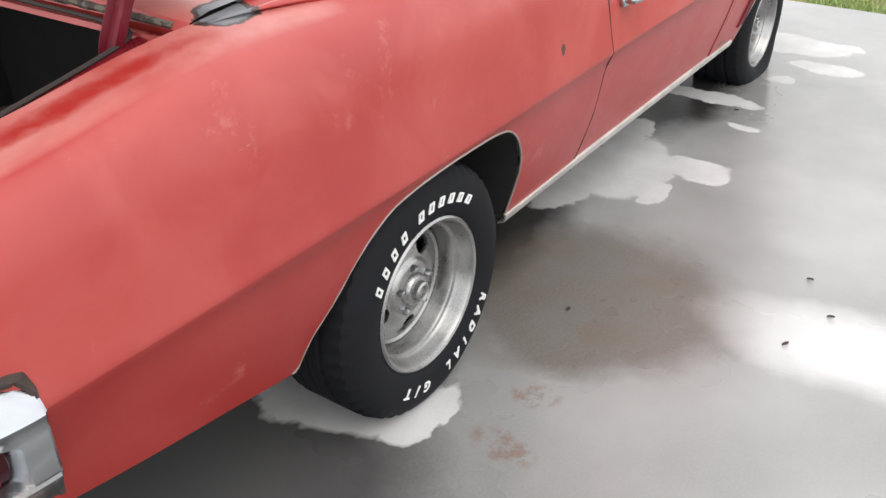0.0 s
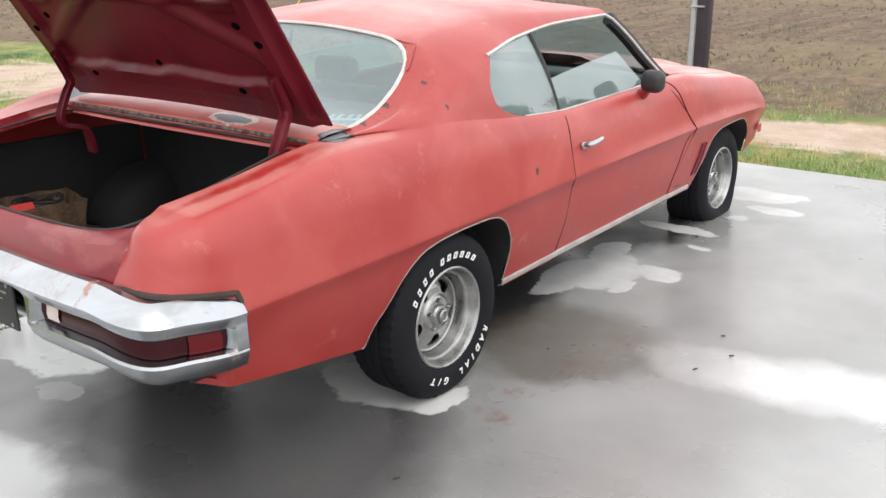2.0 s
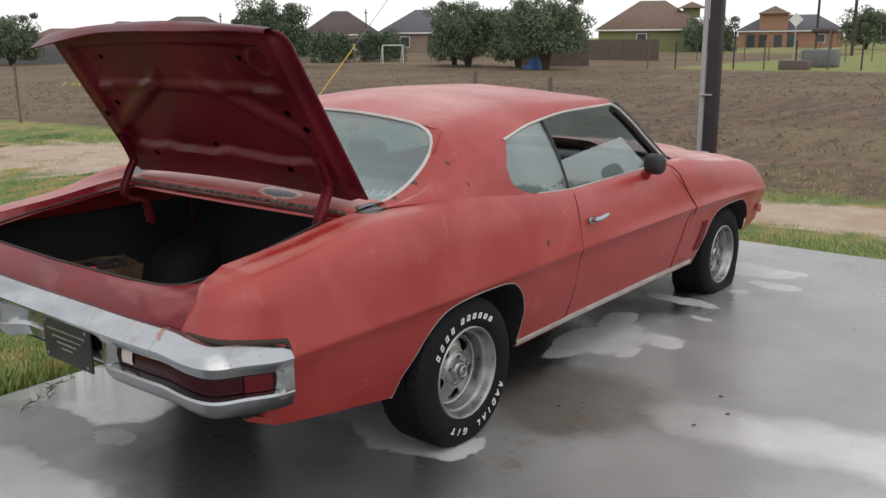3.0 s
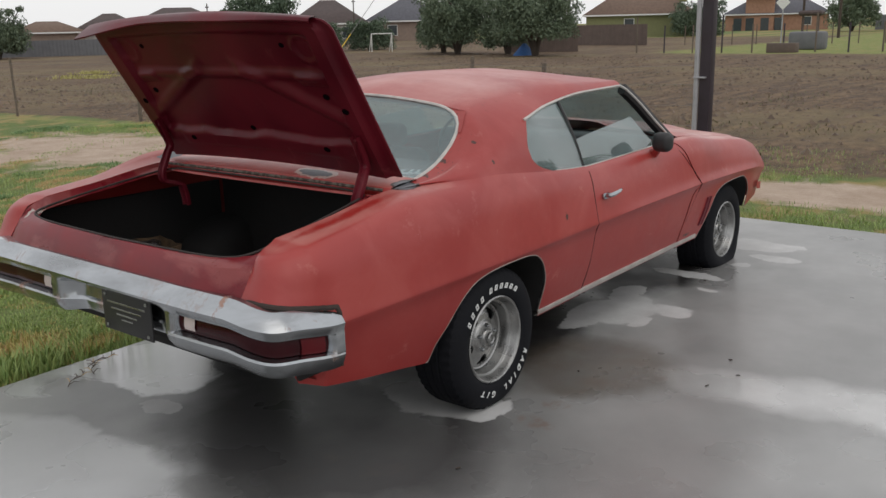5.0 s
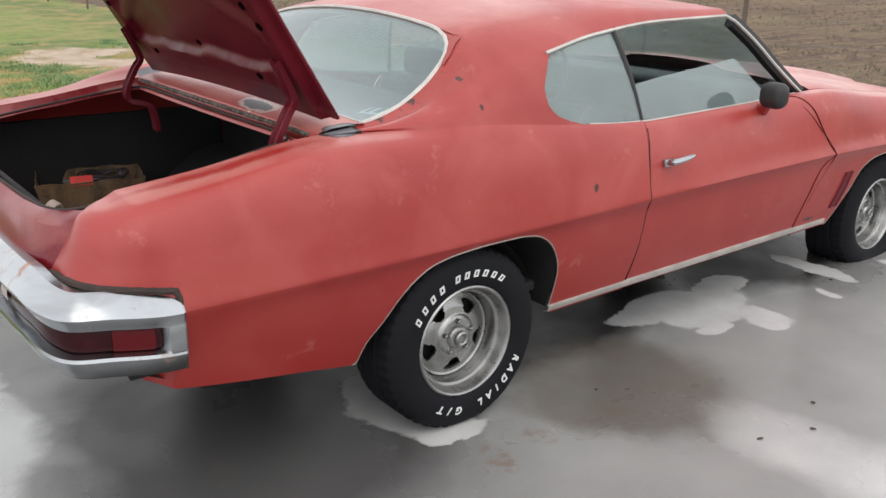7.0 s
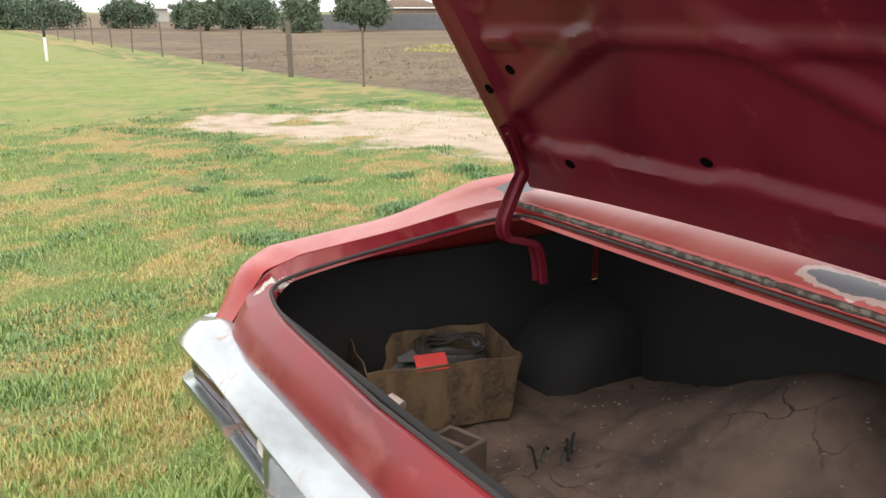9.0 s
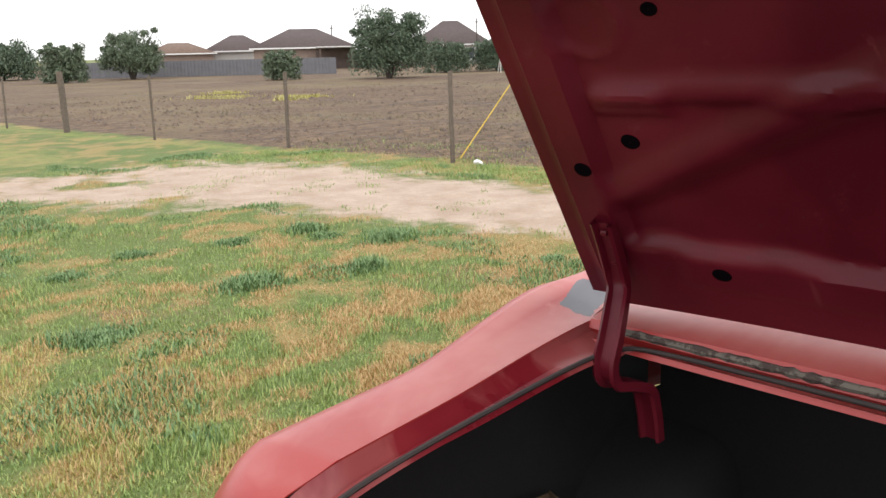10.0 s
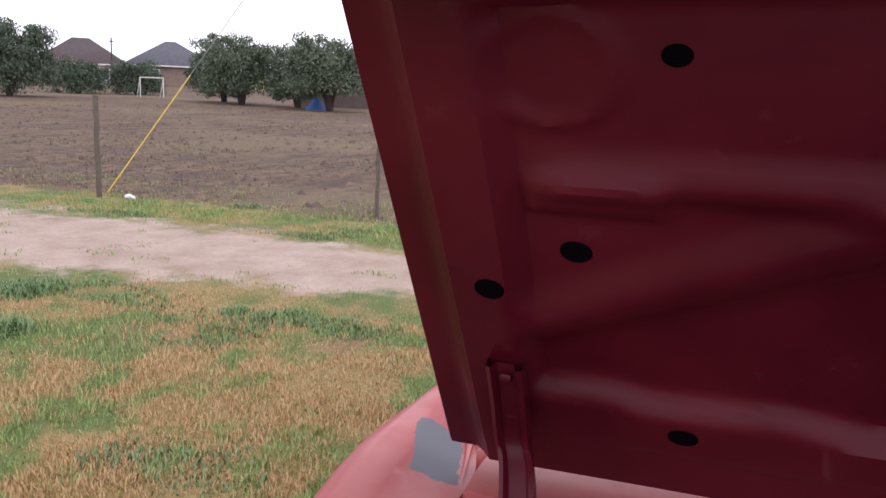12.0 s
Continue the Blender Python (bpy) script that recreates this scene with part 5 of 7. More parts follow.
# the left rear corner stands a little prouder than the right
for ob in [car, *car.children_recursive]:
    if ob.type != "MESH" or ob == lid or ob.parent == lid or ob.parent and ob.parent.parent == lid:
        continue
    for v in ob.data.vertices:
        if v.co.y > 0.6 and v.co.x < -0.5:
            share = min(1.0, (-0.5 - v.co.x) / 0.5) * min(1.0, (v.co.y - 0.6) / 0.3)
            v.co.y += 0.035 * share
            v.co.x -= 0.025 * share
        # its shoulder ahead of the trunk is squarer
        if v.co.y > 0.76 and -0.74 < v.co.x < 0.15:
            along_x = rise(v.co.x, -0.74, -0.34) * (1 - rise(v.co.x, -0.15, 0.15))
            v.co.z += 0.058 * along_x * rise(v.co.y, 0.76, 0.905) * rise(v.co.z, 0.83, 0.93)


# ---- wheels ----
def tyre_bm(r=0.314):
    prof = [(0.182, 0.098), (0.192, 0.108), (0.205, 0.116), (0.225, 0.121), (0.248, 0.122), (0.272, 0.118), (0.292, 0.108), (r - 0.006, 0.094), (r, 0.074), (r, 0.046), (r - 0.008, 0.042), (r - 0.008, 0.036), (r, 0.032), (r, 0.004), (r - 0.008, 0.0)]
    full = [(a, -b) for a, b in prof] + [(a, b) for a, b in prof[::-1][1:]]
    bm = spun(full, 144)
    # tread blocks on the shoulders
    for v in bm.verts:
        q = math.hypot(v.co.x, v.co.z)
        k = round(math.atan2(v.co.z, v.co.x) / (2 * math.pi) * 144)
        if q > r - 0.0075 and abs(v.co.y) > 0.035 and (k + (abs(v.co.y) > 0.06)) % 3 == 0:
            v.co.x *= (q - 0.008) / q
            v.co.z *= (q - 0.008) / q
    return bm


def sag(bm, hub_z, bulge=0.0):
    """Rests the tyre on the ground: what would be below it is pressed flat and bulges sideways."""
    for v in bm.verts:
        under = -hub_z + 0.001 - v.co.z
        if under > 0:
            v.co.z = -hub_z + 0.001
            v.co.y *= 1 + min(0.25, under * 2.2)
        near = max(0.0, 1 - (v.co.z + hub_z) / 0.12)
        v.co.y += math.copysign(bulge * near, v.co.y)
    return bm


def in_window(r, a):
    """Whether a place on the wheel disc lies in one of its five openings."""
    d = (math.degrees(a) - 55 + 36) % 72 - 36
    f = (r - 0.080) / 0.046
    return 0 < f < 1 and abs(d) < (9 + 10 * f) * (1 - abs(2 * f - 1) ** 6) ** 0.5


def disc_y(r):
    return float(np.interp(r, (0.03, 0.062, 0.072, 0.10, 0.128, 0.142, 0.150), (-0.050, -0.050, -0.040, -0.034, -0.020, -0.016, -0.022)))


def rim_parts(parent):
    part("rim", spun([(0.182, -0.098), (0.190, -0.104), (0.192, -0.110), (0.187, -0.114), (0.181, -0.111), (0.176, -0.100), (0.172, -0.080), (0.168, -0.072), (0.160, -0.069), (0.157, -0.062), (0.154, -0.040), (0.150, -0.024), (0.147, 0.0), (0.148, 0.06), (0.182, 0.098)], 72), ALLOY, parent, "dull aluminium deep-dish rim")
    disc = bmesh.new()
    rs = np.linspace(0.030, 0.151, 34)
    n = 180
    vs = [[disc.verts.new((r * math.cos(2 * math.pi * k / n), disc_y(r), r * math.sin(2 * math.pi * k / n))) for k in range(n)] for r in rs]
    for i in range(len(rs) - 1):
        for k in range(n):
            if not in_window((rs[i] + rs[i + 1]) / 2, 2 * math.pi * (k + 0.5) / n):
                disc.faces.new([vs[i][k], vs[i + 1][k], vs[i + 1][(k + 1) % n], vs[i][(k + 1) % n]])
    bmesh.ops.delete(disc, geom=[v for v in disc.verts if not v.link_faces], context="VERTS")
    bmesh.ops.recalc_face_normals(disc, faces=disc.faces)
    thick(disc, 0.008)
    part("spoke_disc", disc, ALLOY, parent, "dull aluminium five-spoke disc")
    part("brake_drum", spun([(0.0, 0.012), (0.13, 0.012), (0.14, 0.03), (0.14, 0.09)], 40), UNDER, parent)
    part("hub_cap", spun([(0.0, -0.079), (0.013, -0.079), (0.015, -0.087), (0.020, -0.090), (0.025, -0.086), (0.027, -0.075), (0.035, -0.073), (0.040, -0.067), (0.043, -0.055), (0.046, -0.040)], 36), ALLOY, parent, "dull metal hub cap")
    for k in range(5):
        a = 2 * math.pi * k / 5 + 0.32
        part("lug_nut", spun([(0.0, -0.074), (0.006, -0.072), (0.009, -0.066), (0.010, -0.048)], 8), CHROME, parent).location = (0.056 * math.cos(a), 0, 0.056 * math.sin(a))
    riv = mesh_of(block(0, -0.017, 0, 0.007, 0.006, 0.007, 0.002, 1), "rivet", UNDER)
    for k in range(20):
        a = 2 * math.pi * k / 20
        ob = new("rivet", riv)
        ob.parent, ob.location = parent, (0.1375 * math.cos(a), 0, 0.1375 * math.sin(a))


def letters_on(tyre, words, start, step, radius, y):
    """Raised lettering round the sidewall; None gives plain blocks of a letter's size."""
    a = start
    for ch in words:
        if ch == " ":
            a -= step * 1.3
            continue
        if ch == "#":
            b = merged(block(-0.0065, 0, 0, 0.0055, 0.005, 0.023, 0.001, 1), block(0.0065, 0, 0, 0.0055, 0.005, 0.023, 0.001, 1), block(0, 0, 0.009, 0.0085, 0.005, 0.005, 0.001, 1), block(0, 0, -0.009, 0.0085, 0.005, 0.005, 0.001, 1))
            bmesh.ops.transform(b, matrix=Matrix.Shear("XY", 4, (0.25, 0.0)), verts=b.verts)
            me = mesh_of(b, "brand_block", LETTER)
        else:
            cu = bpy.data.curves.new("letter", "FONT")
            cu.body, cu.size, cu.extrude, cu.align_x, cu.align_y = ch, 0.035, 0.002, "CENTER", "CENTER"
            cu.offset, cu.shear = 0.0011, 0.22
            tmp = new("letter", cu)
            bpy.context.view_layer.update()
            me = bpy.data.meshes.new_from_object(tmp.evaluated_get(bpy.context.evaluated_depsgraph_get()))
            me.materials.clear()
            me.materials.append(LETTER)
            bpy.data.objects.remove(tmp)
            me.transform(Matrix.Rotation(radians(90), 4, "X"))
        ob = new("raised_letter", me)
        ob.parent = tyre
        ob.matrix_basis = Matrix.Rotation(-(a - math.pi / 2), 4, "Y") @ Matrix.Translation((0, y, radius))
        a -= step
    return tyre


def wheel(x, side, hub_z, out, flat=False, words=False):
    w = new("wheel")
    w.parent = car
    w.location = (x, side * out, hub_z)
    w.rotation_euler = (0, 0, 0 if side < 0 else math.pi)
    tyre = part("tyre", sag(tyre_bm(), hub_z, 0.016 if flat else 0.003), RUBBER, w, "flat black tyre" if flat else "black tyre with raised white lettering", angle=30)
    rim_parts(w)
    if words:
        letters_on(tyre, "####", radians(149), radians(10.2), 0.238, -0.1225)
        letters_on(tyre, "######", radians(102.5), radians(9.3), 0.238, -0.1225)
        letters_on(tyre, "RADIAL G/T", radians(-28), radians(9.7), 0.238, -0.1225)
    return w


wheel(0.008, -1, 0.302, 0.825, words=True)
wheel(0.008, 1, 0.302, 0.80)
wheel(2.84, -1, 0.228, 0.745, flat=True)
wheel(2.84, 1, 0.29, 0.745)

# ---- small things on the body ----
handle = part("door_handle", merged(tube(smooth_line([(0.955, -0.945, 0.775), (0.965, -0.975, 0.782), (1.035, -0.975, 0.788), (1.085, -0.965, 0.791)], 12), [0.008, 0.011, 0.012, 0.012, 0.012, 0.011, 0.011, 0.010, 0.010, 0.009, 0.008, 0.006], 8), block(0.97, -0.938, 0.772, 0.06, 0.02, 0.03, 0.008)), CHROME, doors[0], "chrome door handle")
part("door_lock", spun([(0.0, -0.012), (0.010, -0.012), (0.016, -0.006), (0.017, 0.01)], 16), CHROME, doors[0], "chrome lock").location = (0.985, -0.928, 0.705)
mirror = part("door_mirror", block(1.62, -0.935, 0.966, 0.088, 0.115, 0.108, 0.042, 5), BLACK, doors[0], "black oval door mirror")
part("mirror_foot", tube([(1.65, -0.865, 0.895), (1.63, -0.895, 0.915), (1.61, -0.915, 0.94)], [0.03, 0.022, 0.016], 8), PAINT, mirror)
for side in (-1, 1):
    vent = []
    for s in np.linspace(0, 1, 6):
        z = 0.365 + 0.175 * s
        row = []
        for dx, dy in ((-0.004, 0.001), (0.0, 0.006), (0.006, 0.006), (0.009, 0.002), (0.047, 0.002), (0.050, 0.005), (0.056, 0.005), (0.059, 0.001)):
            x = 2.290 + 0.045 * s + dx
            row.append((x, side * (float(np.interp(z, section(x)[1], section(x)[0])) + dy), z))
        vent.append(row)
    part("fender_vent", thick(grid(vent), 0.006), INNER, fenders[0 if side < 0 else 1], "dark slanted fender vent")

# ---- interior ----
def seat(name, x, w, y):
    s = part(name, merged(block(x, y, 0.52, 0.52, w, 0.16, 0.06, 3), block(x - 0.30, y, 0.74, 0.14, w, 0.46, 0.06, 3, Matrix.Rotation(radians(-12), 4, "Y"))), VINYL, car, "dark vinyl car seat")
    return s


seat("front_seat", 1.10, 0.58, -0.34)
seat("front_seat", 1.10, 0.58, 0.34)
seat("rear_seat", 0.42, 1.25, 0)
for y in (-0.34, 0.34):
    part("headrest", block(0.78, y, 1.03, 0.09, 0.26, 0.13, 0.04, 3), VINYL, car)
part("dashboard", block(1.82, 0, 0.86, 0.30, 1.40, 0.20, 0.05, 3), BLACK, car, "black dashboard")
ring = [(1.52 + 0.07 * math.sin(a), 0.36 + 0.19 * math.cos(a), 0.90 + 0.18 * math.sin(a)) for a in np.linspace(0, 2 * math.pi, 33)]
part("steering_wheel", merged(tube(ring, 0.011, 6, False), tube([(1.52, 0.17, 0.90), (1.55, 0.36, 0.89), (1.52, 0.55, 0.90)], 0.012, 6), tube([(1.55, 0.36, 0.89), (1.8, 0.36, 0.80)], 0.02, 8)), BLACK, car, "dark thin-rimmed steering wheel")
part("rear_view_mirror", block(1.62, 0.0, 1.20, 0.02, 0.20, 0.055, 0.012), BLACK, car)
part("cabin_floor", block(1.0, 0, 0.36, 2.0, 1.6, 0.04, 0.01), VINYL, car)
decal = part("shelf_paper", block(0, 0, 0, 0.19, 0.12, 0.003, 0.001, 1), WHITE, car, "white paper strip with dark blocks on the shelf")
decal.matrix_basis = pose(-0.01, -0.525, 0.998, 0, 0, -58)
for k in range(5):
    part("dark_bar", block(-0.072 + 0.035 * k, 0.01, 0.0026, 0.022 if k % 2 else 0.014, 0.075, 0.002, 0), BLACK, decal)

# ---- in the trunk ----
rnd_crumb = random.Random(41)
crumbs = bmesh.new()
for _ in range(260):
    cx, cy = -0.98 + 0.85 * rnd_crumb.random() ** 1.4, rnd_crumb.uniform(-0.62, 0.55)
    m = Matrix.Translation((cx, cy, floor_z(cx, cy) + 0.001)) @ Matrix.Rotation(rnd_crumb.uniform(0, 6.3), 4, "Z") @ Matrix.Diagonal((rnd_crumb.uniform(0.002, 0.008), rnd_crumb.uniform(0.002, 0.005), rnd_crumb.uniform(0.001, 0.003), 1))
    bmesh.ops.create_icosphere(crumbs, subdivisions=1, radius=1.0, matrix=m)
crumb_ob = part("trunk_debris", crumbs, DEBRIS)
tagged(crumb_ob, "dry leaf crumbs and grit scattered over the trunk mat", "debris", "", "stuff")


carton = thing("cardboard_carton", "open stained cardboard carton holding a wire coil in the trunk", "box", (-0.655, 0.735, FLOOR + 0.012))


def carton_side(length, turn, off):
    """One flared side with a soft, torn upper edge."""
    rows = []
    for s in np.linspace(0, 1, 15):
        row = []
        for f in np.linspace(0, 1, 6):
            p = Vector(((s - 0.5) * length * (0.90 + 0.13 * f), off * (0.90 + 0.13 * f) + 0.008 * noise.noise((s * 4, f * 3, turn)), 0.185 * f + f * 0.010 * noise.noise((s * 5, turn, 3))))
            p.rotate(Matrix.Rotation(turn, 3, "Z"))
            row.append(p)
        rows.append(row)
    return thick(grid(rows), 0.004)


for length, turn, off in ((0.40, 0.0, -0.13), (0.40, math.pi, -0.13), (0.26, math.pi / 2, -0.20), (0.26, -math.pi / 2, -0.20)):
    part("side", carton_side(length, turn, off), CARD, carton)
part("bottom", block(0, 0, 0.004, 0.36, 0.23, 0.008, 0.001, 1), CARD, carton)
carton.rotation_euler = (0, 0, radians(-13))
rags = bmesh.new()
bmesh.ops.create_icosphere(rags, subdivisions=4, radius=0.105)
for v in rags.verts:
    v.co.z *= 0.35
    v.co.x *= 1.35
    v.co += v.co.normalized() * 0.03 * noise.noise(v.co * 14) + Vector((0, 0, 0.012 * noise.noise(v.co * 40)))
rag = part("crumpled_rag", rags, RAG)
rag.location = (-0.625, 0.735, 0.555)
tagged(rag, "crumpled dark rags lying in the carton", "rags")
ring = []
for k in range(161):
    a = 2 * math.pi * k / 23
    r = 0.066 + 0.012 * math.sin(k * 0.37) + 0.0002 * k
    ring.append((-0.60 + r * math.cos(a), 0.735 + 0.8 * r * math.sin(a), 0.603 + 0.007 * math.sin(k * 0.83) + 0.0001 * k))
coil = part("wire_coil", tube(ring, 0.0042, 5), SEAL)
tagged(coil, "loose dark coil of wire on the rags", "wire")
for k, (x, y, w, d, turn) in enumerate(((-0.70, 0.745, 0.09, 0.03, 20), (-0.72, 0.70, 0.10, 0.025, -30), (-0.52, 0.72, 0.08, 0.03, 60), (-0.66, 0.665, 0.07, 0.02, 5))):
    slip = part("paper_scrap", block(x, y, 0.606 + 0.004 * k, w, d, 0.002, 0.0, 1, Matrix.Rotation(radians(turn), 4, "Z") @ Matrix.Rotation(radians(12), 4, "X")), RAG)
    tagged(slip, "torn grey paper scrap in the carton", "paper", "paper scraps in the carton")
tag = part("red_label", block(-0.715, 0.632, 0.625, 0.085, 0.05, 0.004, 0.001, 1, Matrix.Rotation(radians(-13), 4, "Z") @ Matrix.Rotation(radians(35), 4, "X")), REDTAG)
tagged(tag, "bright red label on the edge of the carton", "label")
roll = part("tape_roll", spun([(0.022, -0.02), (0.032, -0.02), (0.032, 0.02), (0.022, 0.02), (0.022, -0.02)], 24), FLAKE)
roll.matrix_basis = pose(-0.835, 0.62, 0.53, 20, 0, 30)
tagged(roll, "pale roll of tape beside the carton", "tape")
jack = thing("jack_base", "rusty open steel jack base lying on the trunk floor", "jack", (-0.83, 0.34, FLOOR + 0.02))
jack.rotation_euler = (0, 0, radians(18))
for dx, dy, sx, sy in ((0, 0.05, 0.12, 0.012), (0, -0.05, 0.12, 0.012), (0.055, 0, 0.012, 0.1), (-0.055, 0, 0.012, 0.1), (0, 0, 0.012, 0.1)):
    part("plate", block(dx, dy, 0.06, sx, sy, 0.12, 0.003, 1), STEEL, jack)
for k in range(5):
    a, b = Vector((-0.62 + 0.03 * k, 0.30 + 0.02 * math.sin(k * 2), FLOOR + 0.03)), Vector((-0.58 + 0.035 * k, 0.36 + 0.03 * math.cos(k * 1.7), FLOOR + 0.035))
    st = part("wire_scrap", tube(smooth_line([tuple(a), tuple(a.lerp(b, 0.5) + Vector((0, 0, 0.02))), tuple(b)], 6), 0.004, 5), BLACK)
    tagged(st, "short black wire scrap on the trunk floor", "wire", "wire scraps in the trunk")

# ---- fence, pole and yard things ----
FENCE = [(8.65, 1.72), (8.18, 5.20), (7.45, 8.90), (7.35, 12.93), (6.65, 16.6), (6.30, 20.1), (6.02, 23.1), (6.0, 27.0), (6.0, 32.3), (5.9, 37.0), (6.0, 42.0), (6.0, 47.0), (5.9, 52.0), (5.7, 57.0), (5.6, 63.0)]


def fence_post(x, y, r, h, lean=0.0):
    p = thing("fence_post", "grey weathered wooden fence post with a rough top", "post", (x, y, ground_height(x, y) - 0.05), "posts of the wire fence")
    n = 7
    path = [(lean * k / n + 0.012 * noise.noise((x, y, k * 0.7)), 0.012 * noise.noise((y, x, k * 0.9)), (h + 0.05) * k / n) for k in range(n + 1)]
    part("shaft", tube(path, [r * (1 + 0.18 * noise.noise((x * 3, k, y))) for k in range(n + 1)], 8), WOOD, p)
    return p


for i, (x, y) in enumerate(FENCE):
    if i == 0:
        continue
    fence_post(x, y, 0.075 if i == 5 else (0.036 if i in (2, 3) else 0.028), 1.36 if i == 5 else (1.33 if i in (2, 3) else 1.27), 0.03 * math.sin(i * 2.3))
fence_post(13.5, 7.2, 0.05, 0.9)
for z in (0.35, 0.62, 0.90, 1.15):
    pts = []
    for (ax, ay), (bx, by) in zip(FENCE, FENCE[1:]):
        for s in np.linspace(0, 1, 6)[:-1]:
            pts.append((ax + (bx - ax) * s - 0.03, ay + (by - ay) * s, z - 0.12 - 0.03 * math.sin(math.pi * s)))
    w = part("fence_wire", tube(pts, 0.0022, 4), WIRE)
    tagged(w, "thin sagging galvanised fence wire", "wire", "wires of the fence")

pole = thing("utility_pole", "dark square steel pole with grey conduit", "pole", (8.68, 1.66, ground_height(8.68, 1.66)))
part("shaft", block(0, 0, 3.5, 0.15, 0.15, 7.0, 0.006), POST_DARK, pole)
part("conduit", tube([(-0.07, 0.115, 0.0), (-0.07, 0.115, 7.0)], 0.035, 10), CONDUIT, pole)
for z in (0.25, 1.0, 2.4):
    part("strap", block(-0.06, 0.06, z, 0.13, 0.17, 0.02, 0.004), CONDUIT, pole)
guy = thing("guy_wire", "yellow guy wire guard slanting up beside a fence post", "guy wire", (7.85, 9.15, ground_height(7.85, 9.15)))
part("guard", tube([(0, 0, 0), (1.84, 0.05, 1.62)], 0.009, 8), YELLOW, guy)
part("wire", tube([(1.84, 0.05, 1.62), (5.5, 0.15, 4.85)], 0.006, 5), WIRE, guy)
lit = bmesh.new()
bmesh.ops.create_icosphere(lit, subdivisions=3, radius=0.065)
for v in lit.verts:
    v.co.z *= 0.7
    v.co += v.co.normalized() * 0.04 * noise.noise(v.co * 16)
litter = part("litter_bag", lit, WHITE)
litter.location = (7.52, 8.45, -0.08)
tagged(litter, "crumpled white plastic bag lying in the verge", "bag")
for x, y in ((1.95, 31.0),):
    mk = thing("marker_stake", "thin white marker stake with a dark top", "stake", (x, y, -0.12))
    part("stake", block(0, 0, 0.4, 0.09, 0.03, 0.8, 0.006), WHITE, mk)
    part("top", block(0, 0, 0.98, 0.09, 0.03, 0.36, 0.006), BLACK, mk)


# ---- trees ----
def tree(x, y, h, r, seed, leaf=None, trunks=3, base=0.18, low=0.3, n=2600, label="", size=0.16):
    rnd = random.Random(seed)
    t = thing("tree", label or "bushy grey-green mesquite tree with several crooked trunks", "tree", (x, y, ground_height(x, y) - 0.05), "trees behind the field")
    tips, wood = [], bmesh.new()
    for k in range(trunks):
        a = 2 * math.pi * k / trunks + rnd.uniform(-0.5, 0.5)
        out = r * rnd.uniform(0.25, 0.5)
        top = Vector((out * math.cos(a), out * math.sin(a), h * rnd.uniform(0.5, 0.65)))
        path = smooth_line([(0, 0, 0), (top.x * 0.25 + rnd.uniform(-0.1, 0.1), top.y * 0.25, h * 0.2), tuple(top * 0.65), tuple(top)], 9)
        wood = merged(wood, tube(path, [base * (1 - 0.75 * i / 8) for i in range(9)], 7))
        for j in range(4):
            b = a + rnd.uniform(-1.3, 1.3)
            rr = r * rnd.uniform(0.5, 0.9)
            end = Vector((rr * math.cos(b), rr * math.sin(b), h * rnd.uniform(max(low, 0.35), 0.92)))
            st = path[rnd.randint(4, 8)]
            wood = merged(wood, tube(smooth_line([tuple(st), tuple(st.lerp(end, 0.5) + Vector((0, 0, 0.1 * h * rnd.uniform(-0.4, 0.8)))), tuple(end)], 6), [base * 0.4 * (1 - 0.14 * i) for i in range(6)], 5))
            tips.append(end)
    part("trunk", wood, BARK, t)
    rs = np.random.RandomState(seed)
    m = int(26 + 14 * trunks)
    ang, rad = rs.uniform(0, 2 * np.pi, m), r * np.sqrt(rs.rand(m)) * 0.85
    roofline = h * (0.72 + 0.28 * np.sqrt(np.clip(1 - (rad / r) ** 2, 0, 1))) * rs.uniform(0.72, 1.0, m)
    cz = h * low + (roofline - h * low) * rs.rand(m) ** 0.7
    centre = np.stack([rad * np.cos(ang), rad * np.sin(ang), cz], 1)
    centre = np.r_[centre, np.array([tuple(e) for e in tips])]
    cr = r * rs.uniform(0.12, 0.30, len(centre))
    n = int(n * 2.3)
    pick = rs.randint(0, len(centre), n)
    d = rs.normal(size=(n, 3))
    d *= (cr[pick] * rs.rand(n) ** 0.45 / np.linalg.norm(d, axis=1))[:, None]
    d[:, 2] *= 0.7
    p = centre[pick] + d
    # a part of the leaves fills the dome evenly
    k = n // 3
    fa, fr = rs.uniform(0, 2 * np.pi, k), r * np.sqrt(rs.rand(k)) * (0.9 + 0.1 * np.sin(np.arange(k)))
    dome = h * (0.25 + 0.62 * np.sqrt(np.clip(1 - (fr / r) ** 2, 0, 1))) * (0.9 + 0.12 * np.sin(fa * 5 + seed))
    p[:k] = np.stack([fr * np.cos(fa), fr * np.sin(fa), h * low + np.clip(dome - h * low, 0.1, None) * rs.rand(k) ** 0.6], 1)
    p = p[p[:, 2] > h * low * 0.5]
    u = rs.normal(size=p.shape)
    u[:, 2] = abs(u[:, 2]) + 0.5
    u /= np.linalg.norm(u, axis=1)[:, None]
    v = np.cross(u, rs.normal(size=p.shape))
    v /= np.linalg.norm(v, axis=1)[:, None]
    s = (0.9 * size * rs.uniform(0.5, 1.25, len(p)))[:, None]
    verts = np.stack([p - u * s, p + v * s * 0.42, p + u * s, p - v * s * 0.42], 1).reshape(-1, 3).tolist()
    faces = np.arange(len(verts)).reshape(-1, 4).tolist()
    me = bpy.data.meshes.new("crown")
    me.from_pydata(verts, [], faces)
    me.materials.append(leaf or LEAF)
    ob = new("crown", me)
    ob.parent = t
    return t


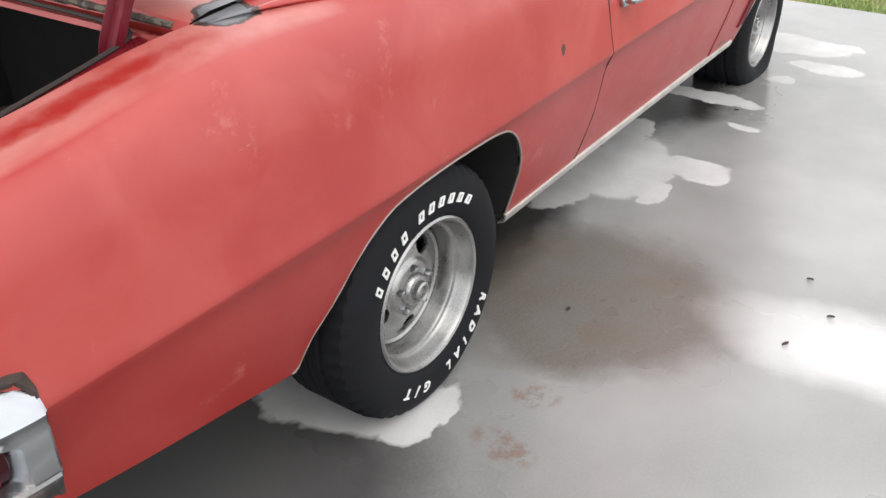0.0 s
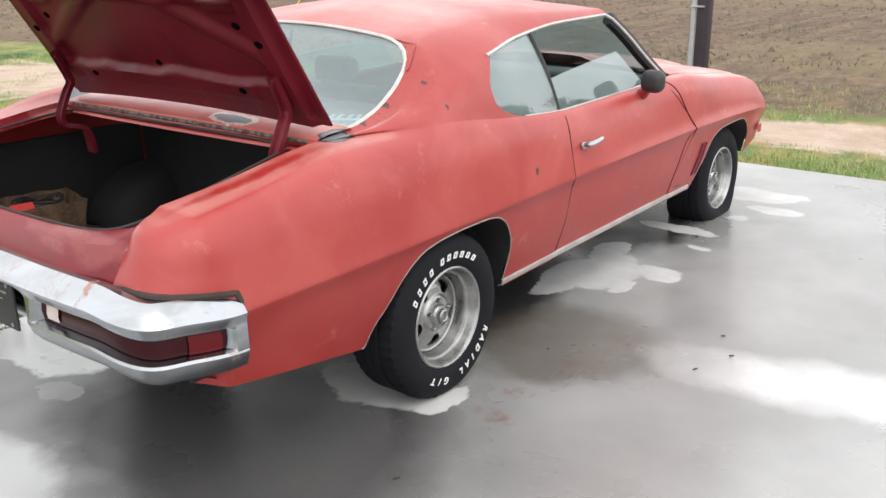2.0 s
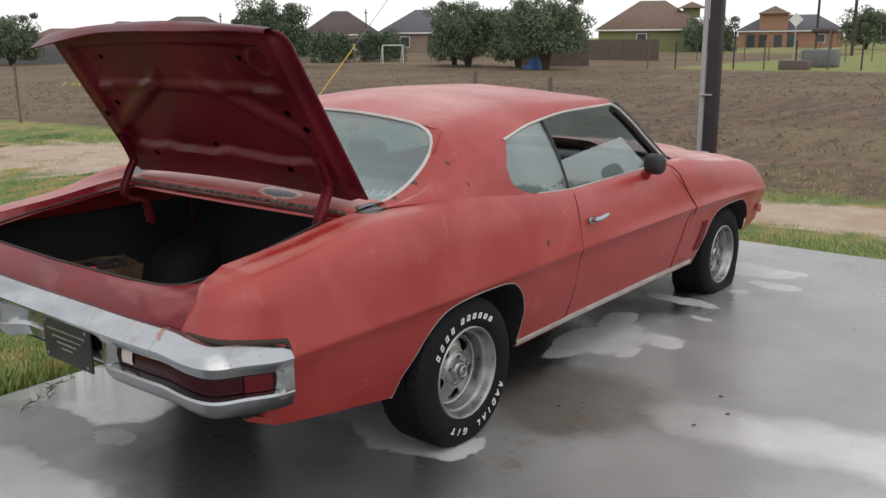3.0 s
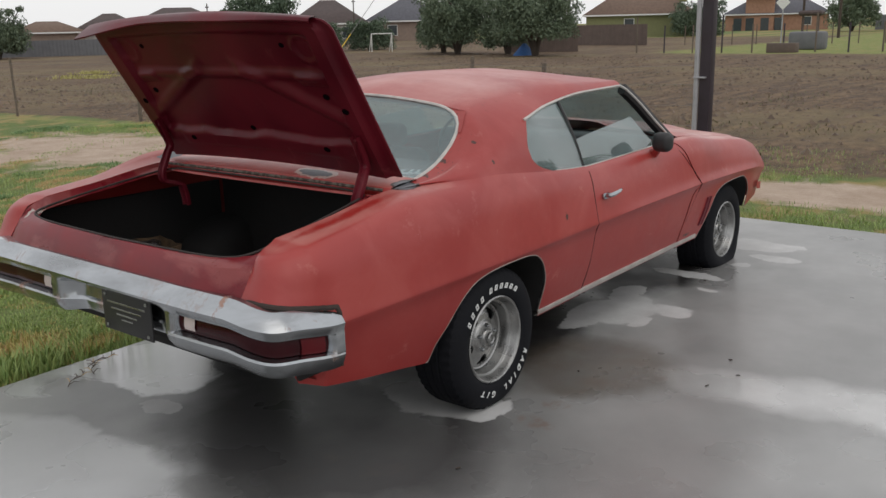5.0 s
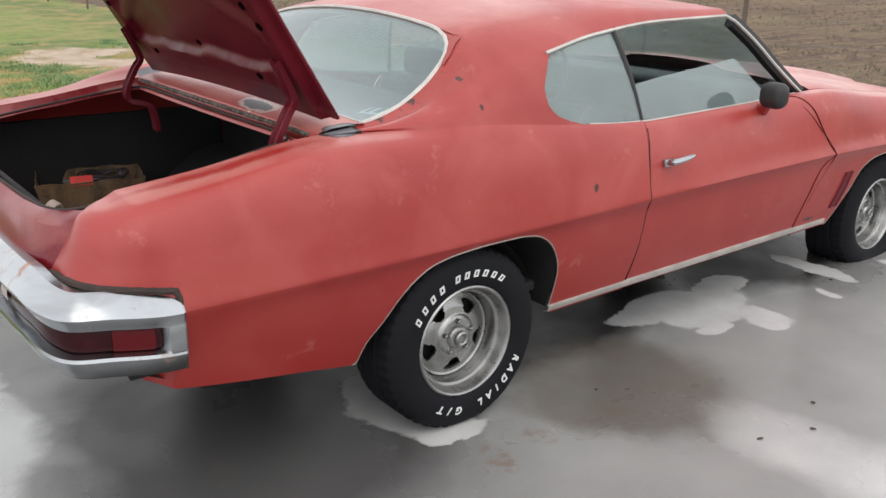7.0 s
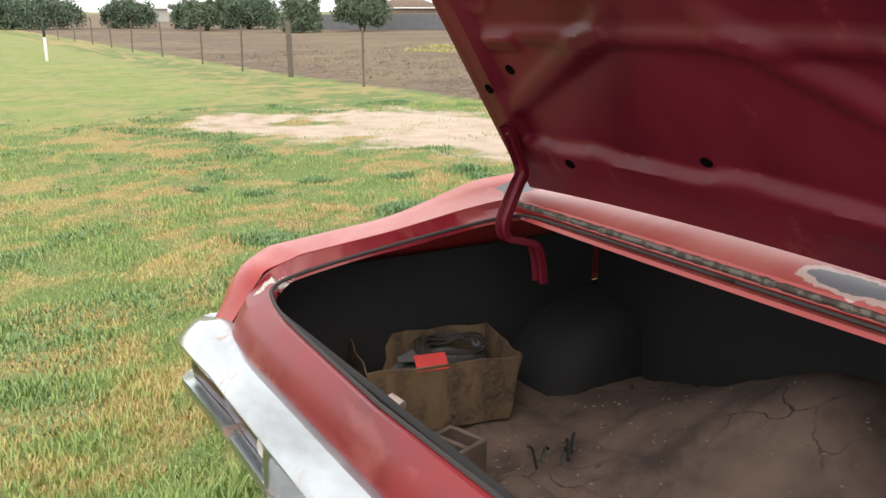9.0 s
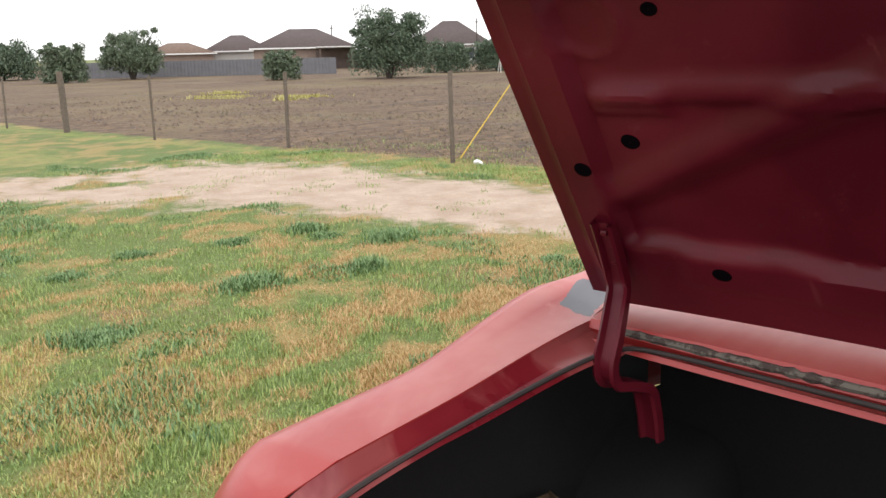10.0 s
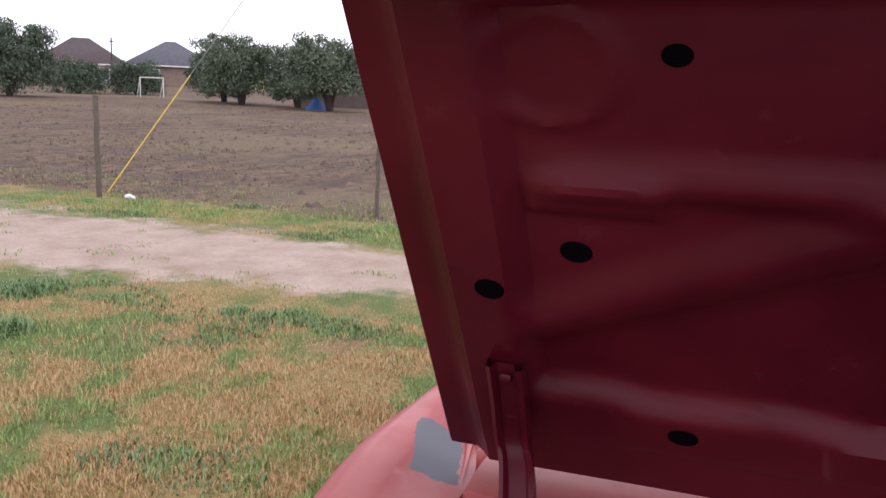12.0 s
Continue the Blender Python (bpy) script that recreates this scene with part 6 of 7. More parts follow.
DARK_TREE, SHRUB = "dense dark green yard tree beside the far houses", "low dense dark green shrub tree by a far house"
tree(42.5, 31.6, 4.3, 2.5, 1, trunks=4, low=0.15, n=11000, size=0.10)
tree(44.9, 34.6, 4.0, 1.9, 2, trunks=3, low=0.08, n=7000, size=0.10)
tree(39.8, 24.1, 4.2, 2.5, 3, trunks=4, low=0.22, n=11000, size=0.10)
tree(42.3, 27.6, 3.7, 1.8, 4, trunks=3, low=0.12, n=6000, size=0.10)
tree(36.0, 42.8, 4.6, 2.7, 5, LEAF_B, trunks=3, low=0.06, n=10000, size=0.11, label=DARK_TREE)
tree(47.0, 48.6, 2.7, 2.0, 6, LEAF_B, trunks=3, low=0.04, n=6000, size=0.10, label=SHRUB)
tree(50.5, 46.5, 2.7, 2.1, 7, LEAF_B, trunks=3, low=0.04, n=6000, size=0.10, label=SHRUB)
tree(20.0, 76.0, 2.9, 1.9, 8, trunks=3, low=0.15, n=5000, size=0.14)
tree(30.6, 67.3, 4.1, 2.6, 9, trunks=3, low=0.15, n=6000, size=0.13)
tree(25.6, 81.5, 3.3, 3.4, 10, LEAF_B, trunks=3, low=0.04, n=6000, size=0.16, label=DARK_TREE)
tree(20.8, 84.0, 2.9, 1.9, 11, LEAF_B, trunks=3, low=0.04, n=4000, size=0.15, label=DARK_TREE)
tree(9.0, 92.0, 3.6, 4.0, 12, LEAF_B, trunks=3, low=0.03, n=5000, size=0.17, label=DARK_TREE)
tree(4.0, 95.0, 3.6, 4.2, 13, LEAF_B, trunks=3, low=0.03, n=5000, size=0.17, label=DARK_TREE)
tree(-3.0, 95.0, 4.0, 4.4, 14, LEAF_B, trunks=3, low=0.03, n=5000, size=0.17, label=DARK_TREE)
tree(32.2, 49.1, 2.1, 1.3, 15, trunks=3, low=0.06, n=3500, size=0.11)
tree(24.2, 64.6, 3.0, 1.75, 21, trunks=3, low=0.04, n=5000, size=0.12)
tree(16.9, 92.2, 3.0, 2.8, 22, LEAF_B, trunks=3, low=0.03, n=4500, size=0.17, label=DARK_TREE)
tree(96.0, 38.0, 4.2, 3.2, 16, LEAF_B, trunks=3, low=0.04, n=5000, size=0.16, label=DARK_TREE)
tree(118.0, 27.0, 5.2, 3.4, 17, trunks=3, low=0.1, n=5000, size=0.18)
tree(120.0, 19.0, 6.8, 3.4, 18, trunks=3, low=0.15, n=5000, size=0.18)
tree(126.0, 8.0, 5.0, 5.0, 19, LEAF_B, trunks=3, low=0.05, n=5000, size=0.2, label=DARK_TREE)
tree(124.0, -4.0, 5.0, 5.0, 23, LEAF_B, trunks=3, low=0.05, n=5000, size=0.2, label=DARK_TREE)
tree(70.0, 54.0, 4.0, 3.2, 20, LEAF_B, trunks=3, low=0.04, n=5000, size=0.16, label=DARK_TREE)
tree(22.0, -11.5, 3.6, 3.0, 31, trunks=4, low=0.1, n=9000, size=0.11)
tree(16.0, -10.5, 2.6, 2.0, 33, trunks=3, low=0.1, n=5000, size=0.10)
tree(28.0, -17.0, 4.2, 3.4, 32, LEAF_B, trunks=3, low=0.15, n=9000, size=0.12, label="dark green shade tree beyond the driveway")


# ---- far houses ----
def house(name, label, x, y, turn, w, d, eave, ridge, wall, roofing, windows=(), top=0.4):
    hs = thing(name, label, "house", (x, y, -0.15), "houses behind the field")
    hs.rotation_euler = (0, 0, radians(turn))
    part("wall", block(0, 0, eave / 2, w, d, eave, 0.02, 1), wall, hs)
    bm = bmesh.new()
    o, r = 0.45, max(0.05, w / 2 - d / 2 * (1 - top) - 0.0)
    r = max(0.3, min(r, w * top))
    pts = [(-w / 2 - o, -d / 2 - o, eave - 0.05), (w / 2 + o, -d / 2 - o, eave - 0.05), (w / 2 + o, d / 2 + o, eave - 0.05), (-w / 2 - o, d / 2 + o, eave - 0.05)]
    vs = [bm.verts.new(p) for p in pts]
    us = [bm.verts.new((a, b, c + 0.14)) for a, b, c in pts]
    ra, rb = bm.verts.new((-r, 0, ridge)), bm.verts.new((r, 0, ridge))
    bm.faces.new(vs[::-1])
    for i in range(4):
        bm.faces.new([vs[i], vs[(i + 1) % 4], us[(i + 1) % 4], us[i]])
    for f in ([us[0], us[1], rb, ra], [us[2], us[3], ra, rb], [us[1], us[2], rb], [us[3], us[0], ra]):
        bm.faces.new(f)
    rf = part("roof", bm, roofing, hs, angle=10)
    part("fascia", block(0, -d / 2 - o - 0.01, eave + 0.02, w + 2 * o, 0.03, 0.16, 0.005, 1), WHITE, rf)
    part("fascia", block(-w / 2 - o - 0.01, 0, eave + 0.02, 0.03, d + 2 * o, 0.16, 0.005, 1), WHITE, rf)
    for face, u, z, ww, hh in windows:
        if face == "front":
            fr = part("window", block(u, -d / 2 - 0.02, z, ww, 0.08, hh, 0.01, 1), WHITE, hs)
            part("pane", block(u, -d / 2 - 0.065, z, ww - 0.16, 0.02, hh - 0.16, 0.004, 1), PANE, fr)
        else:
            fr = part("window", block(-w / 2 - 0.02, u, z, 0.08, ww, hh, 0.01, 1), WHITE, hs)
            part("pane", block(-w / 2 - 0.065, u, z, 0.02, ww - 0.16, hh - 0.16, 0.004, 1), PANE, fr)
    return hs


PANE = plain("dark_window_pane", (0.05, 0.06, 0.065), 0.12, 0, 0.2, 4)
SHINGLE = plain("brown_shingle", (0.155, 0.105, 0.08), 0.95, 0, 0.3, 3, 0.3)
SHINGLE_B = plain("dark_shingle", (0.085, 0.065, 0.062), 0.95, 0, 0.3, 3, 0.3)
SHINGLE_G = plain("grey_shingle", (0.10, 0.10, 0.115), 0.95, 0, 0.3, 3, 0.3)
WALL_GREEN = plain("olive_render", (0.20, 0.205, 0.10), 0.9, 0, 0.15, 3)
WALL_ORANGE = plain("orange_brick_render", (0.33, 0.185, 0.125), 0.9, 0, 0.25, 3)
WALL_TAN = plain("tan_brick_wall", (0.25, 0.19, 0.155), 0.9, 0, 0.2, 3)
WALL_PALE = plain("pale_render_wall", (0.40, 0.385, 0.36), 0.9, 0, 0.12, 3)
FENCE_GREY = plain("grey_board_fence", (0.15, 0.152, 0.162), 0.9, 0, 0.2, 2)
FENCE_BROWN = plain("brown_board_fence", (0.13, 0.098, 0.084), 0.9, 0, 0.25, 2)
BLUE = plain("blue_tarpaulin", (0.05, 0.14, 0.36), 0.6, 0, 0.2, 6)

house("green_house", "olive green single-storey house with brown hip roof", 100.5, 47.5, -63, 12.5, 10.0, 2.55, 6.1, WALL_GREEN, SHINGLE, (("front", -1.2, 1.5, 1.2, 1.4), ("side", 0, 1.5, 1.2, 1.4)), 0.12)
green = [o for o in bpy.data.objects if o.name == "green_house"][0]
part("cupola", block(4.6, -1.0, 4.6, 1.9, 1.9, 1.2, 0.02, 1), WALL_GREEN, green)
cr_ = bmesh.new()
bmesh.ops.create_cone(cr_, segments=4, radius1=2.3, radius2=0.05, depth=0.75, matrix=Matrix.Translation((4.6, -1.0, 5.5)) @ Matrix.Rotation(radians(45), 4, "Z"))
part("cupola_roof", cr_, SHINGLE, green, angle=10)
orange = house("orange_house", "orange brick house with arches and a small tower", 143.0, 44.5, -73, 15.0, 9.0, 2.45, 5.0, WALL_ORANGE, SHINGLE_G, (("front", 4.5, 1.4, 1.2, 1.3),), 0.25)
part("tower", block(-2.4, -3.0, 2.6, 4.2, 3.4, 5.2, 0.02, 1), WALL_ORANGE, orange)
tr = bmesh.new()
bmesh.ops.create_cone(tr, segments=4, radius1=3.4, radius2=0.05, depth=1.2, matrix=Matrix.Translation((-2.4, -3.0, 5.7)) @ Matrix.Rotation(radians(45), 4, "Z"))
part("tower_roof", tr, SHINGLE, orange, angle=10)
for u in (-5.6, -3.8, -1.6, 0.4):
    part("arch_opening", block(u, -4.72, 1.0, 1.2, 0.06, 1.9, 0.02, 1), PANE, orange)
house("hip_house", "tan brick house with a tall dark brown hip roof", 76.5, 77.5, -45, 9.0, 8.0, 2.3, 5.2, WALL_PALE, SHINGLE_B, (("front", 2.2, 1.3, 1.3, 1.4),), 0.10)
house("hip_house", "dark-roofed tan house behind a yard tree", 90.5, 76.5, -50, 10.5, 9.0, 2.5, 5.6, WALL_TAN, SHINGLE_G, (("front", -2.0, 1.4, 1.3, 1.4),), 0.06)
h3 = house("patio_house", "low house with dark hip roof and a long patio cover", 60.0, 85.0, -35, 11.0, 8.0, 2.3, 4.5, WALL_TAN, SHINGLE_B, (("front", -3.0, 1.3, 1.4, 1.1),), 0.14)
part("patio_cover", block(6.5, -6.5, 2.35, 10.5, 4.0, 0.10, 0.01, 1), WHITE, h3)
for u in (1.6, 5.0, 8.4, 11.5):
    part("patio_post", block(u, -8.4, 1.15, 0.14, 0.14, 2.3, 0.01, 1), FENCE_BROWN, h3)
part("patio_wall", block(6.5, -4.6, 1.0, 10.5, 0.2, 2.0, 0.01, 1), FENCE_BROWN, h3)
house("small_house", "small brown-roofed house with a pale wall", 62.5, 103.0, -32, 8.0, 7.0, 2.2, 4.3, WALL_PALE, SHINGLE_B, (), 0.10)
house("red_roof_house", "low house with a reddish brown roof", 54.0, 103.0, -28, 8.0, 7.0, 2.0, 3.4, WALL_TAN, SHINGLE, (), 0.2)
house("white_shed", "long white metal shed behind trees", 30.0, 150.0, -12, 9.0, 5.0, 2.1, 2.5, WALL_PALE, WALL_PALE, (), 0.4)

# long board fences
def board_fence(ax, ay, bx, by, h, mat_, label):
    f = thing("board_fence", label, "fence", (ax, ay, -0.15))
    f.rotation_euler = (0, 0, math.atan2(by - ay, bx - ax))
    L = math.hypot(bx - ax, by - ay)
    n = max(2, int(L / 2.4))
    me = None
    for k in range(n):
        if me is None:
            w = L / n
            line = [(w * (j + s) / 8, 0.012 if s in (0.06, 0.94) else 0.0) for j in range(8) for s in (0.0, 0.06, 0.94)]
            me = mesh_of(thick(grid([[(u, -v, 0), (u, -v, h - 0.03), (u, -v, h)] for u, v in line + [(w, 0)]]), 0.03), "panel", mat_)
        p = new("panel", me)
        p.parent = f
        p.location = (k * L / n, 0, 0)
    return f


board_fence(29.0, 78.0, 44.0, 58.5, 1.35, FENCE_GREY, "long grey board fence behind the field")
board_fence(45.5, 29.8, 47.0, 25.5, 1.4, FENCE_BROWN, "brown board fence beside the trees")
board_fence(62.0, 36.0, 60.0, 27.0, 1.6, FENCE_BROWN, "weathered brown board fence by the green house")
board_fence(130.0, 27.0, 118.0, 2.0, 2.0, FENCE_GREY, "far pale grey board fence")

# soccer goal
goal = thing("soccer_goal", "white metal soccer goal frame on the grass", "goal", (47.0, 42.1, -0.12))
goal.rotation_euler = (0, 0, radians(-48))
for a, b in (((-0.75, 0, 0), (-0.75, 0, 1.3)), ((0.75, 0, 0), (0.75, 0, 1.3)), ((-0.75, 0, 1.3), (0.75, 0, 1.3)), ((-0.75, 0, 1.3), (-0.95, 0.75, 0)), ((0.75, 0, 1.3), (0.55, 0.75, 0))):
    part("pipe", tube([a, b], 0.035, 8), WHITE, goal)
tarp = bmesh.new()
bmesh.ops.create_cone(tarp, segments=8, radius1=0.75, radius2=0.12, depth=0.7, matrix=Matrix.Translation((0, 0, 0.35)))
for v in tarp.verts:
    v.co += Vector((noise.noise(v.co * 3), noise.noise(v.co * 4 + Vector((3, 1, 2))), 0)) * 0.15
tp = part("play_tent", tarp, BLUE)
tp.location = (41.0, 25.6, -0.15)
tagged(tp, "small blue tarpaulin tent under a tree", "tent")

# wire pen on the far lawn
for i in range(15):
    x, y = 44.0 + 0.25 * i, 20.0 - 1.55 * i
    p = thing("pen_post", "thin dark pen post on the far lawn", "post", (x, y, -0.12), "posts of the far pen")
    part("shaft", tube([(0, 0, 0), (0.02, 0, 1.5 if i % 3 else 2.0)], 0.045, 6), POST_DARK if i % 2 else WOOD, p)
for i in range(14):
    x, y = 60.0 + 0.4 * i, 24.0 - 1.6 * i
    p = thing("pen_post", "thin dark pen post on the far lawn", "post", (x, y, -0.12), "posts of the far pen")
    part("shaft", tube([(0, 0, 0), (0, 0, 1.4)], 0.04, 6), WOOD, p)
sign = thing("diamond_sign", "small white diamond sign on a post", "sign", (55.0, 15.5, -0.12))
part("post", tube([(0, 0, 0), (0, 0, 2.6)], 0.04, 6), CONDUIT, sign)
part("board", block(-0.06, 0, 2.7, 0.03, 0.62, 0.62, 0.01, 1, Matrix.Rotation(radians(45), 4, "X")), WHITE, sign)
well = thing("wishing_well", "dark wooden wishing well on the lawn", "well", (60.0, 15.2, -0.12))
part("drum", spun([(0.55, 0.0), (0.6, 0.0), (0.6, 0.75), (0.5, 0.75)], 16), FENCE_BROWN, well).rotation_euler = (radians(90), 0, 0)
for s in (-0.5, 0.5):
    part("upright", block(0, s, 1.0, 0.1, 0.1, 2.0, 0.01, 1), FENCE_BROWN, well)
part("little_roof", block(0, 0, 2.05, 0.9, 1.5, 0.35, 0.12, 1), SHINGLE_B, well)
crate = part("feed_trough", block(0, 0, 0.25, 0.6, 1.5, 0.5, 0.03), FENCE_BROWN)
crate.location = (45.0, 12.2, -0.12)
tagged(crate, "low brown feed trough on the lawn", "trough")
shelter = part("pet_shelter", block(0, 0, 0.5, 1.1, 1.9, 1.0, 0.15, 2), FENCE_GREY)
shelter.location = (50.0, 12.4, -0.12)
tagged(shelter, "low grey animal shelter on the lawn", "shelter")
for x, y, h in ((93.2, 25.6, 9.0), (79.6, 18.5, 7.5), (63.0, 83.5, 4.9), (74.5, 71.2, 5.2)):
    p = thing("power_pole", "thin wooden power pole far behind the houses", "pole", (x, y, -0.15), "far power poles")
    part("shaft", tube([(0, 0, 0), (0, 0, h)], 0.13 if h > 6 else 0.07, 6), BARK, p)
    part("crossarm", block(0, 0, h - 0.4, 0.1, 1.6 if h > 6 else 0.6, 0.10, 0.01, 1), BARK, p)


# ---- bits on the slab ----
rnd = random.Random(5)
for x, y, turn in ((-0.93, 0.86, 35), (-0.80, 0.93, 60), (-0.72, 0.99, 15)):
    run = thing("grass_runner", "dry uprooted grass runner lying on the slab", "grass runner", (x, y, 0.004), "dry runners on the slab")
    run.rotation_euler = (0, 0, radians(turn))
    stem = smooth_line([(-0.09, 0, 0.004), (-0.03, 0.012, 0.010), (0.03, -0.008, 0.008), (0.10, 0.01, 0.005)], 14)
    part("stem", tube(stem, 0.0022, 5), STEEL, run)
    for k in range(1, 13, 2):
        p, s = stem[k], -1 if k % 4 == 1 else 1
        part("leaf", tube([tuple(p), (p.x + 0.02, p.y + s * 0.016, p.z + 0.010), (p.x + 0.035, p.y + s * 0.035, p.z + 0.004)], [0.002, 0.0022, 0.0008], 4), STEEL if k % 3 else STRAW, run)
for x, y in ((0.54, -1.04), (2.32, -0.94), (0.92, -1.67), (0.72, -1.60), (1.09, -1.57), (-0.55, -1.15)):
    leaf_bm = grid([[(u * 0.011, w * 0.006 * (1 - u * u), 0.002 + 0.003 * abs(w) + 0.002 * u) for w in (-1, 0, 1)] for u in (-0.95, -0.4, 0.3, 0.95)])
    lf = part("fallen_leaf", thick(leaf_bm, 0.0008), BARK)
    lf.location, lf.rotation_euler = (x, y, 0.001), (0, 0, rnd.uniform(0, 6))
    tagged(lf, "tiny dark dry leaf fragment on the slab", "leaf", "leaf fragments on the slab")


# ---- grass ----
def grass_patch(name, label, count, area, weight, material, h0, h1, seed, width=0.006):
    """count blades over an area, thicker where weight(x, y) is high."""
    rnd = np.random.RandomState(seed)
    xs, ys = np.zeros(0), np.zeros(0)
    while len(xs) < count:
        x, y = rnd.uniform(*area[0], 200000), rnd.uniform(*area[1], 200000)
        ok = rnd.rand(200000) < weight(x, y)
        xs, ys = np.r_[xs, x[ok]], np.r_[ys, y[ok]]
    x, y = xs[:count], ys[:count]
    z = ground_height(x, y) - 0.004
    a, lean, h = rnd.uniform(0, 2 * np.pi, count), rnd.uniform(0.3, 1.7, count), rnd.uniform(h0, h1, count) * (1 + 0.55 * value_noise(x * 2.7, y * 3.3, 31))
    dx, dy = np.cos(a) * width, np.sin(a) * width
    lx, ly = -np.sin(a) * lean * h * 0.5, np.cos(a) * lean * h * 0.5
    pts = np.stack([np.stack(p, 1) for p in ((x - dx, y - dy, z), (x + dx, y + dy, z), (x + dx * 0.7 + lx * 0.4, y + dy * 0.7 + ly * 0.4, z + h * 0.6), (x - dx * 0.7 + lx * 0.4, y - dy * 0.7 + ly * 0.4, z + h * 0.6), (x + lx, y + ly, z + h))], 1).reshape(-1, 3)
    b = np.arange(count)[:, None] * 5
    faces = (b + [0, 1, 2, 3]).tolist() + (b + [3, 2, 4]).tolist()
    me = bpy.data.meshes.new(name)
    me.from_pydata(pts.tolist(), [], faces)
    me.materials.append(material)
    return tagged(new(name, me), label, "grass", kind="stuff")


def grassy(x, y):
    """How grassy a place is, from 0 to 1, off the slab and the road."""
    r, f, _ = zone_of(x, y)
    return np.clip(1 - 1.6 * r - 0.9 * f, 0, 1) * ~((y < 1.13) & (x < 4.33))


def nearness(x, y):
    return np.clip((3.0 / np.maximum(np.hypot(x + 1.3, y), 0.5)) ** 1.4, 0, 1)


def step(v, lo, hi):
    return np.clip((v - lo) / (hi - lo), 0, 1)


YARD = ((-5, 8.5), (1.1, 13))
grass_patch("green_grass", "short tufty green yard grass", 130000, YARD, lambda x, y: nearness(x, y) * grassy(x, y) * step(green_patch(x, y), 0.36, 0.66), BLADE, 0.012, 0.045, 1, 0.0032)
grass_patch("dry_grass", "dry straw-coloured yard grass", 110000, YARD, lambda x, y: nearness(x, y) * grassy(x, y) * step(green_patch(x, y), 0.68, 0.40) * (0.2 + 0.8 * step(x, -0.8, 1.0)), STRAW, 0.010, 0.035, 2, 0.0028)
grass_patch("yellow_grass", "yellowing short yard grass", 60000, YARD, lambda x, y: nearness(x, y) * grassy(x, y) * step(green_patch(x, y), 0.72, 0.42) * step(x, 1.4, -0.6), YELLOWING, 0.010, 0.040, 12, 0.003)
grass_patch("slab_edge_grass", "taller green grass along the slab edge", 6000, ((-5, 2.5), (1.12, 1.42)), lambda x, y: step(value_noise(x * 2, y * 2, 7), -0.4, 0.4), BLADE, 0.04, 0.13, 3, 0.004)
grass_patch("weed_tufts", "low leafy weed tufts in the yard", 42000, ((-5, 9), (1.6, 14)), lambda x, y: (grassy(x, y) > 0.25) * step(value_noise(x * 1.4, y * 1.6, 9) + 0.4 * value_noise(x * 5, y * 5, 12), 0.38, 0.75), WEED_LEAF, 0.012, 0.050, 6, 0.006)
CLUMPS = ((3.30, 5.60, 0.17), (2.25, 6.50, 0.13), (2.98, 6.10, 0.12), (0.75, 6.42, 0.13), (0.36, 6.88, 0.10), (3.0, 6.44, 0.15), (1.48, 6.78, 0.12), (2.45, 4.90, 0.14), (0.30, 4.80, 0.2), (1.55, 5.10, 0.2), (3.62, 4.0, 0.10))
grass_patch("weed_clumps", "leafy green weed clumps along the dirt drive", 9000, ((-0.2, 4.0), (3.6, 7.3)), lambda x, y: sum(np.exp(-((x - a) ** 2 + (y - b) ** 2 * 1.4) / (r * r * 0.6)) for a, b, r in CLUMPS), WEED_LEAF, 0.02, 0.075, 8, 0.006)
grass_patch("verge_grass", "green verge grass along slab and fence", 26000, ((4.33, 9.5), (-9, 13)), lambda x, y: np.maximum(grassy(x, y), zone_of(x, y)[2] * 0.7) * step(value_noise(x, y, 5), -0.5, 0.5), BLADE, 0.015, 0.055, 4, 0.004)
grass_patch("field_stubble", "sparse weeds on the bare field", 7000, ((8, 30), (-4, 40)), lambda x, y: (zone_of(x, y)[1] > 0.6) * step(value_noise(x * 0.6, y * 0.6, 2), 0.2, 0.7), WEED, 0.02, 0.06, 5, 0.012)


def clumps(x, y):
    """Shares of the pale weed clumps out on the field."""
    return sum(np.exp(-((x - a) / r) ** 2 - ((y - b) / r) ** 2) for a, b, r in ((16.8, 31.0, 0.8), (18.7, 28.2, 0.7), (17.2, 27.0, 0.4), (19.2, 34.7, 0.6)))


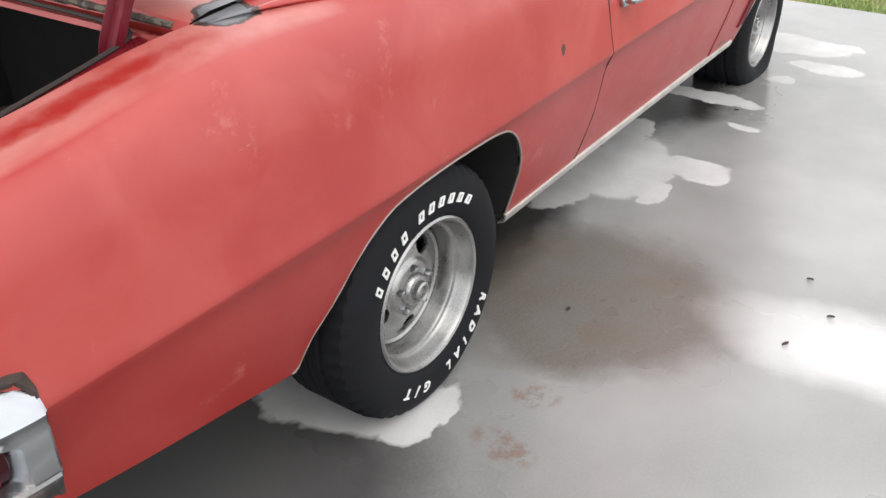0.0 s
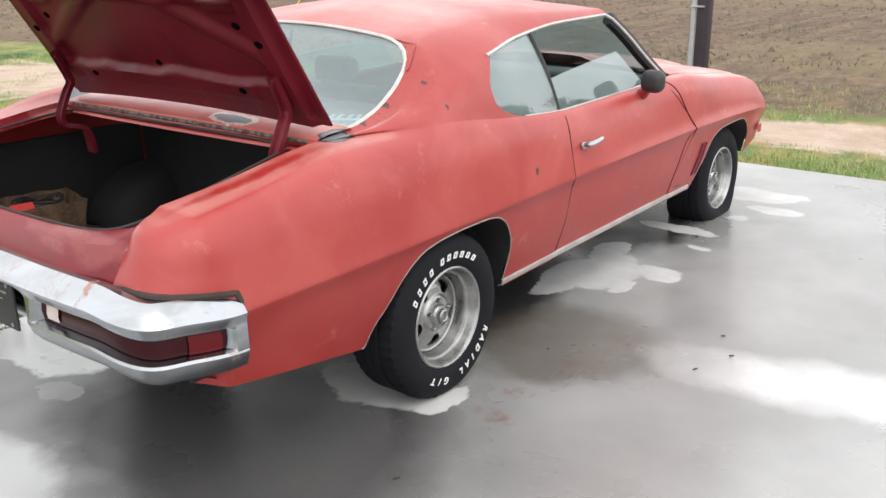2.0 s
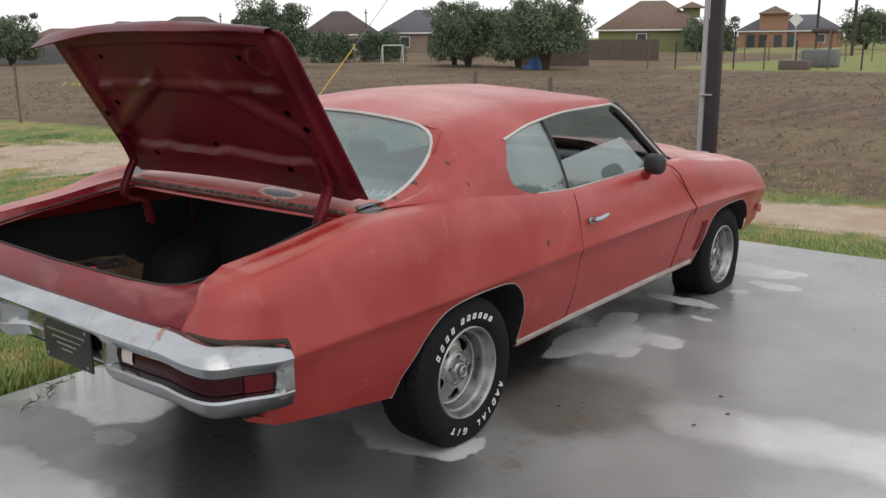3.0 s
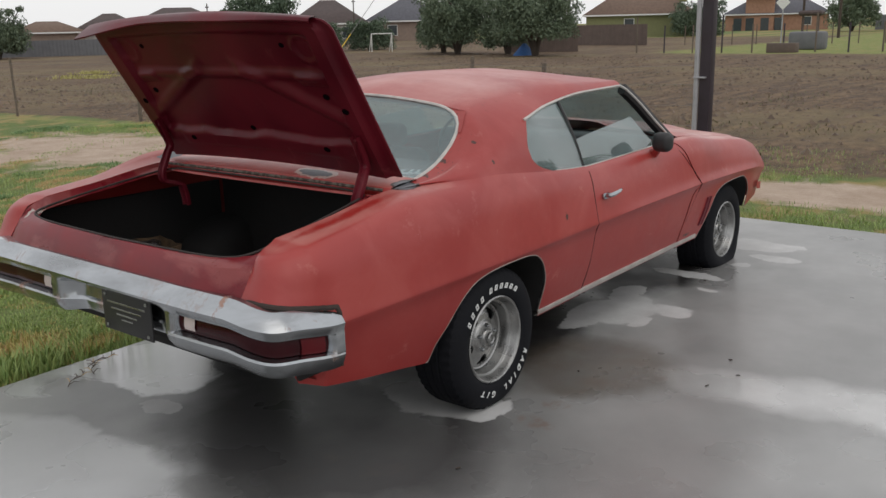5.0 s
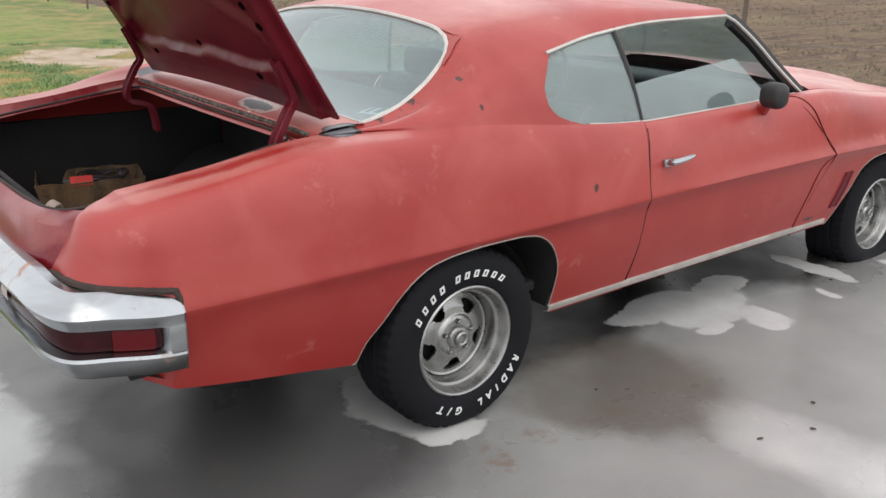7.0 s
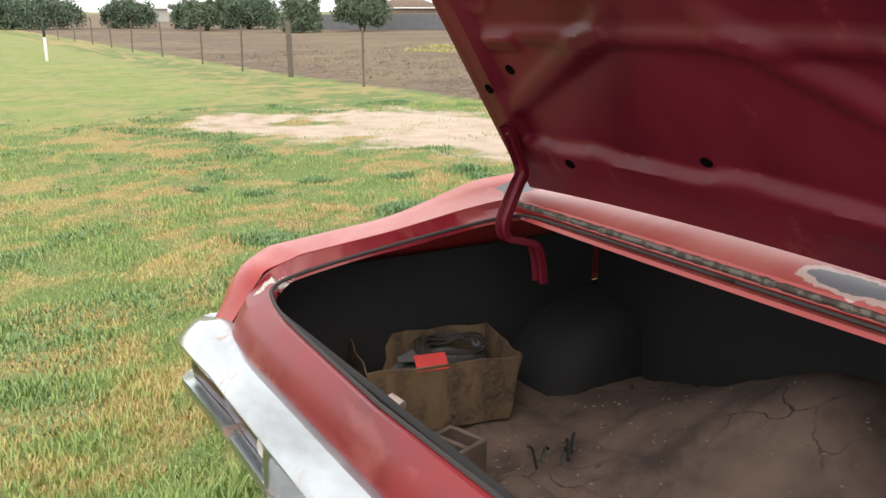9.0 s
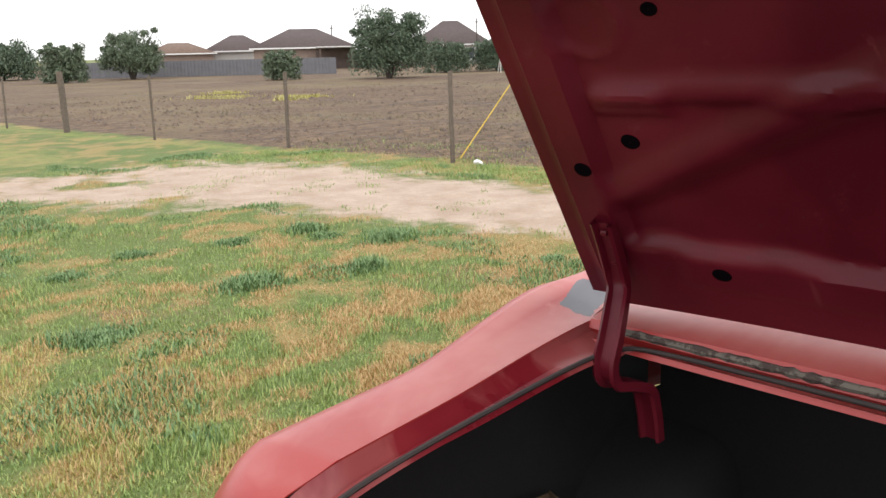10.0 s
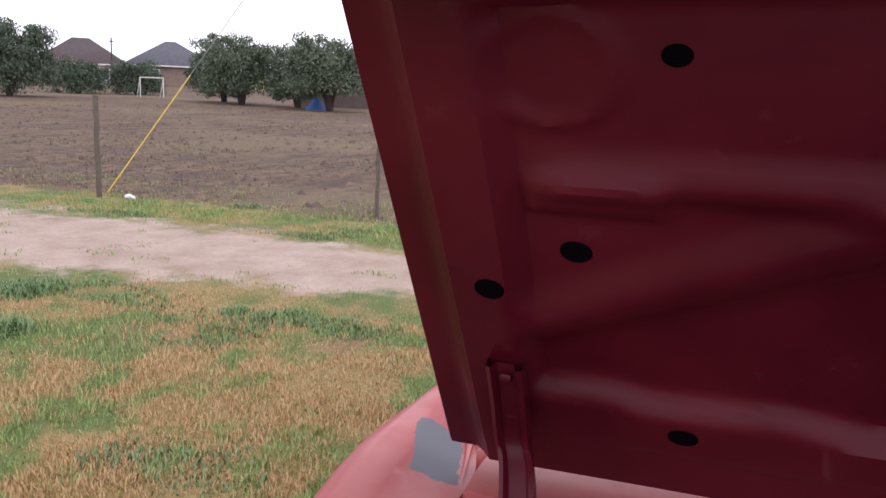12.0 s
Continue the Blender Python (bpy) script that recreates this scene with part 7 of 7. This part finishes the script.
grass_patch("field_weeds", "pale green weed clumps on the bare field", 1300, ((13, 22), (24, 38)), lambda x, y: np.clip(clumps(x, y), 0, 1), YELLOWING, 0.05, 0.14, 8, 0.02)
grass_patch("road_tufts", "small weed tufts growing on the dirt road", 1800, ((-6, 7), (2.5, 13)), lambda x, y: (zone_of(x, y)[0] > 0.2) * step(value_noise(x * 2.1, y * 2.4, 15) + 0.5 * value_noise(x * 6, y * 6, 16), 0.62, 0.85), BLADE, 0.012, 0.04, 9, 0.005)


def field_clods(count, area, seed):
    """Loose lumps of soil over the ploughed field, thicker near its edge."""
    rnd = np.random.RandomState(seed)
    x, y = rnd.uniform(*area[0], count * 4), rnd.uniform(*area[1], count * 4)
    keep = (zone_of(x, y)[1] > 0.75) & (rnd.rand(count * 4) < np.clip(9 / np.maximum(x - 1, 1), 0, 1) * np.clip(0.55 + 0.6 * value_noise(x * 0.5, y * 0.9, 41), 0.05, 1))
    x, y = x[keep][:count], y[keep][:count]
    n = len(x)
    size = 0.018 + 0.075 * rnd.rand(n) ** 3
    corners = np.array([(1, 0, 0), (0, 1, 0), (-1, 0, 0), (0, -1, 0), (0, 0, 0.75), (0, 0, -0.4)])
    pts = corners[None] * size[:, None, None] * rnd.uniform(0.55, 1.4, (n, 6, 3))
    turn = rnd.uniform(0, 6.3, n)
    cx, cy = pts[:, :, 0].copy(), pts[:, :, 1].copy()
    pts[:, :, 0] = cx * np.cos(turn)[:, None] - cy * np.sin(turn)[:, None] + x[:, None]
    pts[:, :, 1] = cx * np.sin(turn)[:, None] + cy * np.cos(turn)[:, None] + y[:, None]
    pts[:, :, 2] += ground_height(x, y)[:, None]
    tris = np.array([(0, 1, 4), (1, 2, 4), (2, 3, 4), (3, 0, 4), (1, 0, 5), (2, 1, 5), (3, 2, 5), (0, 3, 5)])
    me = bpy.data.meshes.new("field_clods")
    me.from_pydata(pts.reshape(-1, 3).tolist(), [], (tris[None] + np.arange(n)[:, None, None] * 6).reshape(-1, 3).tolist())
    me.materials.append(CLOD)
    return tagged(new("field_clods", me), "loose brown soil clods over the bare field", "soil", kind="stuff")


field_clods(14000, ((7.4, 40), (-9, 34)), 17)
